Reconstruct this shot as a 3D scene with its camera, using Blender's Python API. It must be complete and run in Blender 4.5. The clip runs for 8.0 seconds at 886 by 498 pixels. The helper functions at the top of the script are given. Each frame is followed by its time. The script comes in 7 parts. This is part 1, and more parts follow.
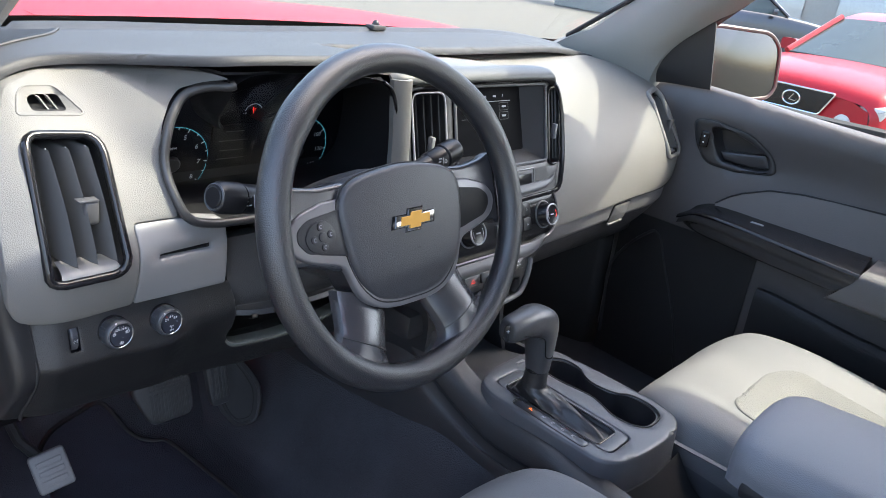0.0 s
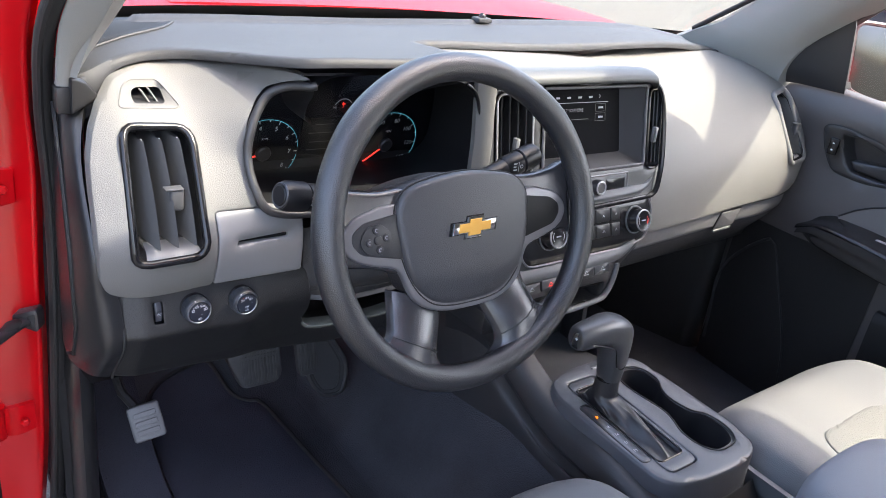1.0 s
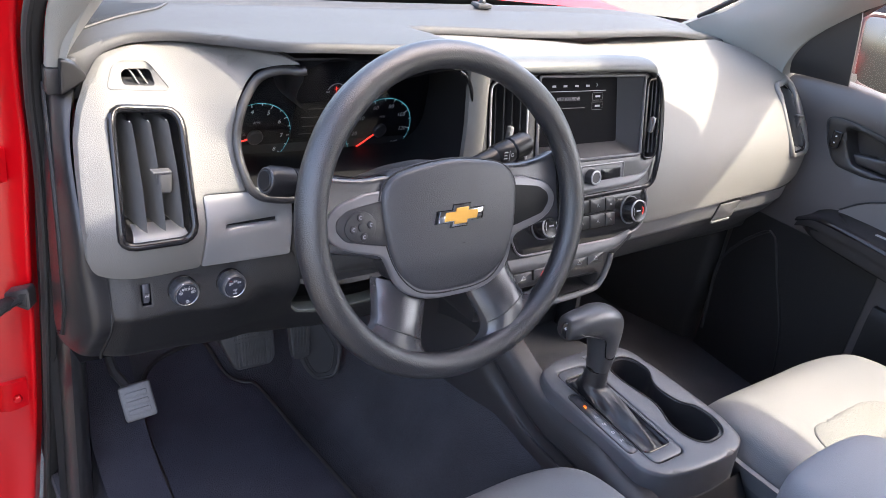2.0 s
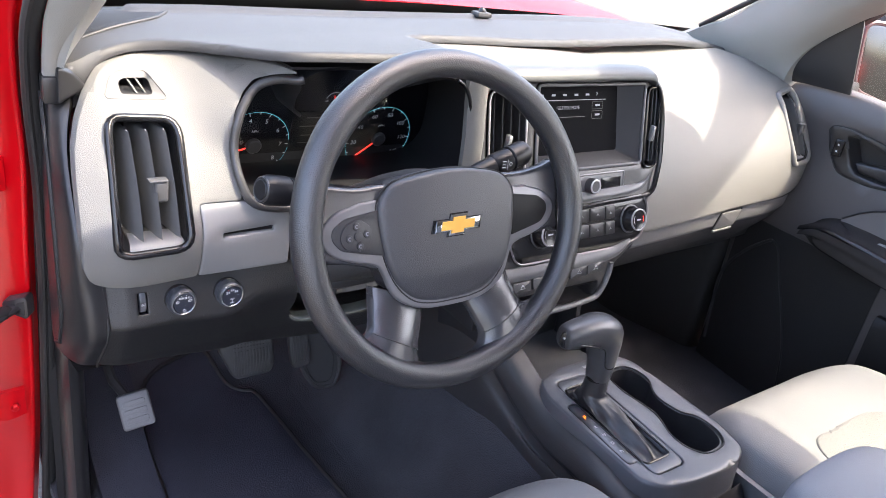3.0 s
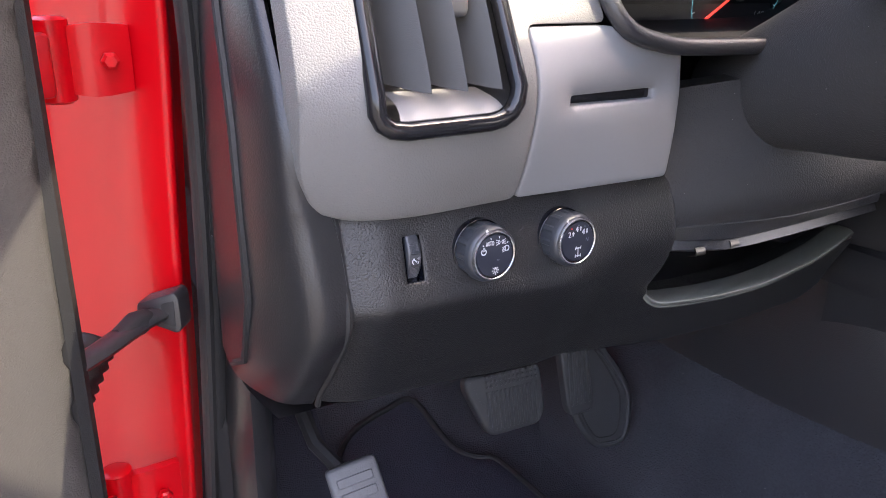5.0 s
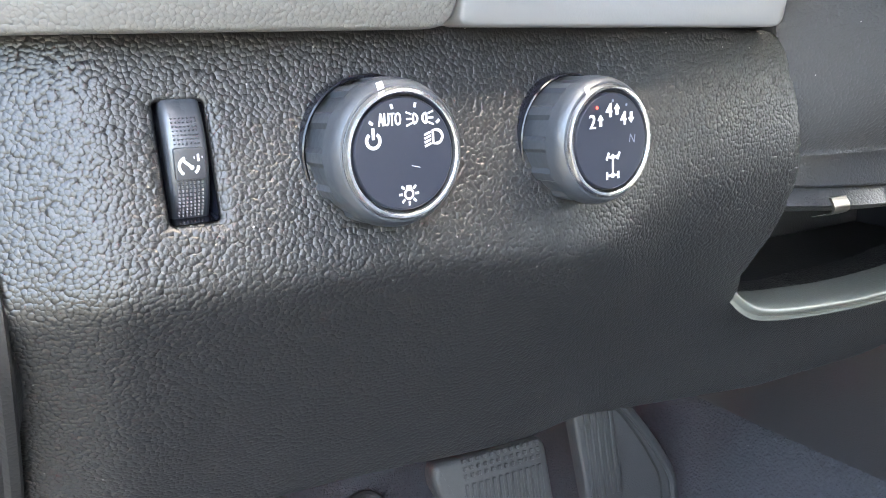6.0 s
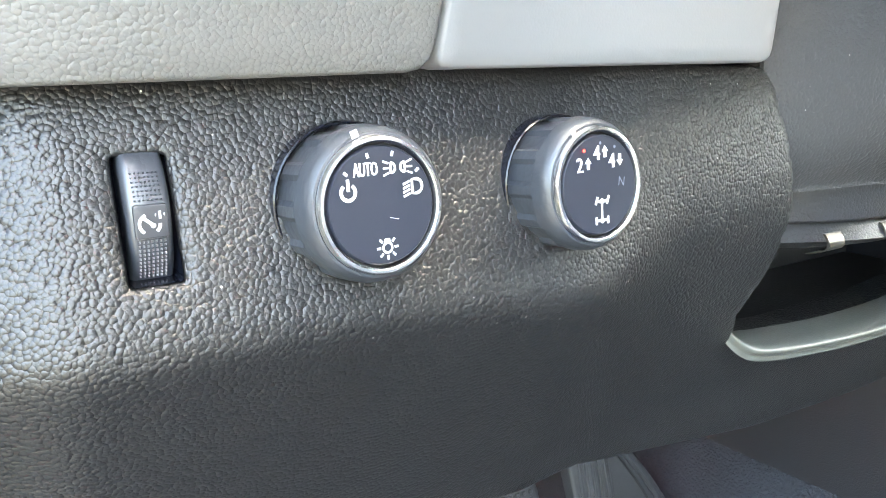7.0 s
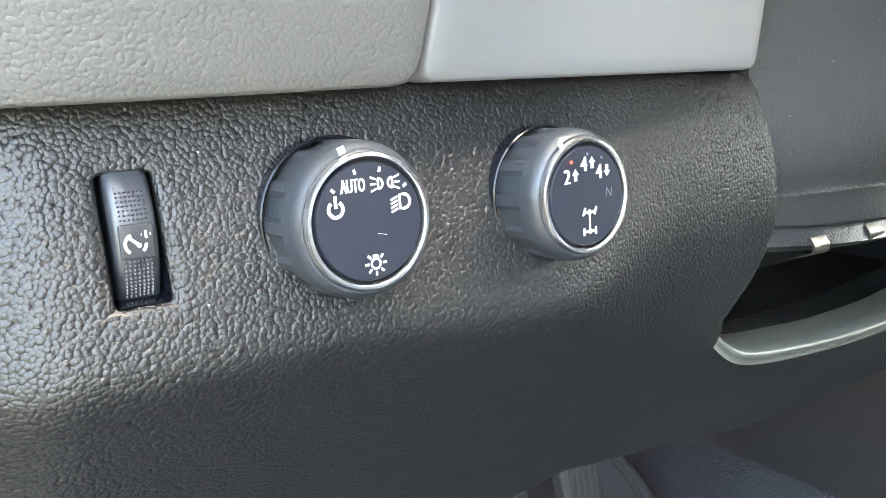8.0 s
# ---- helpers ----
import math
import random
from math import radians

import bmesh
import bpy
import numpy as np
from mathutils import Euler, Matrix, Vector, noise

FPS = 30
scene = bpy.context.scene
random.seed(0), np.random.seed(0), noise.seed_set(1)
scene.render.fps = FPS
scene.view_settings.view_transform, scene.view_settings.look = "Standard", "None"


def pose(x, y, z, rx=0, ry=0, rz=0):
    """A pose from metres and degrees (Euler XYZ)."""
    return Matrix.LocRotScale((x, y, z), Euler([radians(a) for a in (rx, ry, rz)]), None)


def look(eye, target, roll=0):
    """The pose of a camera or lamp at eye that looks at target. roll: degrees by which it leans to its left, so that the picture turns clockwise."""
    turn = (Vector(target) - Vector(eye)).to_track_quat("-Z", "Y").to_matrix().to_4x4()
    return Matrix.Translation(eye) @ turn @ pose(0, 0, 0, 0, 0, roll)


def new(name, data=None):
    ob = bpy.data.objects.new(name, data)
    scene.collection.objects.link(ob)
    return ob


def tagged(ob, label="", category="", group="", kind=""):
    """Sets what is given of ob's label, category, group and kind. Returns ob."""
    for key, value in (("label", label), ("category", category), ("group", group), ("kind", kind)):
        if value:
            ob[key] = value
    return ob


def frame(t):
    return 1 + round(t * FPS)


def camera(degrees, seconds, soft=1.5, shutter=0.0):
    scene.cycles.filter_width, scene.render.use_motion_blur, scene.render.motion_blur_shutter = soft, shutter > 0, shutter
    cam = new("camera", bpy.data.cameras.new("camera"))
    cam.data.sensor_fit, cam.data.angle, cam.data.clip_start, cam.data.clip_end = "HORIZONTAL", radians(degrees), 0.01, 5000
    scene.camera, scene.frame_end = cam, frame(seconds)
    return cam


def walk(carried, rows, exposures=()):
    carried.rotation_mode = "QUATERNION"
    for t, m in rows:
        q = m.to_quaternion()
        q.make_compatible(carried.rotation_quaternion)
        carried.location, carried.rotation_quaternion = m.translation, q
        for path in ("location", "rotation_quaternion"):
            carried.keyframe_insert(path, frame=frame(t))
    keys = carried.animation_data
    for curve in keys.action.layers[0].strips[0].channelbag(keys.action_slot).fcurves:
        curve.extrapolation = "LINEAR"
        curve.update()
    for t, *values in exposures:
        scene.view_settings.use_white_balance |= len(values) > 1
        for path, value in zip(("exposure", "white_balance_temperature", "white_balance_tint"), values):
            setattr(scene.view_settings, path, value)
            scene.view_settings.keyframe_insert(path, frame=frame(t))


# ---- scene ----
# ===== camera =====
cam = camera(60.09, 8.0, 0.9)
PATH = [
    (0, -1.0004, -0.7821, 1.4631, -0.2734, -0.1932, 1.11, 8.47),
    (0.5, -0.9463, -0.8371, 1.5129, -0.318, -0.1632, 1.1242, 9.32),
    (1, -0.9415, -0.8344, 1.5168, -0.3498, -0.1416, 1.1046, 9.04),
    (1.5, -0.9309, -0.8423, 1.5217, -0.349, -0.1546, 1.0876, 9.75),
    (3, -0.911, -0.8495, 1.5262, -0.3354, -0.1507, 1.1015, 9.83),
    (3.5, -0.9762, -0.8047, 1.486, -0.4179, -0.0755, 1.0904, 7.81),
    (4, -1.0439, -0.7076, 1.3811, -0.5264, 0.0589, 1.0008, 5.37),
    (4.2, -1.0385, -0.6622, 1.3402, -0.5392, 0.118, 0.9635, 4.42),
    (5.3, -0.7986, -0.3121, 1.137, -0.3345, 0.5073, 0.8007, 1),
    (5.5, -0.7668, -0.2722, 1.1055, -0.3008, 0.5533, 0.7871, 0.93),
    (6, -0.7192, -0.2141, 1.0571, -0.2407, 0.6246, 0.7972, -0.47),
    (6.5, -0.7131, -0.2062, 1.0537, -0.2235, 0.6325, 0.8151, -0.75),
    (7, -0.7125, -0.205, 1.0593, -0.2143, 0.6336, 0.8392, -1.42),
    (7.5, -0.7124, -0.2036, 1.0622, -0.2064, 0.6331, 0.8528, -1.87),
    (8, -0.712, -0.2041, 1.0626, -0.2005, 0.6258, 0.8401, -1.85),
]
walk(cam, [(t, look((x, y, z), (a, b, c), r)) for t, x, y, z, a, b, c, r in PATH],
     [(0.0, 2.65, 6450, 10), (1.5, 2.97, 6750, 16), (3.0, 3.17, 6850, 17), (3.5, 3.24, 6600, 17), (4.2, 2.95, 7050, 23), (5.3, 3.75, 7050, 18), (6.0, 4.76, 7200, 6), (7.0, 5.02, 7350, 2), (7.5, 4.83, 7350, 2), (8.0, 4.65, 7400, 2)])

# ===== world and sun =====
SUN = Vector((0.387, -0.387, 0.836)).normalized()  # towards the sun
world = bpy.data.worlds.new("sky_world")
scene.world = world
world.use_nodes = True
wn = world.node_tree.nodes
sky = wn.new("ShaderNodeTexSky")
sky.sky_type = "NISHITA"
sky.sun_disc = False
sky.dust_density, sky.ozone_density = 4.0, 0.6
sky.sun_elevation = math.asin(SUN.z)
sky.sun_rotation = math.atan2(SUN.x, SUN.y)
wn["Background"].inputs["Strength"].default_value = 0.15
world.node_tree.links.new(sky.outputs[0], wn["Background"].inputs[0])
sun_data = bpy.data.lights.new("sun", "SUN")
sun_data.energy, sun_data.angle, sun_data.color = 1.02, radians(0.6), (1.0, 1.0, 0.80)
sun = new("sun", sun_data)
sun.matrix_world = look(SUN * 30, (0, 0, 0))


# ===== materials =====
def mat(name, color, rough=0.5, metal=0.0, grain=0.0, size=0.002, var=0.12, spec=0.5, coat=0.0, weave=0.0, glow=0.0, dust=0.0):
    """A procedural surface. grain: bump strength of a pebbled skin with cells of that size; var: broad tone changes; dust: specks."""
    m = bpy.data.materials.new(name)
    m.use_nodes = True
    nt = m.node_tree
    n, l = nt.nodes, nt.links
    b = n["Principled BSDF"]
    b.inputs["Roughness"].default_value, b.inputs["Metallic"].default_value = rough, metal
    b.inputs["Specular IOR Level"].default_value, b.inputs["Coat Weight"].default_value = spec, coat
    b.inputs["Coat Roughness"].default_value = 0.04
    tc = n.new("ShaderNodeTexCoord")
    big = n.new("ShaderNodeTexNoise")
    big.inputs["Scale"].default_value, big.inputs["Detail"].default_value = 9.0, 6.0
    l.new(tc.outputs["Object"], big.inputs["Vector"])
    fine = n.new("ShaderNodeTexNoise")
    fine.inputs["Scale"].default_value, fine.inputs["Detail"].default_value = 320.0, 3.0
    l.new(tc.outputs["Object"], fine.inputs["Vector"])
    mix = n.new("ShaderNodeMix")
    mix.data_type = "RGBA"
    mix.inputs["A"].default_value = (*[c * (1 - var) for c in color], 1)
    mix.inputs["B"].default_value = (*[min(1, c * (1 + var)) for c in color], 1)
    add = n.new("ShaderNodeMath")
    add.operation = "MULTIPLY_ADD"
    l.new(fine.outputs["Fac"], add.inputs[0])
    add.inputs[1].default_value = 0.35
    l.new(big.outputs["Fac"], add.inputs[2])
    sub = n.new("ShaderNodeMath")
    sub.operation = "SUBTRACT"
    l.new(add.outputs[0], sub.inputs[0])
    sub.inputs[1].default_value = 0.18
    sub.use_clamp = True
    l.new(sub.outputs[0], mix.inputs["Factor"])
    base = mix.outputs["Result"]
    if dust:
        sp = n.new("ShaderNodeTexVoronoi")
        sp.inputs["Scale"].default_value = 240.0
        l.new(tc.outputs["Object"], sp.inputs["Vector"])
        gate = n.new("ShaderNodeMath")
        gate.operation = "LESS_THAN"
        l.new(sp.outputs["Distance"], gate.inputs[0])
        gate.inputs[1].default_value = 0.06
        pick = n.new("ShaderNodeMath")
        pick.operation = "GREATER_THAN"
        sepc = n.new("ShaderNodeSeparateColor")
        l.new(sp.outputs["Color"], sepc.inputs[0])
        l.new(sepc.outputs[0], pick.inputs[0])
        pick.inputs[1].default_value = 1 - dust
        both = n.new("ShaderNodeMath")
        both.operation = "MULTIPLY"
        l.new(gate.outputs[0], both.inputs[0])
        l.new(pick.outputs[0], both.inputs[1])
        dm = n.new("ShaderNodeMix")
        dm.data_type = "RGBA"
        l.new(both.outputs[0], dm.inputs["Factor"])
        l.new(base, dm.inputs["A"])
        dm.inputs["B"].default_value = (0.35, 0.34, 0.32, 1)
        base = dm.outputs["Result"]
    l.new(base, b.inputs["Base Color"])
    rr = n.new("ShaderNodeMapRange")
    l.new(big.outputs["Fac"], rr.inputs["Value"])
    rr.inputs["To Min"].default_value, rr.inputs["To Max"].default_value = max(0, rough - 0.03), min(1, rough + 0.04)
    l.new(rr.outputs[0], b.inputs["Roughness"])
    if grain:
        warp = n.new("ShaderNodeTexNoise")
        warp.inputs["Scale"].default_value = 0.6 / size
        l.new(tc.outputs["Object"], warp.inputs["Vector"])
        wm = n.new("ShaderNodeMix")
        wm.data_type = "RGBA"
        wm.blend_type = "LINEAR_LIGHT"
        wm.inputs["Factor"].default_value = size * 0.35
        l.new(tc.outputs["Object"], wm.inputs["A"])
        l.new(warp.outputs["Color"], wm.inputs["B"])
        dome = n.new("ShaderNodeTexVoronoi")
        dome.feature = "SMOOTH_F1"
        dome.inputs["Smoothness"].default_value = 0.12
        dome.inputs["Scale"].default_value = 1 / size
        l.new(wm.outputs["Result"], dome.inputs["Vector"])
        sq = n.new("ShaderNodeMath")
        sq.operation = "POWER"
        l.new(dome.outputs["Distance"], sq.inputs[0])
        sq.inputs[1].default_value = 2.4
        swell = n.new("ShaderNodeMath")
        swell.operation = "MULTIPLY"
        l.new(sq.outputs[0], swell.inputs[0])
        swell.inputs[1].default_value = -4.5
        bump = n.new("ShaderNodeBump")
        bump.inputs["Strength"].default_value, bump.inputs["Distance"].default_value = grain, size * 0.13
        l.new(swell.outputs[0], bump.inputs["Height"])
        l.new(bump.outputs[0], b.inputs["Normal"])
    if weave:
        wv = n.new("ShaderNodeTexNoise")
        wv.inputs["Scale"].default_value, wv.inputs["Detail"].default_value = 1 / size, 2.0
        l.new(tc.outputs["Object"], wv.inputs["Vector"])
        bump = n.new("ShaderNodeBump")
        bump.inputs["Strength"].default_value, bump.inputs["Distance"].default_value = weave, size
        l.new(wv.outputs["Fac"], bump.inputs["Height"])
        l.new(bump.outputs[0], b.inputs["Normal"])
    if glow:
        b.inputs["Emission Color"].default_value = (*color, 1)
        b.inputs["Emission Strength"].default_value = glow
    return m


def glass_mat(name, color=(1, 1, 1), rough=0.0, clear=0.9, film=0.6):
    """Thin glass: mostly clear, with a mirror-like film by angle."""
    m = bpy.data.materials.new(name)
    m.use_nodes = True
    n, l = m.node_tree.nodes, m.node_tree.links
    n.remove(n["Principled BSDF"])
    tr, gl, fr, mx = n.new("ShaderNodeBsdfTransparent"), n.new("ShaderNodeBsdfGlossy"), n.new("ShaderNodeLayerWeight"), n.new("ShaderNodeMixShader")
    tr.inputs["Color"].default_value = (*[c * clear for c in color], 1)
    gl.inputs["Roughness"].default_value = rough
    fr.inputs["Blend"].default_value = 0.5
    pw, ad = n.new("ShaderNodeMath"), n.new("ShaderNodeMath")
    pw.operation, ad.operation = "POWER", "MULTIPLY_ADD"
    l.new(fr.outputs["Facing"], pw.inputs[0])
    pw.inputs[1].default_value = 5.0
    l.new(pw.outputs[0], ad.inputs[0])
    ad.inputs[1].default_value, ad.inputs[2].default_value = film, film * 0.08
    l.new(ad.outputs[0], mx.inputs[0])
    l.new(tr.outputs[0], mx.inputs[1])
    l.new(gl.outputs[0], mx.inputs[2])
    l.new(mx.outputs[0], n["Material Output"].inputs["Surface"])
    return m


GREY = mat("soft_grey_plastic", (0.1729, 0.1693, 0.162), 0.48, grain=0.45, size=0.0010, var=0.05, spec=0.4)
GREY_S = mat("smooth_grey_plastic", (0.2318, 0.2318, 0.239), 0.42, grain=0.06, size=0.0006, var=0.05)
PAD = mat("dark_grey_dash_pad", (0.04472, 0.04558, 0.04902), 0.5, grain=0.5, size=0.0012, var=0.12, spec=0.4)
BLACK = mat("black_grained_plastic", (0.0165, 0.0167, 0.0175), 0.36, grain=0.58, size=0.00105, var=0.15, dust=0.3, spec=0.62)
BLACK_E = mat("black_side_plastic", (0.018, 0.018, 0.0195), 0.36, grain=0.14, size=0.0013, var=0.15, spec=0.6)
BLACK_F = mat("black_fine_plastic", (0.030, 0.030, 0.033), 0.33, grain=0.3, size=0.0009, var=0.2, spec=0.7)
BLACK_G = mat("gloss_black_plastic", (0.012, 0.012, 0.014), 0.18, var=0.2)
RUBBER = mat("black_rubber", (0.018, 0.018, 0.019), 0.6, grain=0.2, size=0.001, var=0.2)
WHEEL = mat("black_wheel_urethane", (0.021, 0.021, 0.024), 0.30, grain=0.5, size=0.0012, var=0.15, spec=1.0)
BAG = mat("black_soft_cover_vinyl", (0.0528, 0.0528, 0.0588), 0.40, grain=0.35, size=0.0011, var=0.06, spec=0.7)
SILVW = mat("dull_silver_spoke_trim", (0.21, 0.205, 0.215), 0.30, metal=0.4, var=0.06)
RINGS = mat("bright_silver_ring", (0.42, 0.42, 0.43), 0.28, metal=0.4, var=0.05)
KNOBM = mat("satin_chrome_ring", (0.78, 0.785, 0.80), 0.24, metal=1.0, var=0.15)
SILVER = mat("satin_silver_plastic", (0.36, 0.36, 0.37), 0.32, metal=0.55, var=0.05)
CHROME = mat("bright_chrome", (0.75, 0.76, 0.78), 0.12, metal=1.0, var=0.05)
GOLD = mat("gold_emblem_enamel", (0.62, 0.33, 0.06), 0.3, metal=0.4, var=0.05)
CARPET = mat("dark_charcoal_carpet", (0.0623, 0.0646, 0.0747), 0.95, weave=1.0, size=0.0022, var=0.4, spec=0.1, dust=0.03)
MATTE = mat("floor_mat_pile", (0.04506, 0.04726, 0.06373), 0.95, weave=0.9, size=0.0018, var=0.3, spec=0.1, dust=0.04)
CLOTH = mat("light_grey_seat_vinyl", (0.1935, 0.1926, 0.1961), 0.5, grain=0.35, size=0.0014, var=0.05)
MESHC = mat("perforated_seat_cloth", (0.190, 0.188, 0.183), 0.7, weave=0.8, size=0.0025, var=0.1)
TRIM = mat("grey_pillar_fabric", (0.2904, 0.286, 0.2684), 0.85, weave=0.5, size=0.0012, var=0.06)
RED = mat("red_car_paint", (0.62, 0.003, 0.008), 0.32, var=0.05, coat=0.3, spec=0.4)
RED2 = mat("crimson_car_paint", (0.3168, 0.00528, 0.01408), 0.38, var=0.06, coat=0.25, spec=0.3)
DOORP = mat("dark_door_plastic", (0.07392, 0.0672, 0.06944), 0.42, grain=0.45, size=0.0012, var=0.1, dust=0.03, spec=0.8)
DOORD = mat("taupe_door_plastic", (0.08075, 0.076, 0.07315), 0.42, grain=0.45, size=0.0012, var=0.1, dust=0.05, spec=0.3)
DOORL = mat("brown_grey_door_pad", (0.1035, 0.0828, 0.0792), 0.42, grain=0.4, size=0.0012, var=0.08)
WHITE = mat("white_print", (0.60, 0.61, 0.63), 0.5, var=0.02)
TEAL = mat("teal_scale_print", (0.10, 0.45, 0.55), 0.5, var=0.02, glow=0.25)
REDP = mat("red_needle", (0.75, 0.03, 0.02), 0.4, var=0.02, glow=0.5)
AMBER = mat("amber_gear_light", (1.0, 0.17, 0.003), 0.4, var=0.02, glow=0.7)
SCREEN = mat("dim_screen", (0.004, 0.004, 0.006), 0.45, var=0.1, spec=0.03)
HOODB = mat("matt_black_hood_lining", (0.016, 0.016, 0.018), 0.6, grain=0.2, size=0.001, var=0.2, spec=0.2)
COLM = mat("charcoal_column_plastic", (0.056, 0.056, 0.058), 0.46, grain=0.45, size=0.0011, var=0.12, dust=0.15, spec=0.3)
# The lip's greenish highlight is put into this base colour.
LIP = mat("bin_lip_highlight_tone", (0.11, 0.116, 0.104), 0.3, grain=0.15, size=0.0009, var=0.15)
CLIPM = mat("warm_zinc_clip", (0.13, 0.12, 0.105), 0.35, metal=0.8, var=0.15)
DOORA = mat("dark_grey_armrest_vinyl", (0.144, 0.1368, 0.1344), 0.5, grain=0.4, size=0.0016, var=0.08)
STRIP = mat("dark_gloss_trim", (0.054, 0.0504, 0.0504), 0.2, metal=0.0, var=0.08)
# Near-black base carries the deep shade of the passenger footwell.
DARKDOOR = mat("door_plastic_darkened_for_shade", (0.014, 0.014, 0.016), 0.5, grain=0.4, size=0.0016, var=0.12)
FACE = mat("blue_black_knob_face", (0.016, 0.020, 0.032), 0.42, var=0.08, dust=0.03)
SOCKET = mat("gloss_black_socket", (0.006, 0.007, 0.012), 0.12, var=0.1)
DIMP = mat("unlit_grey_print", (0.16, 0.18, 0.22), 0.5, var=0.02)
SPOKE = mat("satin_black_spoke_plastic", (0.046, 0.046, 0.051), 0.24, grain=0.18, size=0.0012, spec=1.0)
INSERT = mat("matt_black_spoke_insert", (0.008, 0.008, 0.009), 0.5, grain=0.2, size=0.001, spec=0.25)
SCREENT = mat("screen_print", (0.26, 0.26, 0.30), 0.4, var=0.02, glow=0.06)
GEARS = mat("blue_grey_gear_strip", (0.045, 0.05, 0.062), 0.25, var=0.1, spec=0.8)
# Darker tone of the same console, for the side away from the sheen.
CONSD = mat("console_side_without_sheen", (0.03312, 0.03312, 0.03643), 0.4, grain=0.3, size=0.0012, var=0.15, spec=0.7)
HANDLE = mat("charcoal_handle_plastic", (0.052, 0.053, 0.058), 0.34, grain=0.2, size=0.001, var=0.1, spec=0.9)
# Blue-grey sky sheen of the console is raised into this base colour.
CONS = mat("charcoal_console_with_sheen", (0.1008, 0.1035, 0.1143), 0.36, grain=0.25, size=0.0008, var=0.1, spec=0.9)
BAND = mat("mid_grey_stack_trim", (0.13, 0.131, 0.138), 0.42, grain=0.2, size=0.0009, var=0.06)
TABM = mat("grey_vent_tab_plastic", (0.085, 0.085, 0.09), 0.35, var=0.06)
STALK = mat("black_stalk_plastic", (0.013, 0.013, 0.015), 0.34, grain=0.15, size=0.0009, spec=0.3)
ARMV = mat("blue_grey_armrest_vinyl", (0.2494, 0.252, 0.2709), 0.48, grain=0.35, size=0.0014, var=0.05)
VANE = mat("dark_grey_vane_plastic", (0.095, 0.095, 0.094), 0.36, grain=0.1, size=0.0008)
PEDAL = mat("worn_dark_pedal_rubber", (0.0432, 0.04392, 0.04752), 0.5, grain=0.3, size=0.0012, var=0.25)
DIMPAD = mat("grey_symbol_plate", (0.05, 0.052, 0.058), 0.35, var=0.1)
WORN = mat("worn_grey_rubber", (0.12, 0.124, 0.135), 0.5, grain=0.3, size=0.0012, var=0.3)
KNOBR = mat("grey_knob_rubber", (0.032, 0.037, 0.046), 0.36, grain=0.08, size=0.0016, var=0.3, spec=1.0)
GLASS = glass_mat("window_glass", (0.93, 0.96, 0.94), 0.0, 0.95, 0.25)
GLASS_L = glass_mat("gauge_lens", (1, 1, 1), 0.02, 0.95, 0.9)
BROW = mat("grey_green_brow_plastic", (0.08075, 0.0833, 0.08245), 0.4, grain=0.3, size=0.0012, var=0.06)
FUNNEL = mat("dark_screen_surround", (0.034, 0.034, 0.038), 0.4, grain=0.2, size=0.0008, var=0.1, spec=0.4)
WELL = mat("black_cup_well", (0.022, 0.022, 0.025), 0.4, var=0.2, spec=0.6)
# Copy of the truck's red, set lower for the bonnet in full sun.
RED_H = mat("sunlit_red_bonnet_paint", (0.4675, 0.00425, 0.01105), 0.42, var=0.05, spec=0.3)
DARKGLASS = mat("dark_car_glass", (0.035, 0.05, 0.05), 0.06, var=0.2)
ASPHALT = mat("pale_worn_asphalt", (0.1092, 0.1042, 0.09072), 0.9, weave=0.6, size=0.01, var=0.3)
STEEL = mat("dark_steel", (0.10, 0.10, 0.105), 0.4, metal=0.8, var=0.2)
BLUEBLACK = mat("dark_blue_car_paint", (0.016, 0.02, 0.034), 0.25, coat=1.0)
SILVERCAR = mat("silver_car_paint", (0.40, 0.40, 0.40), 0.3, metal=0.4, coat=0.6)
TYRE = mat("tyre_rubber", (0.016, 0.016, 0.017), 0.8, var=0.2)
HEADLAMP = mat("headlamp_lens", (0.62, 0.64, 0.65), 0.1, var=0.1)
MIRRORF = mat("mirror_face", (0.11, 0.11, 0.11), 0.16, metal=1.0, var=0.03)
# Mirror red, greyed in the colour for haze of the side window.
HAZED_RED = mat("hazed_red_mirror_paint", (0.075, 0.045, 0.047), 0.4, var=0.1)


# ===== shape helpers =====
def thing(name, base, label, category, group="", kind=""):
    ob = new(name)
    ob.location = base
    ob.empty_display_size = 0.02
    return tagged(ob, label, category, group, kind)


def finish(bm, name, material, sharp=0.7):
    bmesh.ops.recalc_face_normals(bm, faces=bm.faces)
    for f in bm.faces:
        f.smooth = True
    for e in bm.edges:
        if len(e.link_faces) == 2 and e.calc_face_angle(0) > sharp:
            e.smooth = False
    me = bpy.data.meshes.new(name)
    bm.to_mesh(me)
    bm.free()
    me.materials.append(material)
    return me


def part(name, bm, material, parent, label="", sharp=0.7):
    """One mesh, in world metres, under a thing or a part."""
    ob = new(name, finish(bm, name, material, sharp))
    ob.parent = parent
    base = Vector(parent.location)
    if parent.parent:
        base = Vector((0, 0, 0)) if parent.type == "MESH" else base
    if parent.type == "EMPTY":
        ob.matrix_parent_inverse = Matrix.Translation(-base)
    return tagged(ob, label)


def solo(name, bm, material, label, category, group="", kind="", sharp=0.7):
    return tagged(new(name, finish(bm, name, material, sharp)), label, category, group, kind)


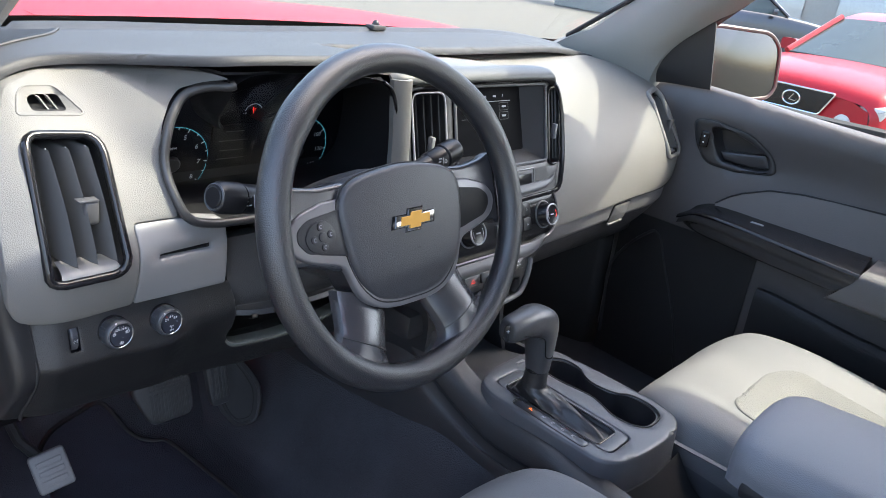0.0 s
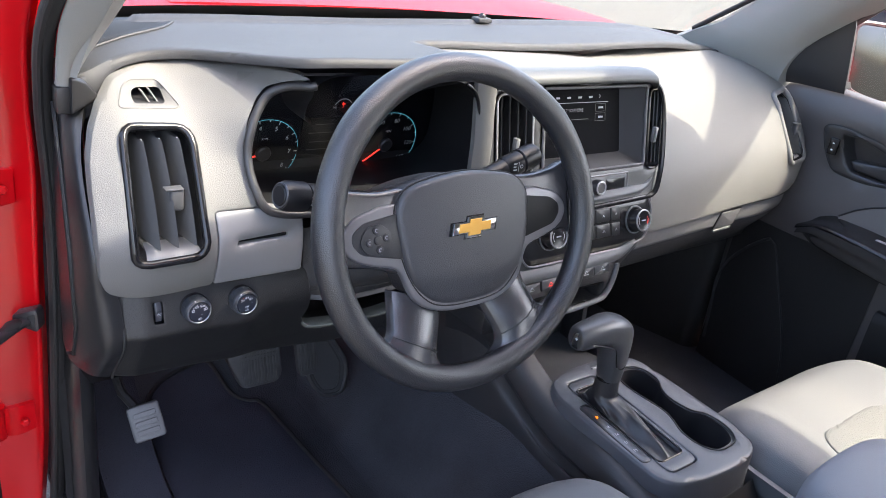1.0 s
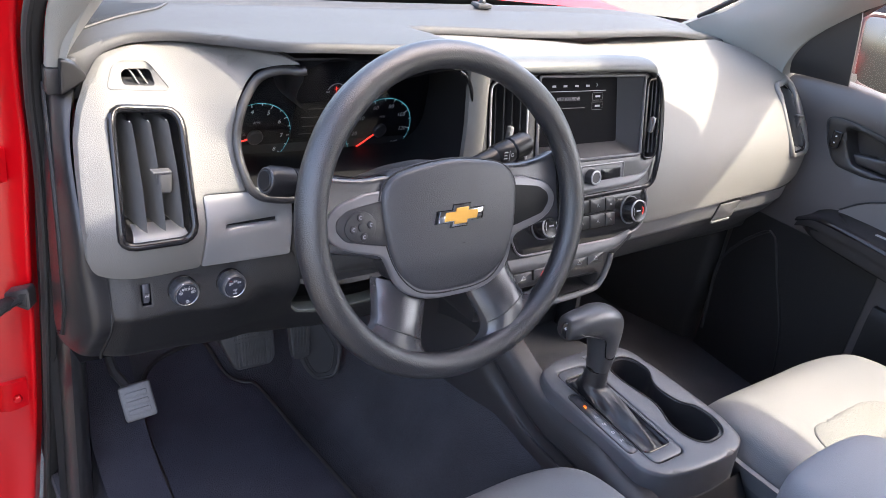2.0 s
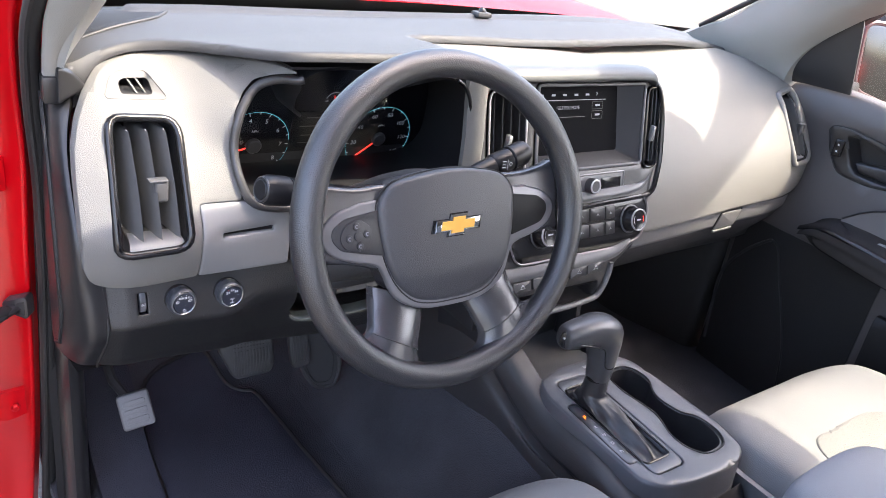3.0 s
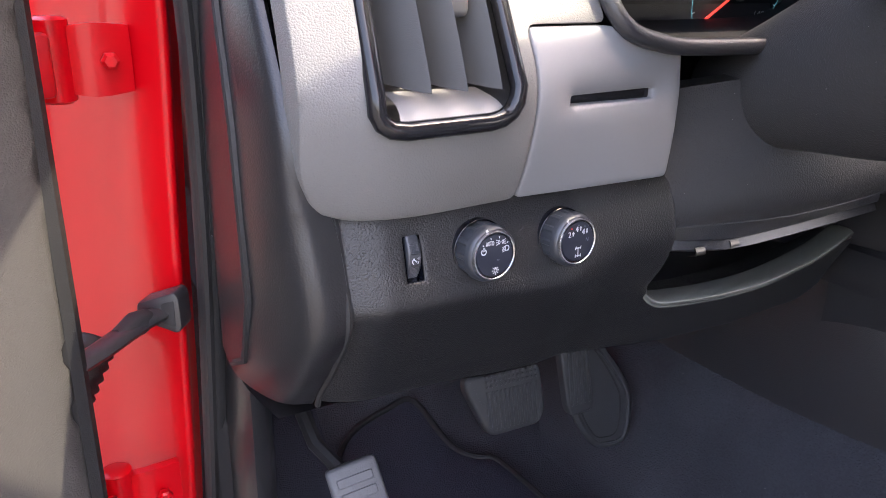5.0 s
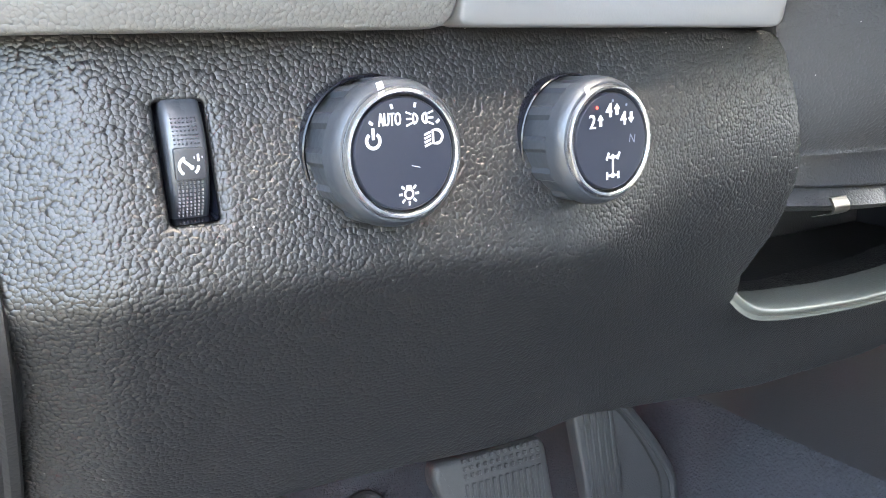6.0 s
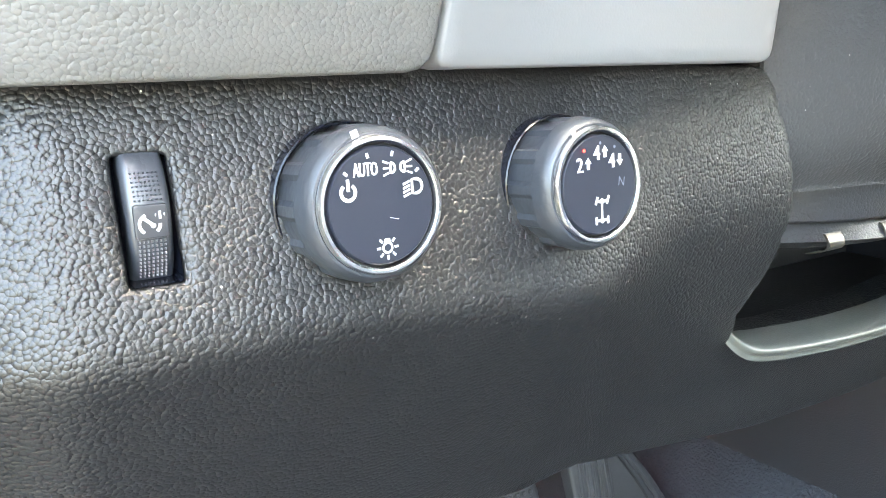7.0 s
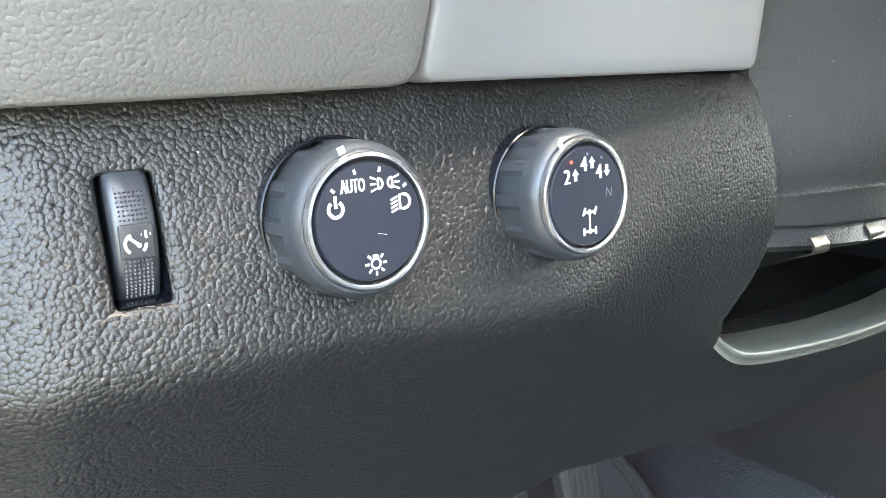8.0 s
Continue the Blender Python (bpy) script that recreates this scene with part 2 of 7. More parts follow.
def curve_pts(pts, n=6, closed=True):
    """Catmull-Rom through the points."""
    P = [np.array(p, float) for p in pts]
    k, out = len(P), []
    for i in range(k if closed else k - 1):
        a, b, c, d = (P[(i + j) % k] if closed else P[min(max(i + j, 0), k - 1)] for j in (-1, 0, 1, 2))
        for u in np.arange(n) / n:
            out.append(0.5 * (2 * b + (c - a) * u + (2 * a - 5 * b + 4 * c - d) * u * u + (3 * b - a - 3 * c + d) * u**3))
    if not closed:
        out.append(P[-1])
    return out


def soft_poly(pts, r, n=5):
    """A polygon with its corners rounded to about r."""
    P, out = [np.array(p, float) for p in pts], []
    k = len(P)
    for i in range(k):
        a, b, c = P[i - 1], P[i], P[(i + 1) % k]
        ra = min(r, 0.45 * np.linalg.norm(a - b), 0.45 * np.linalg.norm(c - b))
        s, e = b + (a - b) / np.linalg.norm(a - b) * ra, b + (c - b) / np.linalg.norm(c - b) * ra
        for u in np.linspace(0, 1, n):
            out.append((1 - u) ** 2 * s + 2 * u * (1 - u) * b + u * u * e)
    return out


def rect(x0, y0, x1, y1, r=0.004, n=5):
    return soft_poly([(x0, y0), (x1, y0), (x1, y1), (x0, y1)], r, n)


def hermite(xs, vs, x):
    i = int(np.clip(np.searchsorted(xs, x) - 1, 0, len(xs) - 2))
    h = xs[i + 1] - xs[i]
    u = min(max((x - xs[i]) / h, -0.4), 1.4)

    def slope(j):
        lo, hi = max(j - 1, 0), min(j + 1, len(xs) - 1)
        return (vs[hi] - vs[lo]) / (xs[hi] - xs[lo])

    ma, mb = slope(i) * h, slope(i + 1) * h
    return (2 * u**3 - 3 * u * u + 1) * vs[i] + (u**3 - 2 * u * u + u) * ma + (3 * u * u - 2 * u**3) * vs[i + 1] + (u**3 - u * u) * mb


def field(us, vs, net):
    """A smooth height over two axes, from a coarse net of values."""
    return lambda u, v: hermite(us, [hermite(vs, row, v) for row in net], u)


def inside(poly, pts):
    x, y = pts[:, 0], pts[:, 1]
    res = np.zeros(len(pts), bool)
    k = len(poly)
    for i in range(k):
        (x0, y0), (x1, y1) = poly[i], poly[(i + 1) % k]
        if y0 != y1:
            res ^= ((y0 > y) != (y1 > y)) & (x < (x1 - x0) * (y - y0) / (y1 - y0) + x0)
    return res


def edge_gap(loops, pts):
    best = np.full(len(pts), 1e9)
    for poly in loops:
        A = np.array(poly)
        B = np.roll(A, -1, 0)
        for a, b in zip(A, B):
            d = b - a
            t = np.clip(((pts - a) @ d) / max(d @ d, 1e-12), 0, 1)
            best = np.minimum(best, np.linalg.norm(pts - a - t[:, None] * d, axis=1))
    return best


def sheet(outline, put, step=0.012, holes=(), thick=0.004, back=(0, 1, 0), edge=0.0, depth=None):
    """A panel with an outline and holes in a plane (u, v), laid on the surface put(u, v), with its edges rolled over and turned back by thick."""
    from mathutils.geometry import delaunay_2d_cdt
    loops = []
    for lo in (outline, *holes):
        pts = [np.array(p[:2], float) for p in lo]
        fine = []
        for p, q in zip(pts, pts[1:] + pts[:1]):
            k = max(1, int(np.linalg.norm(q - p) / step)) if edge else 1
            fine += [p + (q - p) * i / k for i in range(k)]
        loops.append(fine)
    A = np.array(loops[0])
    (u0, v0), (u1, v1) = A.min(0), A.max(0)
    gu, gv = np.meshgrid(np.arange(u0, u1, step), np.arange(v0, v1, step))
    gu[1::2] += step / 2
    G = np.stack([gu.ravel(), gv.ravel()], 1)
    ok = inside(loops[0], G)
    for lo in loops[1:]:
        ok &= ~inside(lo, G)
    ok &= edge_gap(loops, G) > step * 0.45
    G = G[ok]
    if edge:
        ring = []
        for lo in loops:
            L = np.array(lo)
            nx = np.roll(L, -1, 0) - np.roll(L, 1, 0)
            nrm = np.stack([-nx[:, 1], nx[:, 0]], 1) / np.maximum(np.linalg.norm(nx, axis=1), 1e-9)[:, None]
            for q in (0.3, 0.7):
                for sgn in (1, -1):
                    R = L + sgn * nrm * edge * q
                    o2 = inside(loops[0], R)
                    for h in loops[1:]:
                        o2 &= ~inside(h, R)
                    R = R[o2]
                    if len(R):
                        ring.append(R[edge_gap(loops, R) > edge * q * 0.8])
        G = G[edge_gap(loops, G) > edge * 0.95] if len(G) else G
        G = np.concatenate([G, *ring])
    verts, edges = [Vector(p) for lo in loops for p in lo], []
    at = 0
    for lo in loops:
        edges += [(at + i, at + (i + 1) % len(lo)) for i in range(len(lo))]
        at += len(lo)
    verts += [Vector(p) for p in G]
    V, _, F, *_ = delaunay_2d_cdt(verts, edges, [], 0, 1e-7)
    V = np.array([tuple(v) for v in V])
    C = np.array([V[list(f)].mean(0) for f in F])
    keep = inside(loops[0], C)
    for lo in loops[1:]:
        keep &= ~inside(lo, C)
    gap = edge_gap(loops, V)
    back = Vector(back).normalized()
    depth = edge if depth is None else depth
    bm, vs = bmesh.new(), []
    for (u, v), g in zip(V, gap):
        p = Vector(put(u, v))
        if edge and g < edge:
            p += back * depth * (1 - math.sqrt(max(0, 1 - (1 - g / edge) ** 2)))
        vs.append(bm.verts.new(p))
    for f, k in zip(F, keep):
        if k:
            try:
                bm.faces.new([vs[i] for i in f])
            except ValueError:
                pass
    bmesh.ops.delete(bm, geom=[v for v in bm.verts if not v.link_faces], context="VERTS")
    if thick:
        rim = [e for e in bm.edges if len(e.link_faces) == 1]
        got = bmesh.ops.extrude_edge_only(bm, edges=rim)
        bmesh.ops.translate(bm, vec=back * thick, verts=[g for g in got["geom"] if isinstance(g, bmesh.types.BMVert)])
    return bm


def slab(outline, frame_m, height, bevel=0.002, seg=2, low=0.0):
    """A polygon in a local plane pushed up by height, with rounded top edges."""
    bm = bmesh.new()
    lo = [bm.verts.new(frame_m @ Vector((p[0], p[1], low))) for p in outline]
    rings = [lo]
    A = np.array([p[:2] for p in outline], float)
    nx = np.roll(A, -1, 0) - np.roll(A, 1, 0)
    nrm = np.stack([-nx[:, 1], nx[:, 0]], 1) / np.maximum(np.linalg.norm(nx, axis=1), 1e-9)[:, None]
    area = 0.5 * np.sum(A[:, 0] * np.roll(A[:, 1], -1) - A[:, 1] * np.roll(A[:, 0], -1))
    if area < 0:
        nrm = -nrm
    for k in range(seg + 1):
        a = math.pi / 2 * k / seg
        off, z = bevel * (1 - math.cos(a)), height - bevel + bevel * math.sin(a)
        B = A + nrm * off
        rings.append([bm.verts.new(frame_m @ Vector((p[0], p[1], z))) for p in B])
    for a, b in zip(rings, rings[1:]):
        for i in range(len(a)):
            j = (i + 1) % len(a)
            bm.faces.new((a[i], a[j], b[j], b[i]))
    bm.faces.new(rings[-1])
    bm.faces.new(lo[::-1])
    return bm


def lathe(profile, frame_m, n=32, cap=True):
    """Radius and height pairs turned round the local z axis."""
    bm = bmesh.new()
    rings = [[bm.verts.new(frame_m @ Vector((r * math.cos(2 * math.pi * i / n), r * math.sin(2 * math.pi * i / n), z))) for i in range(n)] for r, z in profile]
    for a, b in zip(rings, rings[1:]):
        for i in range(n):
            j = (i + 1) % n
            bm.faces.new((a[i], a[j], b[j], b[i]))
    if cap:
        bm.faces.new(rings[0][::-1])
        bm.faces.new(rings[-1])
    return bm


def tube(pts, radius, n=12, closed=False, flat=1.0):
    """A round bar along points; radius may be a list; flat squeezes it along its second axis."""
    P = [Vector(p) for p in pts]
    k = len(P)
    R = radius if isinstance(radius, (list, tuple)) else [radius] * k
    bm, rings, up = bmesh.new(), [], None
    for i in range(k):
        if closed:
            d = (P[(i + 1) % k] - P[i - 1]).normalized()
        else:
            d = (P[min(i + 1, k - 1)] - P[max(i - 1, 0)]).normalized()
        if up is None:
            up = d.orthogonal().normalized()
            if abs(d.z) < 0.9:
                up = (Vector((0, 0, 1)) - d * d.z).normalized()
        up = (up - d * up.dot(d)).normalized()
        side = d.cross(up)
        rings.append([bm.verts.new(P[i] + R[i] * (math.cos(a) * side + flat * math.sin(a) * up)) for a in (2 * math.pi * j / n for j in range(n))])
    for a, b in list(zip(rings, rings[1:])) + ([(rings[-1], rings[0])] if closed else []):
        for j in range(n):
            q = (j + 1) % n
            bm.faces.new((a[j], a[q], b[q], b[j]))
    if not closed:
        bm.faces.new(rings[0][::-1])
        bm.faces.new(rings[-1])
    return bm


def net_surface(rows, nu=5, nv=5, thick=0.0, back=(0, 1, 0), closed_v=False):
    """A smooth surface through rows of 3D points; thick turns its border back."""
    R = [curve_pts(r, nv, closed_v) for r in rows]
    cols = [curve_pts([R[i][j] for i in range(len(R))], nu, False) for j in range(len(R[0]))]
    bm = bmesh.new()
    g = [[bm.verts.new(Vector(p)) for p in c] for c in cols]
    m = len(g)
    for j in range(m if closed_v else m - 1):
        for i in range(len(g[0]) - 1):
            q = (j + 1) % m
            bm.faces.new((g[j][i], g[q][i], g[q][i + 1], g[j][i + 1]))
    if thick:
        rim = [e for e in bm.edges if len(e.link_faces) == 1]
        got = bmesh.ops.extrude_edge_only(bm, edges=rim)
        bmesh.ops.translate(bm, vec=Vector(back).normalized() * thick, verts=[x for x in got["geom"] if isinstance(x, bmesh.types.BMVert)])
    return bm


def box(x0, y0, z0, x1, y1, z1, bevel=0.003, seg=2):
    bm = bmesh.new()
    bmesh.ops.create_cube(bm, size=1)
    for v in bm.verts:
        v.co = Vector(((x0 + x1) / 2 + v.co.x * (x1 - x0), (y0 + y1) / 2 + v.co.y * (y1 - y0), (z0 + z1) / 2 + v.co.z * (z1 - z0)))
    if bevel:
        bmesh.ops.bevel(bm, geom=bm.edges[:], offset=min(bevel, 0.45 * min(x1 - x0, y1 - y0, z1 - z0)), segments=seg, affect="EDGES", profile=0.5)
    return bm


def merge(*parts):
    bm = parts[0]
    for o in parts[1:]:
        me = bpy.data.meshes.new("tmp")
        o.to_mesh(me)
        o.free()
        bm.from_mesh(me)
        bpy.data.meshes.remove(me)
    return bm


def shift(bm, m):
    bmesh.ops.transform(bm, matrix=m, verts=bm.verts)
    return bm


def ribbon(pts, w, frame_m, closed=False, h=0.0003):
    """A flat printed line of width w on a local plane."""
    P = [np.array(p, float) for p in pts]
    k = len(P)
    bm, L, Rr = bmesh.new(), [], []
    for i in range(k):
        a, b = (P[i - 1], P[(i + 1) % k]) if closed else (P[max(i - 1, 0)], P[min(i + 1, k - 1)])
        d = (b - a) / max(np.linalg.norm(b - a), 1e-9)
        nn = np.array([-d[1], d[0]]) * w / 2
        L.append(bm.verts.new(frame_m @ Vector((*(P[i] + nn), h))))
        Rr.append(bm.verts.new(frame_m @ Vector((*(P[i] - nn), h))))
    for i in range(k if closed else k - 1):
        j = (i + 1) % k
        bm.faces.new((L[i], Rr[i], Rr[j], L[j]))
    return bm


def arc(cx, cy, r, a0, a1, n=16):
    return [(cx + r * math.cos(radians(a0 + (a1 - a0) * i / n)), cy + r * math.sin(radians(a0 + (a1 - a0) * i / n))) for i in range(n + 1)]


def plane_frame(origin, normal, up=(0, 0, 1)):
    """Local x to the viewer's right, y up, z out along the normal."""
    z = Vector(normal).normalized()
    x = Vector(up).cross(z).normalized()
    y = z.cross(x)
    return Matrix(((x.x, y.x, z.x, origin[0]), (x.y, y.y, z.y, origin[1]), (x.z, y.z, z.z, origin[2]), (0, 0, 0, 1)))


def lettering(text, size, frame_m, h=0.0003, turn=0.0, wide=1.0):
    """Printed characters as a mesh, centred at the local origin."""
    cu = bpy.data.curves.new("lettering", "FONT")
    cu.body, cu.size, cu.align_x, cu.align_y, cu.resolution_u = text, size, "CENTER", "CENTER", 2
    tmp = bpy.data.objects.new("lettering", cu)
    me = bpy.data.meshes.new_from_object(tmp)
    bm = bmesh.new()
    bm.from_mesh(me)
    bpy.data.objects.remove(tmp)
    bpy.data.curves.remove(cu)
    bpy.data.meshes.remove(me)
    return shift(bm, frame_m @ Matrix.Translation((0, 0, h)) @ Matrix.Rotation(radians(turn), 4, "Z") @ Matrix.Diagonal((wide, 1, 1, 1)))


def patch(pts, m, h=0.0003):
    """A printed solid shape on a local plane."""
    bm = bmesh.new()
    bm.faces.new([bm.verts.new(m @ Vector((x, y, h))) for x, y in pts])
    return bm


def at2(m, x, y):
    return m @ Matrix.Translation((x, y, 0))

# ===== ground and car park =====
gnd = bmesh.new()
bmesh.ops.create_grid(gnd, x_segments=40, y_segments=40, size=400)
solo("ground", gnd, ASPHALT, "pale sun-bleached asphalt of a car park", "ground", kind="structure")

# ===== truck body round the cabin =====
hood = thing("truck_hood", (0, 1.1, 1.2), "glossy red bonnet of the pickup beyond the windshield", "car bonnet", kind="structure")
part("hood_panel", net_surface([[(x, y, z - 0.016 * (x / 0.86) ** 6) for x in (-0.86, -0.6, -0.3, 0, 0.3, 0.6, 0.86)] for y, z in ((0.56, 1.274), (0.8, 1.286), (1.1, 1.276), (1.5, 1.225), (1.75, 1.12))], 5, 5, 0.03, (0, 0, -1)), RED_H, hood)
part("hood_bulge", net_surface([[(x, y, z + 0.008 * math.cos(x / 0.45 * math.pi / 2)) for x in (-0.45, -0.3, 0, 0.3, 0.45)] for y, z in ((0.6, 1.278), (0.9, 1.285), (1.3, 1.254), (1.55, 1.21))], 4, 4, 0.01, (0, 0, -1)), RED_H, hood)
part("cowl_panel", box(-0.78, 0.5, 1.2, 0.78, 0.6, 1.24, 0.01), BLACK_F, hood)
for sx in (-1, 1):
    part("fender", net_surface([[(sx * 0.87, y, z), (sx * 0.93, y, z - 0.05), (sx * 0.94, y, z - 0.3), (sx * 0.93, y, 0.75)] for y, z in ((0.3, 1.21), (0.7, 1.22), (1.2, 1.2), (1.7, 1.08))], 4, 4, 0.02, (-sx, 0, 0)), RED, hood)

cab = thing("cab_shell", (0, -0.6, 1.7), "red pickup cab with grey headliner, pillars and rear wall", "car body", kind="structure")
HEAD_Y, ROOF_Z = -0.345, 1.76
part("roof_skin", net_surface([[(-0.56, y, z - 0.05), (-0.49, y, z), (0, y, z + 0.02), (0.49, y, z), (0.56, y, z - 0.05)] for y, z in ((HEAD_Y, ROOF_Z - 0.03), (HEAD_Y - 0.15, ROOF_Z), (-1.3, ROOF_Z + 0.01), (-2.0, ROOF_Z - 0.02))], 4, 4, 0.03, (0, 0, -1)), RED, cab)
part("headliner", box(-0.53, -2.0, ROOF_Z - 0.08, 0.53, HEAD_Y + 0.005, ROOF_Z - 0.035, 0.02), TRIM, cab)
part("rear_wall", box(-0.72, -2.05, 0.5, 0.72, -2.0, 1.2, 0.01), TRIM, cab)
for sx in (-1, 1):
    part("b_pillar", net_surface([[(sx * 0.76, -1.12, 0.45), (sx * 0.76, -1.1, 0.9), (sx * 0.73, -1.12, 1.3), (sx * 0.54, -1.16, 1.70)], [(sx * 0.76, -1.26, 0.45), (sx * 0.76, -1.24, 0.9), (sx * 0.73, -1.24, 1.3), (sx * 0.54, -1.28, 1.70)]], 3, 4, 0.05, (-sx, 0, 0)), RED if sx < 0 else TRIM, cab)
    part("rear_side_panel", box(sx * 0.74 - 0.02, -2.0, 0.45, sx * 0.74 + 0.02, -1.26, 1.3, 0.01), DOORP, cab)


FOOT_R = ((.724, .062, 1.24, .756, .05, 1.25), (.707, .056, 1.272, .752, .038, 1.29), (.694, .021, 1.335, .742, .005, 1.36), (.682, -.069, 1.411, .722, -.065, 1.44), (.664, -.154, 1.47, .70, -.14, 1.51), (.61, -.38, 1.69, .63, -.36, 1.71))
FOOT_L = ((.740, .062, 1.268, .757, .060, 1.268), (.739, .050, 1.300, .758, .042, 1.31), (.728, .021, 1.335, .756, .010, 1.36), (.715, -.069, 1.411, .740, -.062, 1.44), (.694, -.154, 1.47, .72, -.14, 1.51), (.61, -.38, 1.69, .64, -.36, 1.71))


def pillar_rows(sx):
    """Sections of an A-pillar trim from its foot at the dashboard to the windshield header, glass side to door side."""
    rows = [[(.70, .40, 1.26), (.69, .28, 1.255), (.705, .15, 1.25), (.725, .06, 1.24)], [(.665, .27, 1.325), (.672, .19, 1.30), (.69, .11, 1.283), (.708, .055, 1.272)], [(.66, .20, 1.36), (.655, .13, 1.345), (.67, .06, 1.335), (.695, .02, 1.335)],
            [(.65, .105, 1.434), (.64, .04, 1.425), (.65, -.03, 1.415), (.683, -.07, 1.411)], [(.635, .0, 1.505), (.62, -.06, 1.49), (.63, -.12, 1.475), (.665, -.155, 1.47)], [(.575, -.28, 1.69), (.56, -.32, 1.68), (.575, -.37, 1.68), (.61, -.38, 1.69)]]
    if sx < 0:
        rows[0] = [(.686, .40, 1.262), (.681, .28, 1.262), (.690, .15, 1.264), (.706, .062, 1.268)]
    out = (.034, .034, .034, .035, .040, .062) if sx < 0 else (0.0,) * 6
    return [[(sx * (x + o), y, z) for x, y, z in r] for r, o in zip(rows, out)]


for sx in (-1, 1):
    part("a_pillar_trim", net_surface(pillar_rows(sx), 5, 5, 0.02, (sx * 0.7, 0.5, 0.2)), TRIM, cab, "light grey fabric-covered A-pillar trim")
    part("a_pillar_skin", tube([(sx * 0.765, 0.22, 1.26), (sx * 0.722, 0.02, 1.42), (sx * 0.69, -0.12, 1.53), (sx * 0.645, -0.31, 1.70)], 0.030, 10), RED, cab)
for sx in (-1, 1):
    part("a_pillar_return", net_surface([[(sx * x0, y0, z0), (sx * (x0 + x1) / 2, (y0 + y1) / 2 - 0.004, (z0 + z1) / 2), (sx * x1, y1, z1)] for x0, y0, z0, x1, y1, z1 in (FOOT_L if sx < 0 else FOOT_R)], 4, 3, 0.004, (sx * 0.3, 1, 0)), TRIM, cab)
# Unseen visor, added and shaped to cast the shadow on the passenger fascia.
visor = [[(0.12, -0.31, 1.69), (0.35, -0.305, 1.69), (0.58, -0.31, 1.69)], [(0.13, -0.2, 1.63), (0.35, -0.21, 1.635), (0.565, -0.27, 1.65)], [(0.15, -0.115, 1.575), (0.33, -0.135, 1.58), (0.50, -0.205, 1.597)]]
vs_ = thing("sun_visor", (0.35, -0.3, 1.69), "unseen sun visor at the windshield header, added to shade the passenger fascia", "sun visor")
part("panel", net_surface(visor, 4, 4, 0.015, (0, -0.7, 0.7)), TRIM, vs_)
part("hinge_rod", tube([(0.10, -0.312, 1.692), (0.35, -0.308, 1.692), (0.585, -0.312, 1.692)], 0.006, 8), BLACK_F, vs_)
part("header_trim", box(-0.6, HEAD_Y - 0.05, ROOF_Z - 0.088, 0.6, HEAD_Y + 0.022, ROOF_Z - 0.03, 0.015), TRIM, cab)

wind = net_surface([[(x * f, y + 0.12 * (1 - (x / 0.7) ** 2), z) for x in (-0.7, -0.4, 0, 0.4, 0.7)] for y, z, f in ((0.44, 1.25, 1.03), (0.10, 1.45, 0.98), (HEAD_Y + 0.02, ROOF_Z - 0.04, 0.88))], 4, 4)
ws = solo("windshield_glass", wind, GLASS, "clear windshield glass above the dashboard", "windshield", kind="structure")
ws.visible_shadow = False
on_glass = lambda x, z: (x * (1.03 - 0.25 * (z - 1.25)), 0.432 - 1.7 * (z - 1.25) + 0.12 * (1 - (x / 0.7) ** 2), z)
part("glass_border", net_surface([[on_glass(x, z) for x in (-0.7, -0.4, 0, 0.4, 0.7)] for z in (1.262, 1.285, 1.308)], 2, 5), RUBBER, cab, "black ceramic border of the windshield")
for sx in (-1, 1):
    part("glass_edge", tube([(sx * x, y, z) for x, y, z in ((0.676, 0.285, 1.325), (0.668, 0.228, 1.362), (0.658, 0.168, 1.400), (0.650, 0.112, 1.436), (0.636, 0.004, 1.508))], 0.006, 8), RUBBER, cab)

# ===== cabin floor =====
floor = thing("floor", (0, 0, 0.5), "dark carpeted cabin floor and toe board", "floor", kind="structure")
part("floor_carpet", net_surface([[(x, y, z) for x in (-0.76, -0.5, -0.3, -0.16, 0.1, 0.4, 0.76)] for y, z in ((-2.0, 0.53), (-0.6, 0.545), (0.1, 0.55), (0.30, 0.555), (0.42, 0.60), (0.56, 0.75), (0.62, 1.0))], 5, 4, 0.02, (0, 0, -1)), CARPET, floor)
part("tunnel_side", net_surface([[(-0.30, y, 0.556), (-0.262, y, 0.572), (-0.226, y, 0.64), (-0.186, y, 0.728), (-0.165, y, 0.765)] for y in (-1.2, -0.5, -0.15, 0.2, 0.55)], 4, 4), CARPET, floor)
part("tunnel_carpet", net_surface([[(0.21, y, 0.55), (0.19, y, 0.62), (0.16, y, 0.72), (0.11, y, 0.80)] for y in (-1.2, -0.5, -0.15, 0.2, 0.55)], 4, 4), CARPET, floor)
part("sill_plate", net_surface([[(-0.80, y, 0.53), (-0.785, y, 0.56), (-0.74, y, 0.57), (-0.715, y, 0.55)] for y in (-1.2, -0.5, 0.05)], 4, 3, 0.02, (0, 0, -1)), BLACK_F, floor)
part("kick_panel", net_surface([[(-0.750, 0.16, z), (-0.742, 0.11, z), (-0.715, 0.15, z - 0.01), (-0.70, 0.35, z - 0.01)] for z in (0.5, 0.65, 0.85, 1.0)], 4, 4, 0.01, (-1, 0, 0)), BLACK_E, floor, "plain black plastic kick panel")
# Passenger kick panel takes black RUBBER to stand for the footwell shade.
part("kick_panel", net_surface([[(0.775, 0.062, z), (0.715, 0.075, z), (0.69, 0.15, z), (0.60, 0.45, z)] for z in (0.42, 0.7, 1.02)], 4, 4, 0.01, (1, 0, 0)), RUBBER, floor)

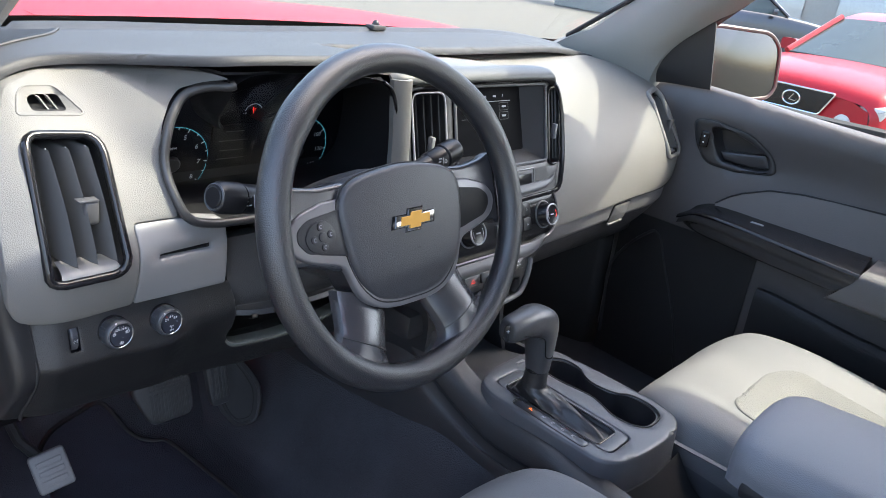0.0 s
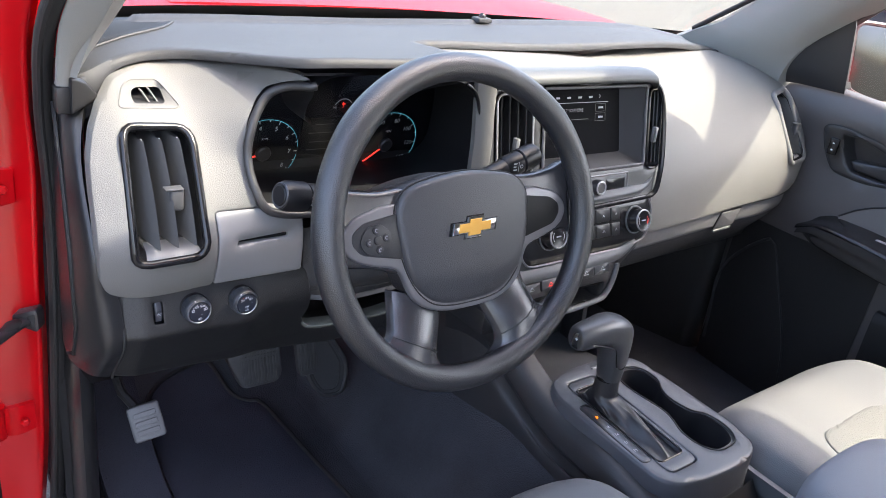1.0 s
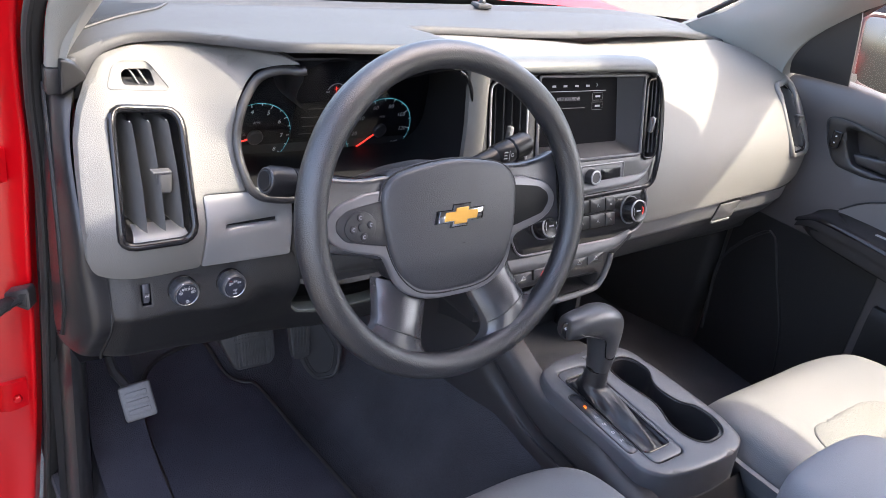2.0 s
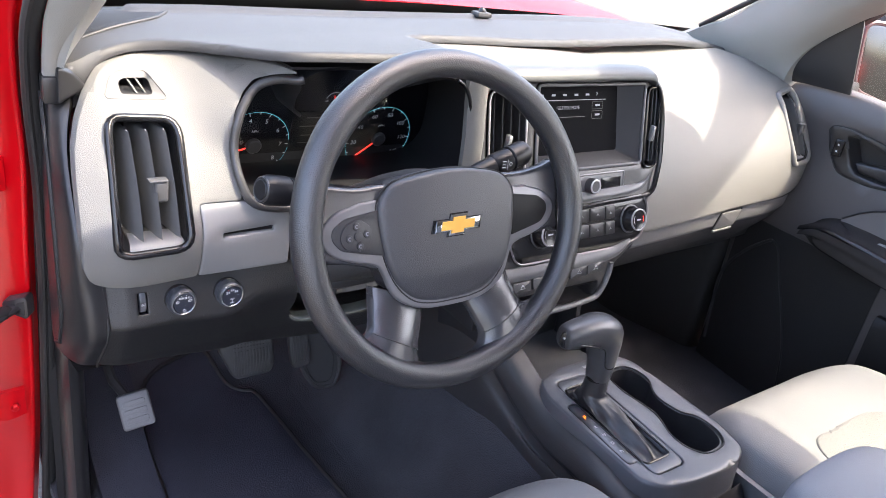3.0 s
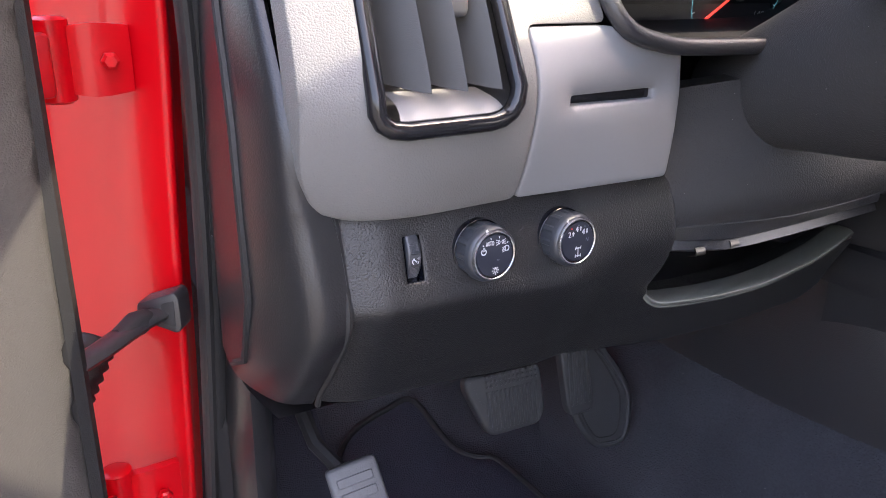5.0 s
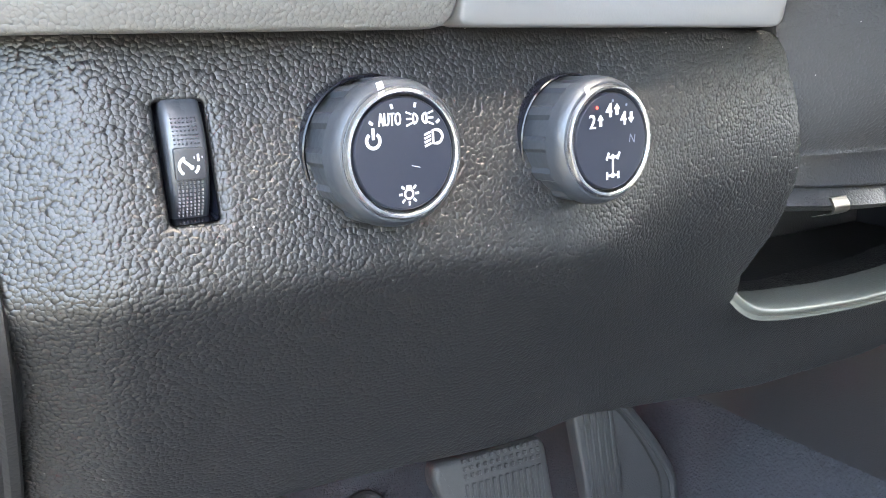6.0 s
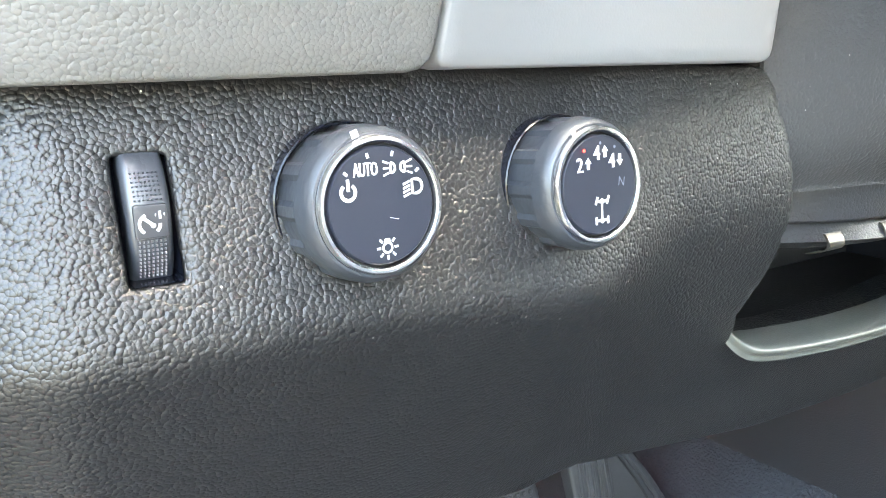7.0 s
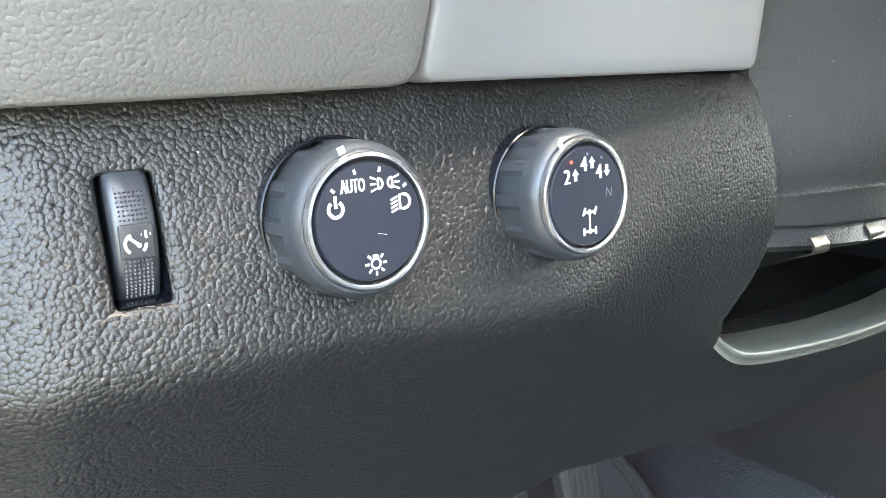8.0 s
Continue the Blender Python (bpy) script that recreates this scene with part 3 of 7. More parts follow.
mat_o = curve_pts([(-0.610, 0.12), (-0.600, 0.26), (-0.578, 0.36), (-0.545, 0.405), (-0.48, 0.425), (-0.435, 0.425), (-0.416, 0.35), (-0.395, 0.322), (-0.374, 0.308), (-0.367, 0.25), (-0.360, 0.12), (-0.350, 0.0), (-0.34, -0.15), (-0.35, -0.25), (-0.45, -0.28), (-0.60, -0.25), (-0.625, -0.1)], 5)
fm = thing("floor_mat", (-0.44, 0.1, 0.56), "black carpeted floor mat in the driver footwell", "floor mat")
mat_z = lambda u, v: (u, v, 0.566 + (0.0 if v < 0.3 else (v - 0.3) ** 2 * 2.6))
part("mat_carpet", sheet(mat_o, mat_z, 0.03, thick=0.012, back=(0, 0, -1), edge=0.006), MATTE, fm)
part("mat_binding", tube([Vector(mat_z(p[0], p[1])) + Vector((0, 0, -0.001)) for p in mat_o], 0.0045, 8, True), RUBBER, fm, "stitched black edge binding")
part("foot_rest", net_surface([[(-0.70, 0.05, 0.565), (-0.70, 0.2, 0.60), (-0.69, 0.38, 0.72)], [(-0.615, 0.05, 0.57), (-0.61, 0.2, 0.59), (-0.60, 0.38, 0.68)]], 4, 4, 0.02, (0, 0, -1)), MATTE, floor)

# ===== dashboard =====
dash = thing("dashboard", (0, 0.1, 1.0), "two-tone grey and black pickup dashboard", "dashboard")
gD = field([-0.75, -0.70, -0.63, -0.57, -0.51], [1.055, 1.09, 1.13, 1.17, 1.21, 1.25, 1.28, 1.315],
           [[-.03, -.045, -.05, -.03, -.005, .035, .09, .15], [-.052, -.066, -.073, -.052, -.025, .012, .07, .15], [-.05, -.065, -.07, -.048, -.02, .02, .08, .14],
            [-.052, -.06, -.066, -.055, -.035, -.025, .01, .09], [-.053, -.058, -.06, -.06, -.058, -.056, -.054, -.05]])
on_driver = lambda u, v: (u, gD(u, v), v)
VENT_L = soft_poly([(-0.708, 1.245), (-0.632, 1.238), (-0.640, 1.112), (-0.719, 1.110)], 0.016)
SMALL = soft_poly([(-0.704, 1.258), (-0.690, 1.274), (-0.679, 1.278), (-0.645, 1.276), (-0.633, 1.256), (-0.640, 1.254)], 0.006)
fascia_l = soft_poly([(-0.735, 1.237), (-0.722, 1.258), (-0.698, 1.279), (-0.657, 1.288), (-0.619, 1.293), (-0.582, 1.297), (-0.544, 1.304), (-0.520, 1.309), (-0.508, 1.306),
                      (-0.524, 1.2985), (-0.546, 1.2868), (-0.560, 1.2725), (-0.573, 1.252), (-0.580, 1.224), (-0.580, 1.19), (-0.573, 1.1575), (-0.6253, 1.157), (-0.6236, 1.0603), (-0.724, 1.059), (-0.740, 1.064), (-0.748, 1.085), (-0.75, 1.13), (-0.747, 1.185), (-0.744, 1.21)], 0.006, 4)
part("driver_fascia", sheet(fascia_l, on_driver, 0.007, [VENT_L, SMALL], 0.02, edge=0.0014, depth=0.0013), GREY, dash, "light grey grained upper fascia", 1.0)
comp = soft_poly([(-0.6241, 1.1558), (-0.573, 1.1562), (-0.515, 1.146), (-0.510, 1.116), (-0.507, 1.061), (-0.6224, 1.0608)], 0.004, 4)
slot_y = lambda u, v: gD(u, v) + 0.004 * math.exp(-((v - 1.119) / 0.009) ** 2) * max(0.0, 1 - (abs(u + 0.565) / 0.045) ** 6)
part("fascia_drawer", sheet(comp, lambda u, v: (u, slot_y(u, v), v), 0.005, [rect(-0.598, 1.1135, -0.532, 1.1195, 0.0015)], 0.02, edge=0.0014, depth=0.0013), GREY_S, dash, "smooth grey pull-out drawer with a finger slot", 1.0)
part("drawer_slot", box(-0.6, -0.055, 1.11, -0.53, -0.028, 1.123, 0), BLACK_G, dash)

ease = lambda x, a, b: (lambda q: q * q * (3 - 2 * q))(min(1.0, max(0.0, (x - a) / (b - a))))


def gL(u, v):
    """The switch panel: a face tilted up above a crease and tucked under below it; the crease dies out towards the column."""
    crease = 1.0065 - 0.0045 * ease(u, -0.65, -0.58) + 0.014 * ease(u, -0.578, -0.53)
    soft = 0.0026 + 0.020 * ease(u, -0.585, -0.535)
    d = v - crease
    left = 0.010 * ease(-u, 0.70, 0.735)
    return -0.059 - 0.003 * ease(u, -0.58, -0.53) + left - 0.145 * d + 0.455 * math.sqrt(d * d + soft * soft) - 0.10 * max(0.0, 0.94 - v)


on_low = lambda u, v: (u, gL(u, v), v)
low_o = soft_poly([(-0.7275, 1.0645), (-0.6, 1.063), (-0.4975, 1.060), (-0.4912, 1.037), (-0.4868, 1.009), (-0.4862, 0.987), (-0.4897, 0.973), (-0.4775, 0.957), (-0.46, 0.952), (-0.416, 0.948), (-0.351, 0.949), (-0.288, 0.961), (-0.25, 0.975), (-0.24, 0.915), (-0.255, 0.899), (-0.335, 0.892), (-0.42, 0.895), (-0.54, 0.915), (-0.64, 0.923), (-0.70, 0.926), (-0.7290, 0.928), (-0.7265, 0.962), (-0.7250, 1.0), (-0.7255, 1.03)], 0.007, 4)
DIM = rect(-0.6920, 1.0210, -0.6816, 1.0457, 0.0012)
part("switch_panel", sheet(low_o, on_low, 0.0034, [DIM], 0.03, edge=0.0014, depth=0.0012), BLACK, dash, "black pebble-grained switch panel", 1.0)
lip_c = curve_pts([(-0.4862, -0.026, 0.9670), (-0.4815, -0.031, 0.9605), (-0.47, -0.033, 0.9565), (-0.44, -0.034, 0.9535), (-0.40, -0.034, 0.9515), (-0.351, -0.034, 0.9535), (-0.288, -0.032, 0.964), (-0.25, -0.03, 0.977)], 5, False)
part("bin_lip", net_surface([[tuple(p + np.array(o)) for p in lip_c] for o in ((0, 0.020, 0.0012), (0, 0.008, 0.0018), (0, 0.002, 0.0012), (0, -0.001, -0.0002), (0, -0.001, -0.0018), (0, 0.001, -0.0034))], 3, 1, 0.002, (0, 0, -1)), LIP, dash, "satin lip of the open storage bin, paled for its highlight", 1.2)
part("bin_back", box(-0.505, 0.07, 0.93, -0.25, 0.1, 1.06, 0.003), RUBBER, dash)
part("bin_floor", box(-0.50, 0.002, 0.935, -0.25, 0.08, 0.945, 0.003), BLACK_E, dash)
part("bin_side", box(-0.515, -0.005, 0.935, -0.503, 0.09, 1.055, 0.003), RUBBER, dash)
for bx in (-0.4565, -0.4215):
    part("bin_clip", net_surface([[(bx + dx, y, z) for dx in (-0.0045, 0.0, 0.0045)] for y, z in ((-0.0465, 1.0015), (-0.0485, 0.9985), (-0.0475, 0.9955), (-0.040, 0.9930))], 3, 3, 0.001, (0, 1, 0)), CLIPM, dash, "small dull metal clip in the bin")
part("knee_bolster", net_surface([[(-0.506, -0.046, 1.115), (-0.40, -0.066, 1.125), (-0.27, -0.062, 1.125)], [(-0.500, -0.046, 1.062), (-0.40, -0.075, 1.07), (-0.27, -0.07, 1.07)], [(-0.496, -0.045, 1.034), (-0.39, -0.076, 1.042), (-0.26, -0.073, 1.042)], [(-0.494, -0.040, 1.0195), (-0.38, -0.064, 1.0225), (-0.25, -0.06, 1.026)], [(-0.493, -0.032, 1.0165), (-0.38, -0.054, 1.0195), (-0.25, -0.05, 1.023)], [(-0.492, 0.03, 1.0165), (-0.38, 0.03, 1.0195), (-0.25, 0.03, 1.023)]], 4, 5, 0.02), COLM, dash, "charcoal plastic panel below the steering column")
part("bolster_rail", net_surface([[(-0.497, -0.014, 1.018), (-0.44, -0.045, 1.019), (-0.38, -0.049, 1.0205), (-0.25, -0.046, 1.024)], [(-0.497, -0.014, 1.0045), (-0.44, -0.045, 1.0045), (-0.38, -0.049, 1.0050), (-0.25, -0.046, 1.009)], [(-0.497, -0.013, 1.0035), (-0.44, -0.041, 1.0035), (-0.38, -0.045, 1.0040), (-0.25, -0.042, 1.008)], [(-0.497, -0.012, 0.9945), (-0.44, -0.040, 0.9935), (-0.38, -0.044, 0.9940), (-0.25, -0.041, 0.998)], [(-0.497, 0.03, 0.994), (-0.44, 0.03, 0.993), (-0.38, 0.03, 0.9935), (-0.25, 0.03, 0.9975)]], 3, 5, 0.004), BLACK_F, dash, "black rail along the top of the storage bin", 0.5)

# end cap between dashboard and door opening
cap_rows = [[(x0, y0, z), (x1, y1, z), (x2, y2, z - 0.003), (x3 + 0.009, 0.115, z - 0.008)] for z, x0, y0, x1, y1, x2, y2, x3 in (
    (1.262, -.728, .064, -.742, .075, -.752, .09, -.760), (1.2, -.745, .024, -.752, .03, -.758, .06, -.764), (1.12, -.748, -.03, -.756, -.02, -.762, .03, -.766), (1.07, -.741, -.040, -.755, -.033, -.763, .018, -.767),
    (1.056, -.7285, -.040, -.752, -.038, -.763, .012, -.767), (1.0, -.7250, -.050, -.748, -.047, -.763, .010, -.767), (0.965, -.7285, -.030, -.749, -.028, -.763, .018, -.767), (0.940, -.7300, -.011, -.750, -.006, -.762, .04, -.767), (0.926, -.7310, .0, -.750, .012, -.762, .06, -.767))]
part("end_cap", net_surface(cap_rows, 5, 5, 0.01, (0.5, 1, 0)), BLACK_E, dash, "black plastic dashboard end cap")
part("end_cap_seam", tube([(-0.757, 0.085, 1.25), (-0.7605, 0.05, 1.18), (-0.7635, 0.02, 1.10), (-0.764, 0.008, 1.0), (-0.7635, 0.03, 0.95), (-0.762, 0.07, 0.928)], 0.0025, 6), RUBBER, dash)
part("under_dash_cover", net_surface([[(x, 0.01 if x < -0.3 else -0.0, 0.915), (x, 0.12, 0.895), (x, 0.3, 0.93), (x, 0.5, 1.0)] for x in (-0.75, -0.5, -0.27)], 4, 4), RUBBER, dash)
part("dash_core", merge(box(-0.72, 0.12, 0.93, -0.22, 0.45, 1.24, 0.01), box(-0.60, 0.085, 1.06, -0.25, 0.13, 1.20, 0.01)), HOODB, dash, "dark inner body of the dashboard")
part("panel_seam", tube(curve_pts([(-0.7280, -0.036, 1.066), (-0.7255, -0.043, 1.03), (-0.7255, -0.050, 1.0), (-0.7275, -0.031, 0.966), (-0.7295, -0.012, 0.940), (-0.7298, -0.006, 0.928)], 5, False), 0.0021, 6), RUBBER, dash)

# top pad
gT = field([-0.76, -0.66, -0.54, -0.40, -0.26, 0.0, 0.4, 0.72], [-0.1, 0.0, 0.1, 0.25, 0.5],
           [[1.27, 1.27, 1.272, 1.285, 1.25], [1.310, 1.308, 1.301, 1.304, 1.26], [1.336, 1.324, 1.313, 1.311, 1.265], [1.339, 1.330, 1.321, 1.313, 1.27],
            [1.339, 1.330, 1.323, 1.315, 1.27], [1.31, 1.315, 1.318, 1.322, 1.27], [1.30, 1.30, 1.308, 1.324, 1.27], [1.27, 1.272, 1.275, 1.287, 1.25]])
pad_o = curve_pts([(-0.747, 0.07), (-0.72, 0.075), (-0.69, 0.09), (-0.65, 0.10), (-0.60, 0.075), (-0.56, 0.0), (-0.525, -0.058), (-0.47, -0.075), (-0.40, -0.08), (-0.33, -0.075), (-0.29, -0.055), (-0.27, 0.02), (-0.25, 0.09),
                   (0.0, 0.105), (0.3, 0.14), (0.64, 0.196), (0.725, 0.20), (0.745, 0.3), (0.72, 0.5), (0.4, 0.55), (0.0, 0.57), (-0.4, 0.55), (-0.72, 0.5), (-0.76, 0.3)], 5)
ridge = lambda u, v: 0.010 * math.exp(-((v - 0.262 - 0.01 * u) / 0.012) ** 2) if -0.62 < u < 0.62 else 0.0
part("top_pad", sheet(pad_o, lambda u, v: (u, v, gT(u, v) + ridge(u, v)), 0.012, thick=0.003, back=(0, 0, -1), edge=0.008), PAD, dash, "dark grey padded dashboard top", 1.0)
spk_o = soft_poly([(-0.715, 0.142), (-0.643, 0.172), (-0.595, 0.197), (-0.562, 0.25), (-0.545, 0.30), (-0.538, 0.36), (-0.58, 0.385), (-0.72, 0.38)], 0.02, 5)
part("pad_corner", net_surface([[(-.742, .074, 1.279), (-.72, .078, 1.286), (-.69, .096, 1.294), (-.66, .115, 1.290)], [(-.738, .070, 1.262), (-.716, .072, 1.272), (-.69, .090, 1.283), (-.66, .112, 1.280)], [(-.738, .070, 1.225), (-.712, .072, 1.245), (-.69, .094, 1.262), (-.66, .114, 1.265)]], 4, 4, 0.006, (0, 1, 0)), PAD, dash)
part("speaker_bed", sheet(spk_o, lambda u, v: (u, v, gT(u, v) + 0.0012), 0.02, thick=0.004, back=(0, 0, -1)), HOODB, dash, "dark speaker grille bed")
ribs = []
for k in range(56):
    x = -0.722 + k * 0.0035
    ys = [y for y in np.arange(0.14, 0.39, 0.004) if inside(spk_o, np.array([[x, y]]))[0]]
    if len(ys) > 3:
        ribs.append(tube([(x, y, gT(x, y) + 0.0014) for y in (ys[0], ys[len(ys) // 2], ys[-1])], 0.0012, 4))
tagged(part("speaker_ribs", merge(*ribs), PAD, dash, "fine grey speaker ribs"), kind="stuff")
part("speaker_border", tube([(p[0], p[1], gT(p[0], p[1]) + 0.001) for p in spk_o], 0.0018, 6, True), PAD, dash)
sens = lathe([(0.007, 0), (0.007, 0.004), (0.0055, 0.008), (0.003, 0.0105), (0.0005, 0.0115)], pose(-0.01, 0.25, 1.331), 16)
part("sun_sensor", sens, BLACK_G, dash, "small black domed light sensor")
part("sensor_base", box(-0.026, 0.238, 1.325, 0.006, 0.262, 1.334, 0.003), PAD, dash)

# centre cover between top pad and radio, and the passenger fascia
gC = field([-0.27, -0.1, 0.05, 0.16], [-0.10, -0.05, 0.03, 0.12], [[1.306, 1.316, 1.315, 1.310], [1.308, 1.314, 1.312, 1.306], [1.306, 1.310, 1.306, 1.300], [1.285, 1.292, 1.293, 1.292]])
cc_o = soft_poly([(-0.27, 0.13), (-0.288, 0.0), (-0.285, -0.045), (-0.24, -0.052), (-0.1, -0.058), (0.05, -0.055), (0.115, -0.045), (0.145, -0.015), (0.16, 0.17), (0.0, 0.155)], 0.02, 5)
part("centre_cover", sheet(cc_o, lambda u, v: (u, v, gC(u, v)), 0.014, thick=0.004, back=(0, 0, -1), edge=0.005), GREY, dash, "light grey cover over the centre stack", 1.0)
gP = field([0.13, 0.3, 0.5, 0.63, 0.745], [1.03, 1.08, 1.13, 1.18, 1.22, 1.255, 1.275, 1.295],
           [[-.095, -.09, -.075, -.05, -.02, .02, .055, .12], [-.085, -.08, -.065, -.035, .0, .05, .095, .16], [-.07, -.068, -.055, -.025, .01, .06, .11, .18],
            [-.065, -.066, -.058, -.03, .0, .05, .11, .19], [-.04, -.045, -.04, -.015, .015, .065, .12, .2]])
VENT_R = [(-p[0], p[1]) for p in VENT_L]
fas_r = soft_poly([(0.135, 1.292), (0.3, 1.296), (0.5, 1.296), (0.64, 1.293), (0.705, 1.278), (0.738, 1.24), (0.752, 1.18), (0.752, 1.10), (0.742, 1.055), (0.70, 1.040), (0.5, 1.035), (0.3, 1.032), (0.16, 1.03), (0.135, 1.06)], 0.012, 5)
part("passenger_fascia", sheet(fas_r, lambda u, v: (u, gP(u, v), v), 0.012, [VENT_R], 0.02, edge=0.004, depth=0.003), GREY, dash, "light grey curved passenger fascia", 1.0)
gb = thing("glove_box", (0.42, -0.03, 0.96), "grey glove box lid with rectangular latch under the passenger fascia", "glove box")
lid_y = lambda x: gP(max(x, 0.13), 1.035) + 0.010
glove = [[(x, lid_y(x) + 0.002, 1.040), (x, lid_y(x) + 0.004, 1.005), (x, lid_y(x) + 0.022, 0.965), (x, lid_y(x) + 0.06, 0.92), (x, 0.06, 0.885), (x, 0.3, 0.9)] for x in (0.08, 0.2, 0.35, 0.5, 0.62, 0.74)]
# One grey lid: shaded lower part in dark PAD, lit top strip in BAND.
part("lid", net_surface(glove, 5, 5, 0.01), PAD, gb, "glove box lid darkened for the shade below the fascia")
part("lid_lit_band", net_surface([[(x, lid_y(x) - 0.0015, 1.0365), (x, lid_y(x) + 0.0005, 1.010), (x, lid_y(x) + 0.004, 0.995), (x, lid_y(x) + 0.012, 0.990)] for x in (0.15, 0.25, 0.35, 0.5, 0.62, 0.735)], 4, 4, 0.003), BAND, gb, "upper strip of the lid, kept lighter where light falls")
part("lid_seam", tube([(x, lid_y(x) - 0.007, 1.0365) for x in (0.15, 0.25, 0.35, 0.45, 0.55, 0.65, 0.735)], 0.0022, 6), RUBBER, gb)
LM = plane_frame((0.4625, lid_y(0.4625) + 0.0005, 1.008), (0.065, -0.96, -0.2))
part("glove_latch", slab(rect(-0.0375, -0.020, 0.0375, 0.020, 0.003), LM, 0.003, 0.0012), BAND, gb, "rectangular glove box latch")
part("latch_lip", slab(rect(-0.0375, -0.027, 0.030, -0.022, 0.001), LM, 0.005, 0.0012), BAND, gb)
part("latch_gap", tube([LM @ Vector((p[0], p[1], 0.0008)) for p in rect(-0.0395, -0.022, 0.0395, 0.022, 0.004)], 0.0012, 6, True), RUBBER, gb)

# ===== air vents =====
def air_vent(name, outline, surf, label, vanes, mirror=1):
    cx, cz = np.mean([p[0] for p in outline]), np.mean([p[1] for p in outline])
    v = thing(name, (cx, surf(cx, cz), cz), label, "air vent", group="dashboard air vents")
    ring = [Vector((p[0], surf(p[0], p[1]) - 0.002, p[1])) for p in outline]
    part("frame", tube(ring, 0.0048 if mirror > 0 else 0.0062, 12, True), BLACK_G if mirror > 0 else GREY, v, "gloss black vent frame" if mirror > 0 else "raised grey vent frame", 1.2)
    if mirror < 0:
        part("inner_frame", tube([Vector((cx + (p.x - cx) * 0.80, p.y + 0.001, cz + (p.z - cz) * 0.90)) for p in ring], 0.0028, 10, True), BLACK_G, v, "gloss black inner ring")
    bm = bmesh.new()
    a = [bm.verts.new(p) for p in ring]
    b = [bm.verts.new(Vector((cx + (p.x - cx) * 0.86, p.y + 0.055, cz + (p.z - cz) * 0.84))) for p in ring]
    for i in range(len(a)):
        j = (i + 1) % len(a)
        bm.faces.new((a[i], a[j], b[j], b[i]))
    bm.faces.new(b)
    part("cavity", bm, BLACK_F, v)
    zq = min(p[1] for p in outline)
    part("lower_ledge", net_surface([[(cx + s * 0.031, surf(cx, zq) + 0.0015, zq + 0.003), (cx + s * 0.029, surf(cx, zq) + 0.010, zq + 0.010), (cx + s * 0.027, surf(cx, zq) + 0.030, zq + 0.014)] for s in (-1, -0.3, 0.3, 1)], 3, 3), GREY_S, v, "light grey ledge inside the vent")
    zt, zb = max(p[1] for p in outline), min(p[1] for p in outline)
    w = max(p[0] for p in outline) - min(p[0] for p in outline)
    for k in range(vanes):
        x = cx + (k - (vanes - 1) / 2) * w * 0.235 - mirror * 0.004
        rows = []
        for u in (0, 0.15, 0.5, 0.85, 1.0):
            z = zt - 0.014 + (zb - zt + 0.032) * u
            sl = surf(cx, zt - 0.01) + (surf(cx, zb + 0.012) - surf(cx, zt - 0.01)) * u
            deep = 0.03 + 0.006 * math.sin(math.pi * u)
            bow = 0.006 * math.sin(math.pi * u)
            xo = x + (0.5 - u) * 0.005
            rows.append([(xo - 0.0022, sl + 0.028 - bow + deep, z), (xo - 0.0024 + mirror * 0.008, sl + 0.0035 - bow, z), (xo + 0.0016 + mirror * 0.008, sl + 0.0030 - bow, z), (xo + 0.0022, sl + 0.028 - bow + deep, z)])
        vn = part("vane", net_surface(rows, 4, 2, 0, closed_v=True), VANE, v)
        # Paler bar draws the highlight along the vane's rounded front edge.
        part("vane_edge_glint", tube(curve_pts([((r[1][0] + r[2][0]) / 2, r[1][1] - 0.0004, r[1][2]) for r in rows], 5, False), 0.0011, 8), BAND, vn, "paler front edge for the light it catches")
    x = cx - mirror * 0.004 + w * 0.06
    y = surf(cx, cz)
    part("tab", merge(box(x + 0.001, y - 0.004, cz - 0.016, x + 0.0165, y + 0.010, cz + 0.010, 0.004, 3), box(x - 0.005, y - 0.005, cz + 0.0095, x + 0.0155, y + 0.008, cz + 0.0115, 0.001)), TABM, v, "grey sliding tab")
    return v


air_vent("side_air_vent", VENT_L, gD, "black louvred air vent in the driver side fascia", 3)
air_vent("side_air_vent", VENT_R, gP, "black louvred air vent in the passenger side fascia", 3, -1)
df = thing("defroster_vent", (-0.67, gD(-0.67, 1.265), 1.265), "small grey side window defroster outlet", "air vent")
part("surround", tube([(p[0], gD(p[0], p[1]) + 0.0006, p[1]) for p in SMALL], 0.0012, 8, True), GREY, df)
recess = lambda k, d: [(-0.668 + (p[0] + 0.668) * k, gD(p[0], p[1]) + d, 1.2655 + (p[1] - 1.2655) * k) for p in SMALL]
slot = lambda d: [(-0.6635 + (p[0] + 0.668) * (0.46 + 15 * (p[1] - 1.254)), gD(p[0], p[1]) * 0.6 + gD(-0.668, 1.262) * 0.4 + d, 1.2560 + (p[1] - 1.254) * 0.56) for p in SMALL]
rb = bmesh.new()
ra, rb2 = [rb.verts.new(p) for p in recess(1.0, 0.0)], [rb.verts.new(p) for p in slot(0.010)]
for i in range(len(ra)):
    rb.faces.new((ra[i], ra[(i + 1) % len(ra)], rb2[(i + 1) % len(ra)], rb2[i]))
part("bowl", rb, GREY, df)
rc = bmesh.new()
rim_a, rim_b = [rc.verts.new(p) for p in slot(0.0101)], [rc.verts.new(p) for p in slot(0.045)]
for i in range(len(rim_a)):
    rc.faces.new((rim_a[i], rim_a[(i + 1) % len(rim_a)], rim_b[(i + 1) % len(rim_a)], rim_b[i]))
rc.faces.new(rim_b)
part("backing", rc, RUBBER, df)
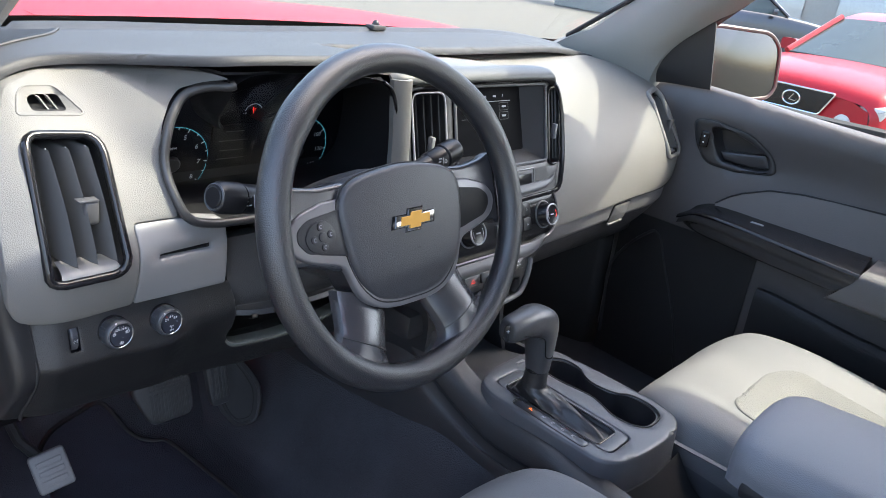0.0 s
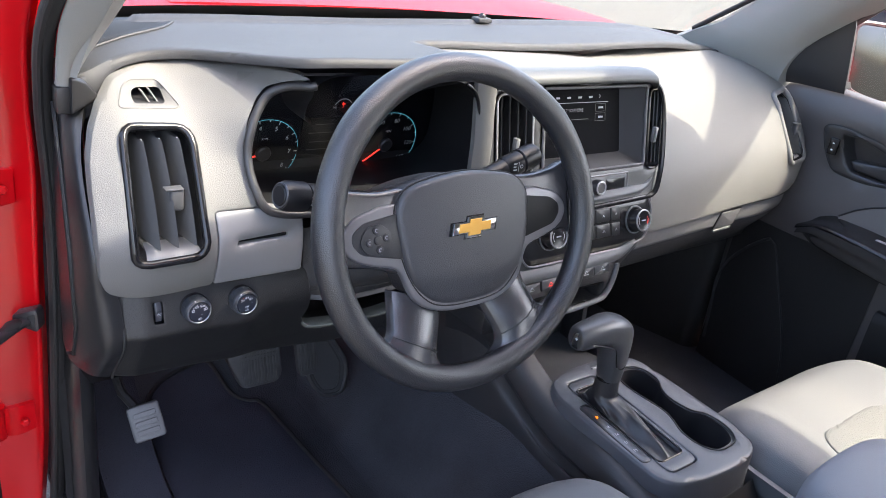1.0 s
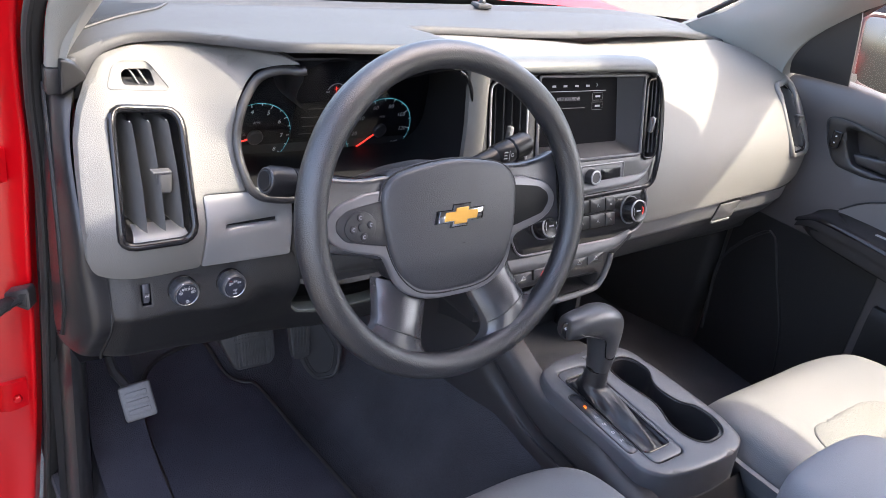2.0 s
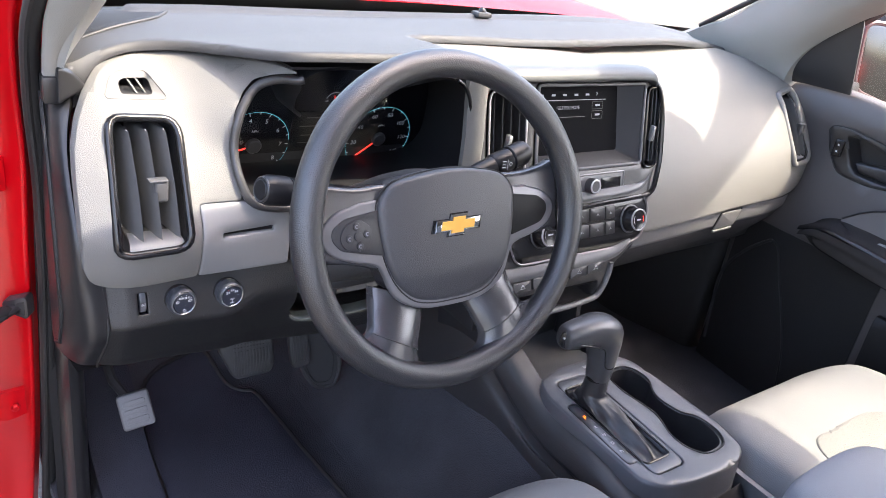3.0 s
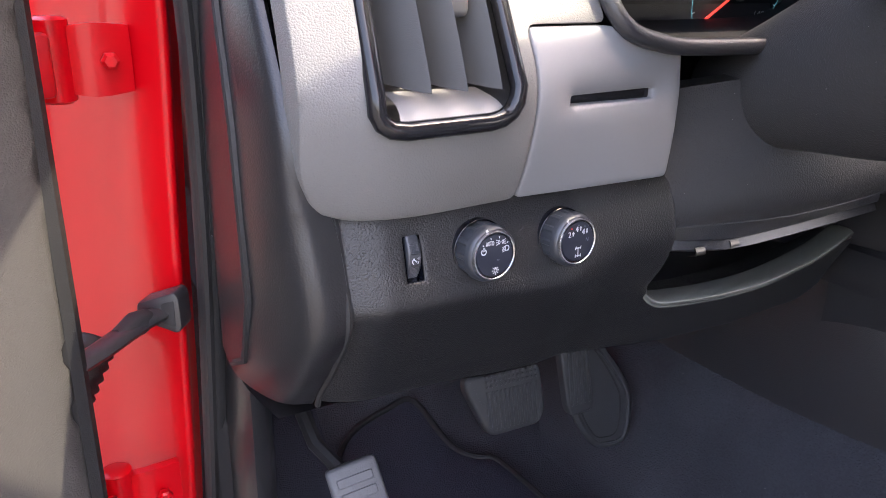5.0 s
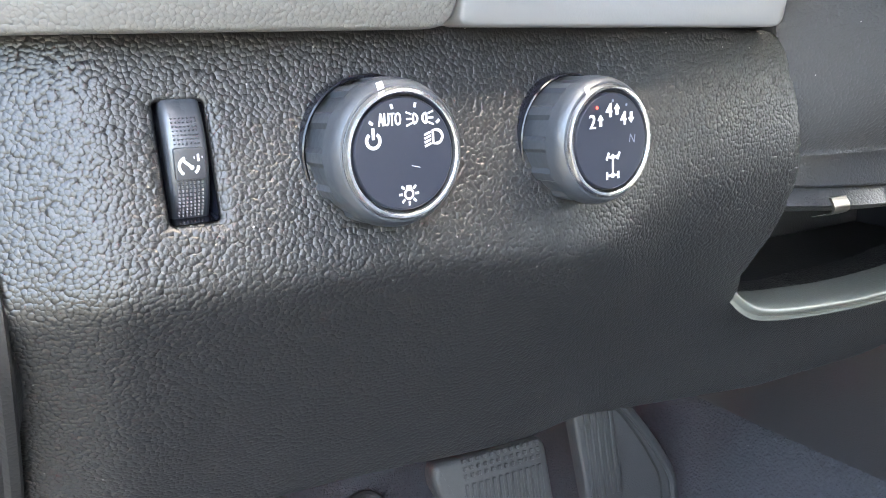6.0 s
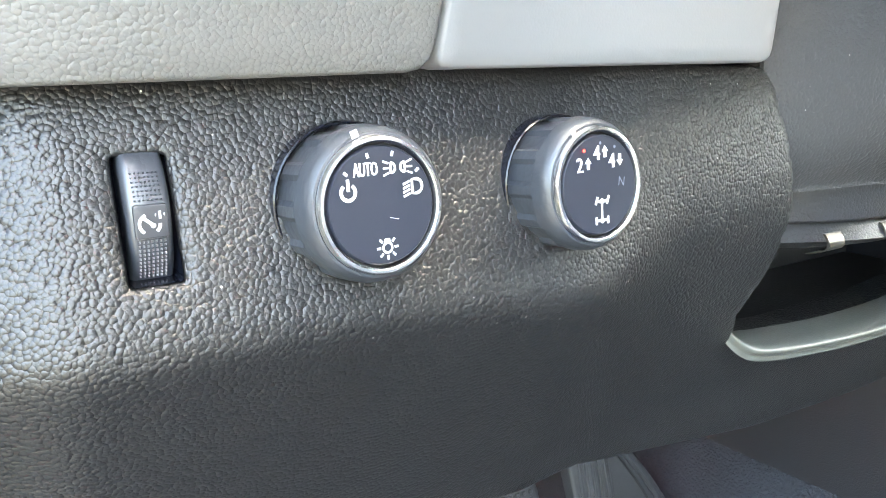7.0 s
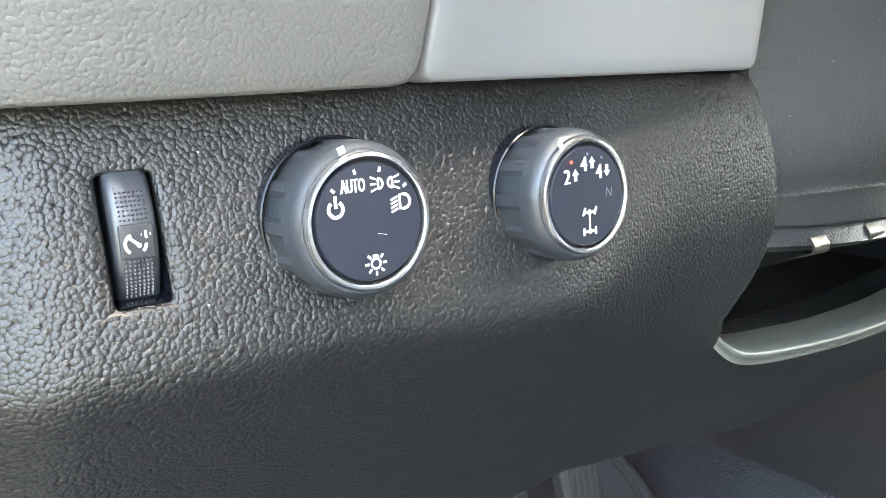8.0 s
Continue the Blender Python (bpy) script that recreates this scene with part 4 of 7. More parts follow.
for sx in (-0.669, -0.659):
    fy = gD(sx, 1.265)
    part("fin", net_surface([[(sx + 0.006, fy + 0.003, 1.2555), (sx + 0.0078, fy + 0.003, 1.2555)], [(sx - 0.002, fy + 0.010, 1.2695), (sx - 0.0002, fy + 0.010, 1.2695)]], 3, 2, 0.008), GREY, df)

# ===== switches on the panel =====
dm = thing("dimmer_wheel", (-0.6860, -0.048, 1.0330), "ribbed grey dimmer thumbwheel in a black slot", "switch")
knurl = []
DC = Vector((-0.6866, -0.0325, 1.0330))
rim_at = lambda a, r, x=0.0: Vector((DC.x + x, DC.y - r * math.cos(a), DC.z + r * math.sin(a)))
wheel_m = Matrix.Translation(DC) @ Matrix.Rotation(math.pi / 2, 4, "Y")
part("wheel", lathe([(0.0150, -0.0042), (0.0182, -0.0041), (0.0190, -0.0034), (0.0192, -0.0026), (0.0192, 0.0026), (0.0190, 0.0034), (0.0182, 0.0041), (0.0150, 0.0042)], wheel_m, 72), KNOBR, dm, "satin grey wheel", 0.9)
for k in range(25):
    a = radians(-35 + k * 2.7)
    if -9 < math.degrees(a) < 11:
        continue
    low = math.degrees(a) < 0
    for x in [(-0.0024 + q * 0.0008) for q in range(7)]:
        w, hgt = (0.00026, 0.00036) if low else (0.00024, 0.00022)
        c = [rim_at(a - hgt / 0.0192, 0.0191, x - w), rim_at(a - hgt / 0.0192, 0.0191, x + w), rim_at(a + hgt / 0.0192, 0.0191, x + w), rim_at(a + hgt / 0.0192, 0.0191, x - w)]
        knurl.append((c, rim_at(a, 0.0196, x), low))
for low in (True, False):
    bm = bmesh.new()
    for c, tip, which in knurl:
        if which == low:
            v = [bm.verts.new(p) for p in c]
            t = bm.verts.new(tip)
            for i in range(4):
                bm.faces.new((v[i], v[(i + 1) % 4], t))
    tagged(part("knurling", bm, SILVW if low else KNOBR, dm, "fine knurled dots", 0.1), kind="stuff")
part("pad", slab(rect(-0.0031, -0.0032, 0.0031, 0.0034, 0.0006), plane_frame(rim_at(0.02, 0.0187), (0, -1, 0.02)), 0.0014, 0.0003), DIMPAD, dm, "smooth grey symbol plate")
pm = plane_frame(rim_at(0.02, 0.0202), (0, -1, 0.02)) @ Matrix.Translation((-0.0004, -0.0003, 0))
part("symbol", merge(ribbon(arc(0, 0, 0.0019, 110, 235, 10), 0.0006, pm), ribbon(arc(0, 0, 0.0019, -50, 0, 8), 0.0006, pm), ribbon([(-0.0010, 0.0012), (0.0006, -0.0002)], 0.0006, pm), patch(arc(0.0006, -0.0003, 0.0005, 0, 315, 7), pm), ribbon([(0.0020, 0.0009), (0.0020, 0.0024)], 0.0005, pm), ribbon([(0.0011, 0.0017), (0.0013, 0.0017)], 0.0005, pm), ribbon([(0.0027, 0.0017), (0.0029, 0.0017)], 0.0005, pm)), WHITE, dm)
lining = [(-0.6868 + (p[0] + 0.6868) * 0.95, 1.03325 + (p[1] - 1.03325) * 0.98) for p in curve_pts(DIM, 3)]
part("slot_wall", net_surface([[(x, gL(x, z) + d, z) for x, z in lining] for d in (0.0006, 0.004, 0.03)], 1, 1, 0, closed_v=True), SOCKET, dm, "gloss black slot lining")
part("slot_back", box(-0.6936, -0.022, 1.017, -0.6784, -0.019, 1.048, 0), SOCKET, dm)


def rotary_switch(x, z, label, k=1.0):
    y = gL(x, z)
    nrm = Vector((0.05, -1, 0.07)).normalized()
    m = plane_frame((x, y, z), nrm)
    sw = thing("rotary_switch", (x, y, z), label, "switch", group="rotary switches below the fascia")
    part("socket", lathe([(0.0170 * k, -0.004), (0.0169 * k, 0.0004), (0.0166 * k, 0.0007), (0.0161 * k, 0.0003), (0.0158 * k, -0.004)], m, 48, False), SOCKET, sw, "gloss black socket ring")
    body = bmesh.new()
    rings, n = [], 96
    for r, h, g in ((0.0160, -0.004, 1), (0.0160, 0.0088, 1), (0.0159, 0.0090, 0), (0.0157, 0.0112, 0), (0.0151, 0.0131, 0), (0.0143, 0.0141, 0), (0.0138, 0.0142, 0), (0.0136, 0.0125, 0)):
        ring = []
        for i in range(n):
            r_ = r - (0.0008 if g and i % 8 < 5 else 0.0)
            a = 2 * math.pi * (i + 2) / n
            ring.append(body.verts.new(m @ Vector((r_ * k * math.cos(a), r_ * k * math.sin(a), h))))
        rings.append(ring)
    for a, b in zip(rings, rings[1:]):
        for i in range(n):
            body.faces.new((a[i], a[(i + 1) % n], b[(i + 1) % n], b[i]))
    part("grip", body, KNOBR, sw, "worn grey notched rubber grip", 0.42)
    part("ring", lathe([(0.0137 * k, 0.0128), (0.0137 * k, 0.0148), (0.0133 * k, 0.0156), (0.0127 * k, 0.0157), (0.0123 * k, 0.0152), (0.0122 * k, 0.0130)], m, 64, False), KNOBM, sw, "bright chrome ring")
    part("gap", lathe([(0.0123 * k, 0.0131), (0.0112 * k, 0.0131)], m, 64, False), RUBBER, sw)
    part("face", lathe([(0.0117 * k, 0.0128), (0.0117 * k, 0.0149), (0.0114 * k, 0.0153), (0.0001, 0.0154)], m, 64, False), FACE, sw, "blue-black printed face")
    return sw, m @ Matrix.Translation((0, 0, 0.0154)) @ Matrix.Diagonal((k, k, 1, 1))


KX1, KZ1, KX2, KZ2 = -0.6447, 1.0328, -0.5850, 1.0314
s1, f1 = rotary_switch(KX1, KZ1, "headlamp rotary switch with grey notched grip and chrome ring", 1.05)
part("power_symbol", merge(ribbon(arc(-0.0074, 0.0032, 0.0015, 125, 415), 0.0007, f1), ribbon([(-0.0074, 0.0034), (-0.0074, 0.0057)], 0.0007, f1, h=0.0004)), WHITE, s1)
part("auto_lettering", merge(*[lettering("AUTO", 0.0038, at2(f1, -0.0034 + d, 0.0071), wide=0.50) for d in (-0.00012, 0.00012)]), WHITE, s1)
part("lamp_symbol", merge(ribbon(arc(0.0021, 0.0071, 0.0010, 90, -90) + [(0.0021, 0.0081)], 0.0005, f1), ribbon(arc(0.0053, 0.0071, 0.0010, 90, 270) + [(0.0053, 0.0081)], 0.0005, f1), *[ribbon([(0.0004, 0.0071 + 1.4 * d), (0.0017, 0.0071 + 0.9 * d)], 0.0004, f1) for d in (-0.001, 0, 0.001)], *[ribbon([(0.0057, 0.0071 + 0.9 * d), (0.0070, 0.0071 + 1.4 * d)], 0.0004, f1) for d in (-0.001, 0, 0.001)]), WHITE, s1)
part("beam_symbol", merge(ribbon(arc(0.0076, 0.0031, 0.0014, 90, -90) + [(0.0067, 0.0017), (0.0067, 0.0045)], 0.0006, f1, True), *[ribbon([(0.0046, 0.0012 + d), (0.0062, 0.0018 + d)], 0.00045, f1) for d in (0, 0.0008, 0.0016, 0.0024)]), WHITE, s1)
part("sun_symbol", merge(ribbon(arc(0.0002, -0.0083, 0.0010, 0, 360), 0.0005, f1), *[ribbon([(0.0002 + 0.0015 * math.cos(a), -0.0083 + 0.0015 * math.sin(a)), (0.0002 + 0.0024 * math.cos(a), -0.0083 + 0.0024 * math.sin(a))], 0.0005, f1) for a in (math.pi / 4 * q for q in (-3, -2, -1, 0, 1, 3, 4))], patch([(-0.0005, -0.0073), (0.0009, -0.0073), (0.0008, -0.0065), (-0.0004, -0.0065)], f1)), WHITE, s1)
for a in (38, 75, 106, 139):
    part("tick", ribbon([(0.0097 * math.cos(radians(a)), 0.0097 * math.sin(radians(a))), (0.0107 * math.cos(radians(a)), 0.0107 * math.sin(radians(a)))], 0.0006, f1), WHITE, s1)
part("scratch", ribbon([(0.0012, -0.0025), (0.0032, -0.0030)], 0.00012, f1), WHITE, s1)
part("index_mark", patch([(-0.0008, 0.0140), (0.0008, 0.0140), (0.0008, 0.0155), (-0.0008, 0.0155)], f1 @ Matrix.Rotation(radians(18), 4, "Z"), -0.0009), WHITE, s1)
s2, f2 = rotary_switch(KX2, KZ2, "drive mode rotary switch with grey notched grip and chrome ring", 1.05)
arrow = lambda x, y, s: patch([(x - 0.0005, y - 0.0013 * s), (x + 0.0005, y - 0.0013 * s), (x + 0.0005, y + 0.0001 * s), (x + 0.0011, y + 0.0001 * s), (x, y + 0.0015 * s), (x - 0.0011, y + 0.0001 * s), (x - 0.0005, y + 0.0001 * s)], f2)
for ch, x, y, s in (("2", -0.0066, 0.0048, 1), ("4", -0.0012, 0.0073, 1), ("4", 0.0036, 0.0052, -1)):
    part("numeral", merge(*[lettering(ch, 0.0048, at2(f2, x + d, y), wide=0.85) for d in (-0.0002, 0.0002)]), WHITE, s2)
    part("arrow", arrow(x + 0.0026, y + 0.0003, s), WHITE, s2)
part("letter", lettering("N", 0.0030, at2(f2, 0.0066, 0.0002), turn=-8), DIMP, s2)
part("axle_symbol", merge(ribbon([(0, -0.0040), (0, -0.0083)], 0.0006, f2), ribbon([(-0.0020, -0.0036), (0, -0.0040), (0.0020, -0.0036)], 0.0006, f2), ribbon([(-0.0019, -0.0083), (0.0019, -0.0083)], 0.0006, f2), *[ribbon([(x, y - 0.0009), (x + t, y + 0.0009)], 0.0007, f2) for x, y, t in ((-0.0021, -0.0036, 0.0008), (0.0015, -0.0036, 0.0008), (-0.0019, -0.0083, 0), (0.0019, -0.0083, 0))], *[patch(arc(0, y, 0.0007, 0, 315, 7), f2) for y in (-0.0038, -0.0083)]), WHITE, s2)
for a in (62, 90, 122):
    part("tick", patch(arc(0.0097 * math.cos(radians(a)), 0.0097 * math.sin(radians(a)), 0.0004, 0, 315, 7), f2), REDP if a > 100 else DIMP, s2)
part("index_mark", patch([(-0.0007, 0.0138), (0.0007, 0.0138), (0.0007, 0.0153), (-0.0007, 0.0153)], f2 @ Matrix.Rotation(radians(30), 4, "Z"), -0.0009), WHITE, s2)

# ===== instrument cluster =====
ic = thing("instrument_cluster", (-0.42, 0.02, 1.2), "dark instrument cluster with round gauges under a hood", "gauge cluster")
op = curve_pts([(-0.505, 1.300), (-0.522, 1.2955), (-0.543, 1.284), (-0.557, 1.270), (-0.570, 1.250), (-0.577, 1.223), (-0.577, 1.188), (-0.566, 1.158), (-0.540, 1.147), (-0.50, 1.143), (-0.40, 1.143), (-0.290, 1.147), (-0.256, 1.172), (-0.257, 1.225), (-0.270, 1.278), (-0.296, 1.303), (-0.35, 1.312), (-0.42, 1.315), (-0.48, 1.312)], 4)
cl_y = lambda x, z: gD(x, z) - 0.004 if x < -0.512 else hermite([-0.512, -0.46, -0.3, -0.25], [gD(-0.512, z) - 0.004, -0.066, -0.075, -0.07], x)
rim_l = op[0:52]
part("bezel", tube([(p[0], cl_y(p[0], p[1]), p[1]) for p in rim_l], 0.0054, 12), BLACK_F, ic, "dark padded rim", 1.2)
part("side_rim", tube([(p[0], cl_y(p[0], p[1]), p[1]) for p in op[48:61]], 0.0025, 8), BLACK_G, ic, "thin dark rim", 1.2)
bm = bmesh.new()
a = [bm.verts.new((p[0], cl_y(p[0], p[1]), p[1])) for p in op]
b = [bm.verts.new((-0.395 + (p[0] + 0.395) * 1.08 + 0.01, 0.075 - 0.25 * (p[1] - 1.2), 1.2 + (p[1] - 1.2) * 0.95)) for p in op]
for i in range(len(a)):
    j = (i + 1) % len(a)
    bm.faces.new((a[i], a[j], b[j], b[i]))
part("shroud", bm, HOODB, ic, "matt black inner shroud")
bm = bmesh.new()
bm.faces.new([bm.verts.new(v.copy()) for v in [Vector((-0.385 + (p[0] + 0.395) * 1.08, 0.074 - 0.25 * (p[1] - 1.2), 1.2 + (p[1] - 1.2) * 0.95)) for p in op]])
part("dial_plate", bm, SCREEN, ic)
CN = Vector((0, -1, -0.25)).normalized()
dial = lambda x, z: plane_frame((x, 0.0715 - 0.25 * (z - 1.2), z), CN)


def gauge(x, z, r, marks, a0, a1, needle, tag):
    m = dial(x, z)
    part("scale_arc", ribbon(arc(0, 0, r, a0, a1, 40), 0.0005, m), TEAL, ic)
    n = (len(marks) - 1) * 2
    part("tick_ring", merge(*[ribbon([(r * q * math.cos(a), r * q * math.sin(a)) for q in (0.90 if i % 2 == 0 else 0.94, 1.0)], 0.0011, m) for i, a in enumerate(radians(a0 + (a1 - a0) * k / n) for k in range(n + 1))]), WHITE, ic)
    for i, t in enumerate(marks):
        a = radians(a0 + (a1 - a0) * i / (len(marks) - 1))
        part("numeral", lettering(t, 0.0095, at2(m, r * 0.76 * math.cos(a), r * 0.76 * math.sin(a))), WHITE, ic)
    a = radians(needle)
    part("needle", ribbon([(0, 0), (r * 0.82 * math.cos(a), r * 0.82 * math.sin(a))], 0.0026, m, h=0.002), REDP, ic, "red gauge needle")
    part("hub", lathe([(0.011, 0), (0.011, 0.004), (0.009, 0.006), (0.0001, 0.0062)], m, 24, False), BLACK_F, ic)
    part("unit_lettering", lettering(tag, 0.005, at2(m, 0, r * 0.42)), WHITE, ic)


gauge(-0.505, 1.173, 0.0515, list("012345678"), 241, -35, 196, "RPM")
gauge(-0.308, 1.172, 0.0540, ["0", "20", "40", "60", "80", "100", "120", "140"], 223, -36, 219, "MPH")
m = dial(-0.396, 1.236)
part("small_scale", ribbon(arc(0, 0, 0.014, 160, 20, 16), 0.0009, m), WHITE, ic)
part("small_needle", ribbon([(0, 0), (-0.002, 0.010)], 0.0008, m, h=0.001), REDP, ic)
part("small_numeral", lettering("210", 0.0038, at2(m, 0.0, 0.006)), REDP, ic)
part("small_numeral", lettering("160", 0.004, at2(m, -0.013, 0.001)), WHITE, ic)
part("info_display", slab(rect(-0.034, -0.030, 0.034, 0.028, 0.003), dial(-0.42, 1.195), 0.002, 0.0005), SCREEN, ic)
for z, w in ((1.213, 0.02), (1.20, 0.032), (1.186, 0.026), (1.174, 0.03)):
    part("display_line", ribbon([(-w * 0.7, 0), (w * 0.7, 0)], 0.0012, dial(-0.42, z), h=0.0022), STEEL, ic)
for pts in ([(-0.514, -0.050, 1.302), (-0.502, -0.038, 1.285), (-0.494, -0.012, 1.262), (-0.482, 0.012, 1.240), (-0.460, 0.035, 1.224)], [(-0.298, -0.068, 1.303), (-0.318, -0.048, 1.294), (-0.345, -0.014, 1.274), (-0.372, 0.016, 1.250), (-0.40, 0.038, 1.230)]):
    edge_line = curve_pts(pts, 4, False)
    part("eyebrow", net_surface([[tuple(p + np.array((0, 0, 0.006))) for p in edge_line], [tuple(p) for p in edge_line], [(p[0], 0.068, p[2] + 0.002) for p in edge_line]], 2, 1), HOODB, ic, "black brow between the gauges")
part("hood_underside", net_surface([[(x, -0.052, 1.311), (x, 0.0, 1.306), (x, 0.072, 1.282)] for x in (-0.520, -0.46, -0.40, -0.34, -0.285)], 4, 3, 0.003, (0, 0, 1)), HOODB, ic)
lens = net_surface([[(x, 0.022 - 0.14 * (z - 1.2) + 0.006 * ((x + 0.42) / 0.15) ** 2, z) for z in (1.148, 1.2, 1.26, 1.30)] for x in (-0.572, -0.5, -0.42, -0.34, -0.278)], 3, 3)
part("lens", lens, GLASS_L, ic, "clear curved cover lens").visible_shadow = False

part("side_trim", net_surface([[(-0.268 + d, -0.071, z), (-0.255 + d, -0.080, z), (-0.243 + d, -0.080, z), (-0.236, -0.066, z)] for z, d in ((1.305, -0.006), (1.27, -0.002), (1.22, 0.004), (1.17, 0.006), (1.13, 0.006))], 4, 4, 0.008), GREY, dash, "grey upright trim beside the gauges")

# ===== steering wheel =====
T = 0.336
WC = Vector((-0.408, -0.247, 1.192))
WM = plane_frame(WC, (0, -math.cos(T), math.sin(T)))
sw = thing("steering_wheel", tuple(WC), "black four-spoke steering wheel with a gold and chrome emblem", "steering wheel")
RIM, RT = 0.1805, 0.0152
rim_pts = [WM @ Vector((RIM * math.cos(a), RIM * 0.962 * math.sin(a), 0.004 * math.cos(2 * a))) for a in (2 * math.pi * i / 96 for i in range(96))]
rim_r = [RT * (1 + 0.07 * (math.exp(-((a - 0.72) / 0.16) ** 2) + math.exp(-((a - 2.42) / 0.16) ** 2))) for a in (2 * math.pi * i / 96 for i in range(96))]
part("rim", tube(rim_pts, rim_r, 20, True, 1.08), WHEEL, sw, "black grained rim", 2.0)
BACKW = tuple(WM.to_3x3() @ Vector((0, 0, -1)))
half = [(0.055, 0.0545), (0.080, 0.046), (0.0925, 0.030), (0.0935, 0.010), (0.0895, -0.018), (0.0825, -0.042), (0.071, -0.063), (0.052, -0.080), (0.028, -0.0865)]
hub = curve_pts([(0, 0.0605)] + half + [(0, -0.0875)] + [(-x, y) for x, y in half[::-1]], 4)
dome = lambda u, v: WM @ Vector((u, v, -0.003 + 0.012 * max(0.0, 1 - (u / 0.1) ** 2) ** 0.8 - 0.003 * (v / 0.06) ** 2 - 0.006 * ease(-v, 0.048, 0.088)))
part("airbag_cover", sheet(hub, dome, 0.006, thick=0.02, back=BACKW, edge=0.006), BAG, sw, "black soft airbag cover", 1.0)
shell = curve_pts([(-0.075, 0.046), (0, 0.053), (0.075, 0.046), (0.086, 0.03), (0.086, -0.01), (0.076, -0.045), (0.058, -0.074), (0, -0.082), (-0.058, -0.074), (-0.076, -0.045), (-0.086, -0.01), (-0.086, 0.03)], 4)
part("hub_shell", slab(shell, WM, -0.020, 0.006, 3, -0.060), BLACK_F, sw)
wing = [(0.090, 0.0335), (0.122, 0.0295), (0.143, 0.0235), (0.1565, 0.0115), (0.160, 0.000), (0.155, -0.0125), (0.143, -0.0215), (0.124, -0.0285), (0.099, -0.0350), (0.0890, -0.0445), (0.0795, -0.0670), (0.0660, -0.0815), (0.0450, -0.0910), (0.0200, -0.0945)]
part("hub_trim", slab(curve_pts([(-x, y) for x, y in wing[::-1]] + wing, 3), WM, -0.0055, 0.0030, 4, -0.014), SILVW, sw, "one-piece satin silver trim round the hub and spokes", 0.9)
part("cover_gap", tube([WM @ Vector((p[0] * 1.012, p[1] * 1.012, -0.0058)) for p in hub], 0.0010, 6, True), RUBBER, sw)
for sx in (-1, 1):
    arm = [(sx * 0.070, 0.050), (sx * 0.112, 0.047), (sx * 0.150, 0.053), (sx * 0.172, 0.062), (sx * 0.176, 0.0), (sx * 0.172, -0.034), (sx * 0.16, -0.026), (sx * 0.12, -0.032), (sx * 0.085, -0.045)]
    part("side_spoke", slab(soft_poly(arm, 0.014), WM, -0.009, 0.006, 4, -0.024), SPOKE, sw, "smooth black side spoke", 0.9)
    ins = soft_poly([(sx * 0.086, 0.0245), (sx * 0.134, 0.0180), (sx * 0.1475, 0.0085), (sx * 0.1485, -0.0025), (sx * 0.138, -0.0150), (sx * 0.086, -0.0265)], 0.006)
    part("spoke_pad", slab(ins, WM, -0.0042 if sx < 0 else -0.0049, 0.0012 if sx < 0 else 0.0004, 2, -0.012), BLACK_F if sx < 0 else INSERT, sw)
    fan = []
    for xi, yi, xo, yo, z, crown in ((0.028, -0.084, 0.093, -0.062, -0.024, 0.008), (0.034, -0.101, 0.096, -0.081, -0.020, 0.010), (0.042, -0.121, 0.100, -0.096, -0.014, 0.011), (0.048, -0.138, 0.105, -0.108, -0.010, 0.012), (0.045, -0.152, 0.118, -0.115, -0.008, 0.012), (0.026, -0.164, 0.136, -0.112, -0.008, 0.011), (0.006, -0.172, 0.153, -0.098, -0.010, 0.010)):
        fan.append([tuple(WM @ Vector((sx * (xi + (xo - xi) * q), yi + (yo - yi) * q - 0.010 * math.sin(math.pi * q) * (1 if yi < -0.15 else 0), z + crown * (1 - abs(2 * q - 1) ** 2.4)))) for q in (0, 0.08, 0.25, 0.5, 0.75, 0.92, 1)])
    part("lower_spoke", net_surface(fan, 4, 3, 0.014, BACKW), SPOKE, sw, "satin black lower spoke", 1.0)
    part("spoke_seam", tube([Vector(p) + Vector(BACKW) * -0.0002 for p in curve_pts(fan[3], 3, False)], 0.0007, 5), RUBBER, sw)
pad_m = at2(WM, -0.119, -0.001) @ Matrix.Translation((0, 0, -0.0042))
lobe = curve_pts([(-0.020, 0.002), (-0.012, 0.013), (0.002, 0.0165), (0.013, 0.010), (0.017, 0.002), (0.014, -0.010), (0.002, -0.016), (-0.010, -0.0145), (-0.018, -0.008)], 4)
cd = part("cruise_pad", slab(lobe, pad_m, 0.0018, 0.0008), BLACK_F, sw, "round cruise control pad")
for k in range(4):
    a = math.pi / 2 * k + 0.15
    part("button", slab(arc(0.0105 * math.cos(a), 0.0105 * math.sin(a), 0.0042, 0, 350, 14), pad_m, 0.0030, 0.0008), BLACK_F, cd)
    part("mark", ribbon(arc(0.0105 * math.cos(a), 0.0105 * math.sin(a), 0.0017, 40, 300, 8), 0.0008, pad_m, h=0.0032), SCREENT, cd)
part("button", slab(arc(0, 0, 0.0050, 0, 350, 18), pad_m, 0.0032, 0.0008), BLACK_F, cd)
EM = WM @ Matrix.Translation((0.0, -0.001, 0.0075)) @ Matrix.Diagonal((1.10, 0.86, 1, 1))
bow = lambda k: [(x * k, y * k) for x, y in ((-0.0285, -0.0075), (-0.011, -0.0075), (-0.0125, -0.0135), (0.0075, -0.0135), (0.009, -0.0075), (0.0255, -0.0075), (0.0285, 0.0075), (0.011, 0.0075), (0.0125, 0.0135), (-0.0075, 0.0135), (-0.009, 0.0075), (-0.0255, 0.0075))]
eb = part("emblem", slab(bow(1.0), EM, 0.004, 0.0012, 2), CHROME, sw, "gold cross-bar emblem with chrome edge")
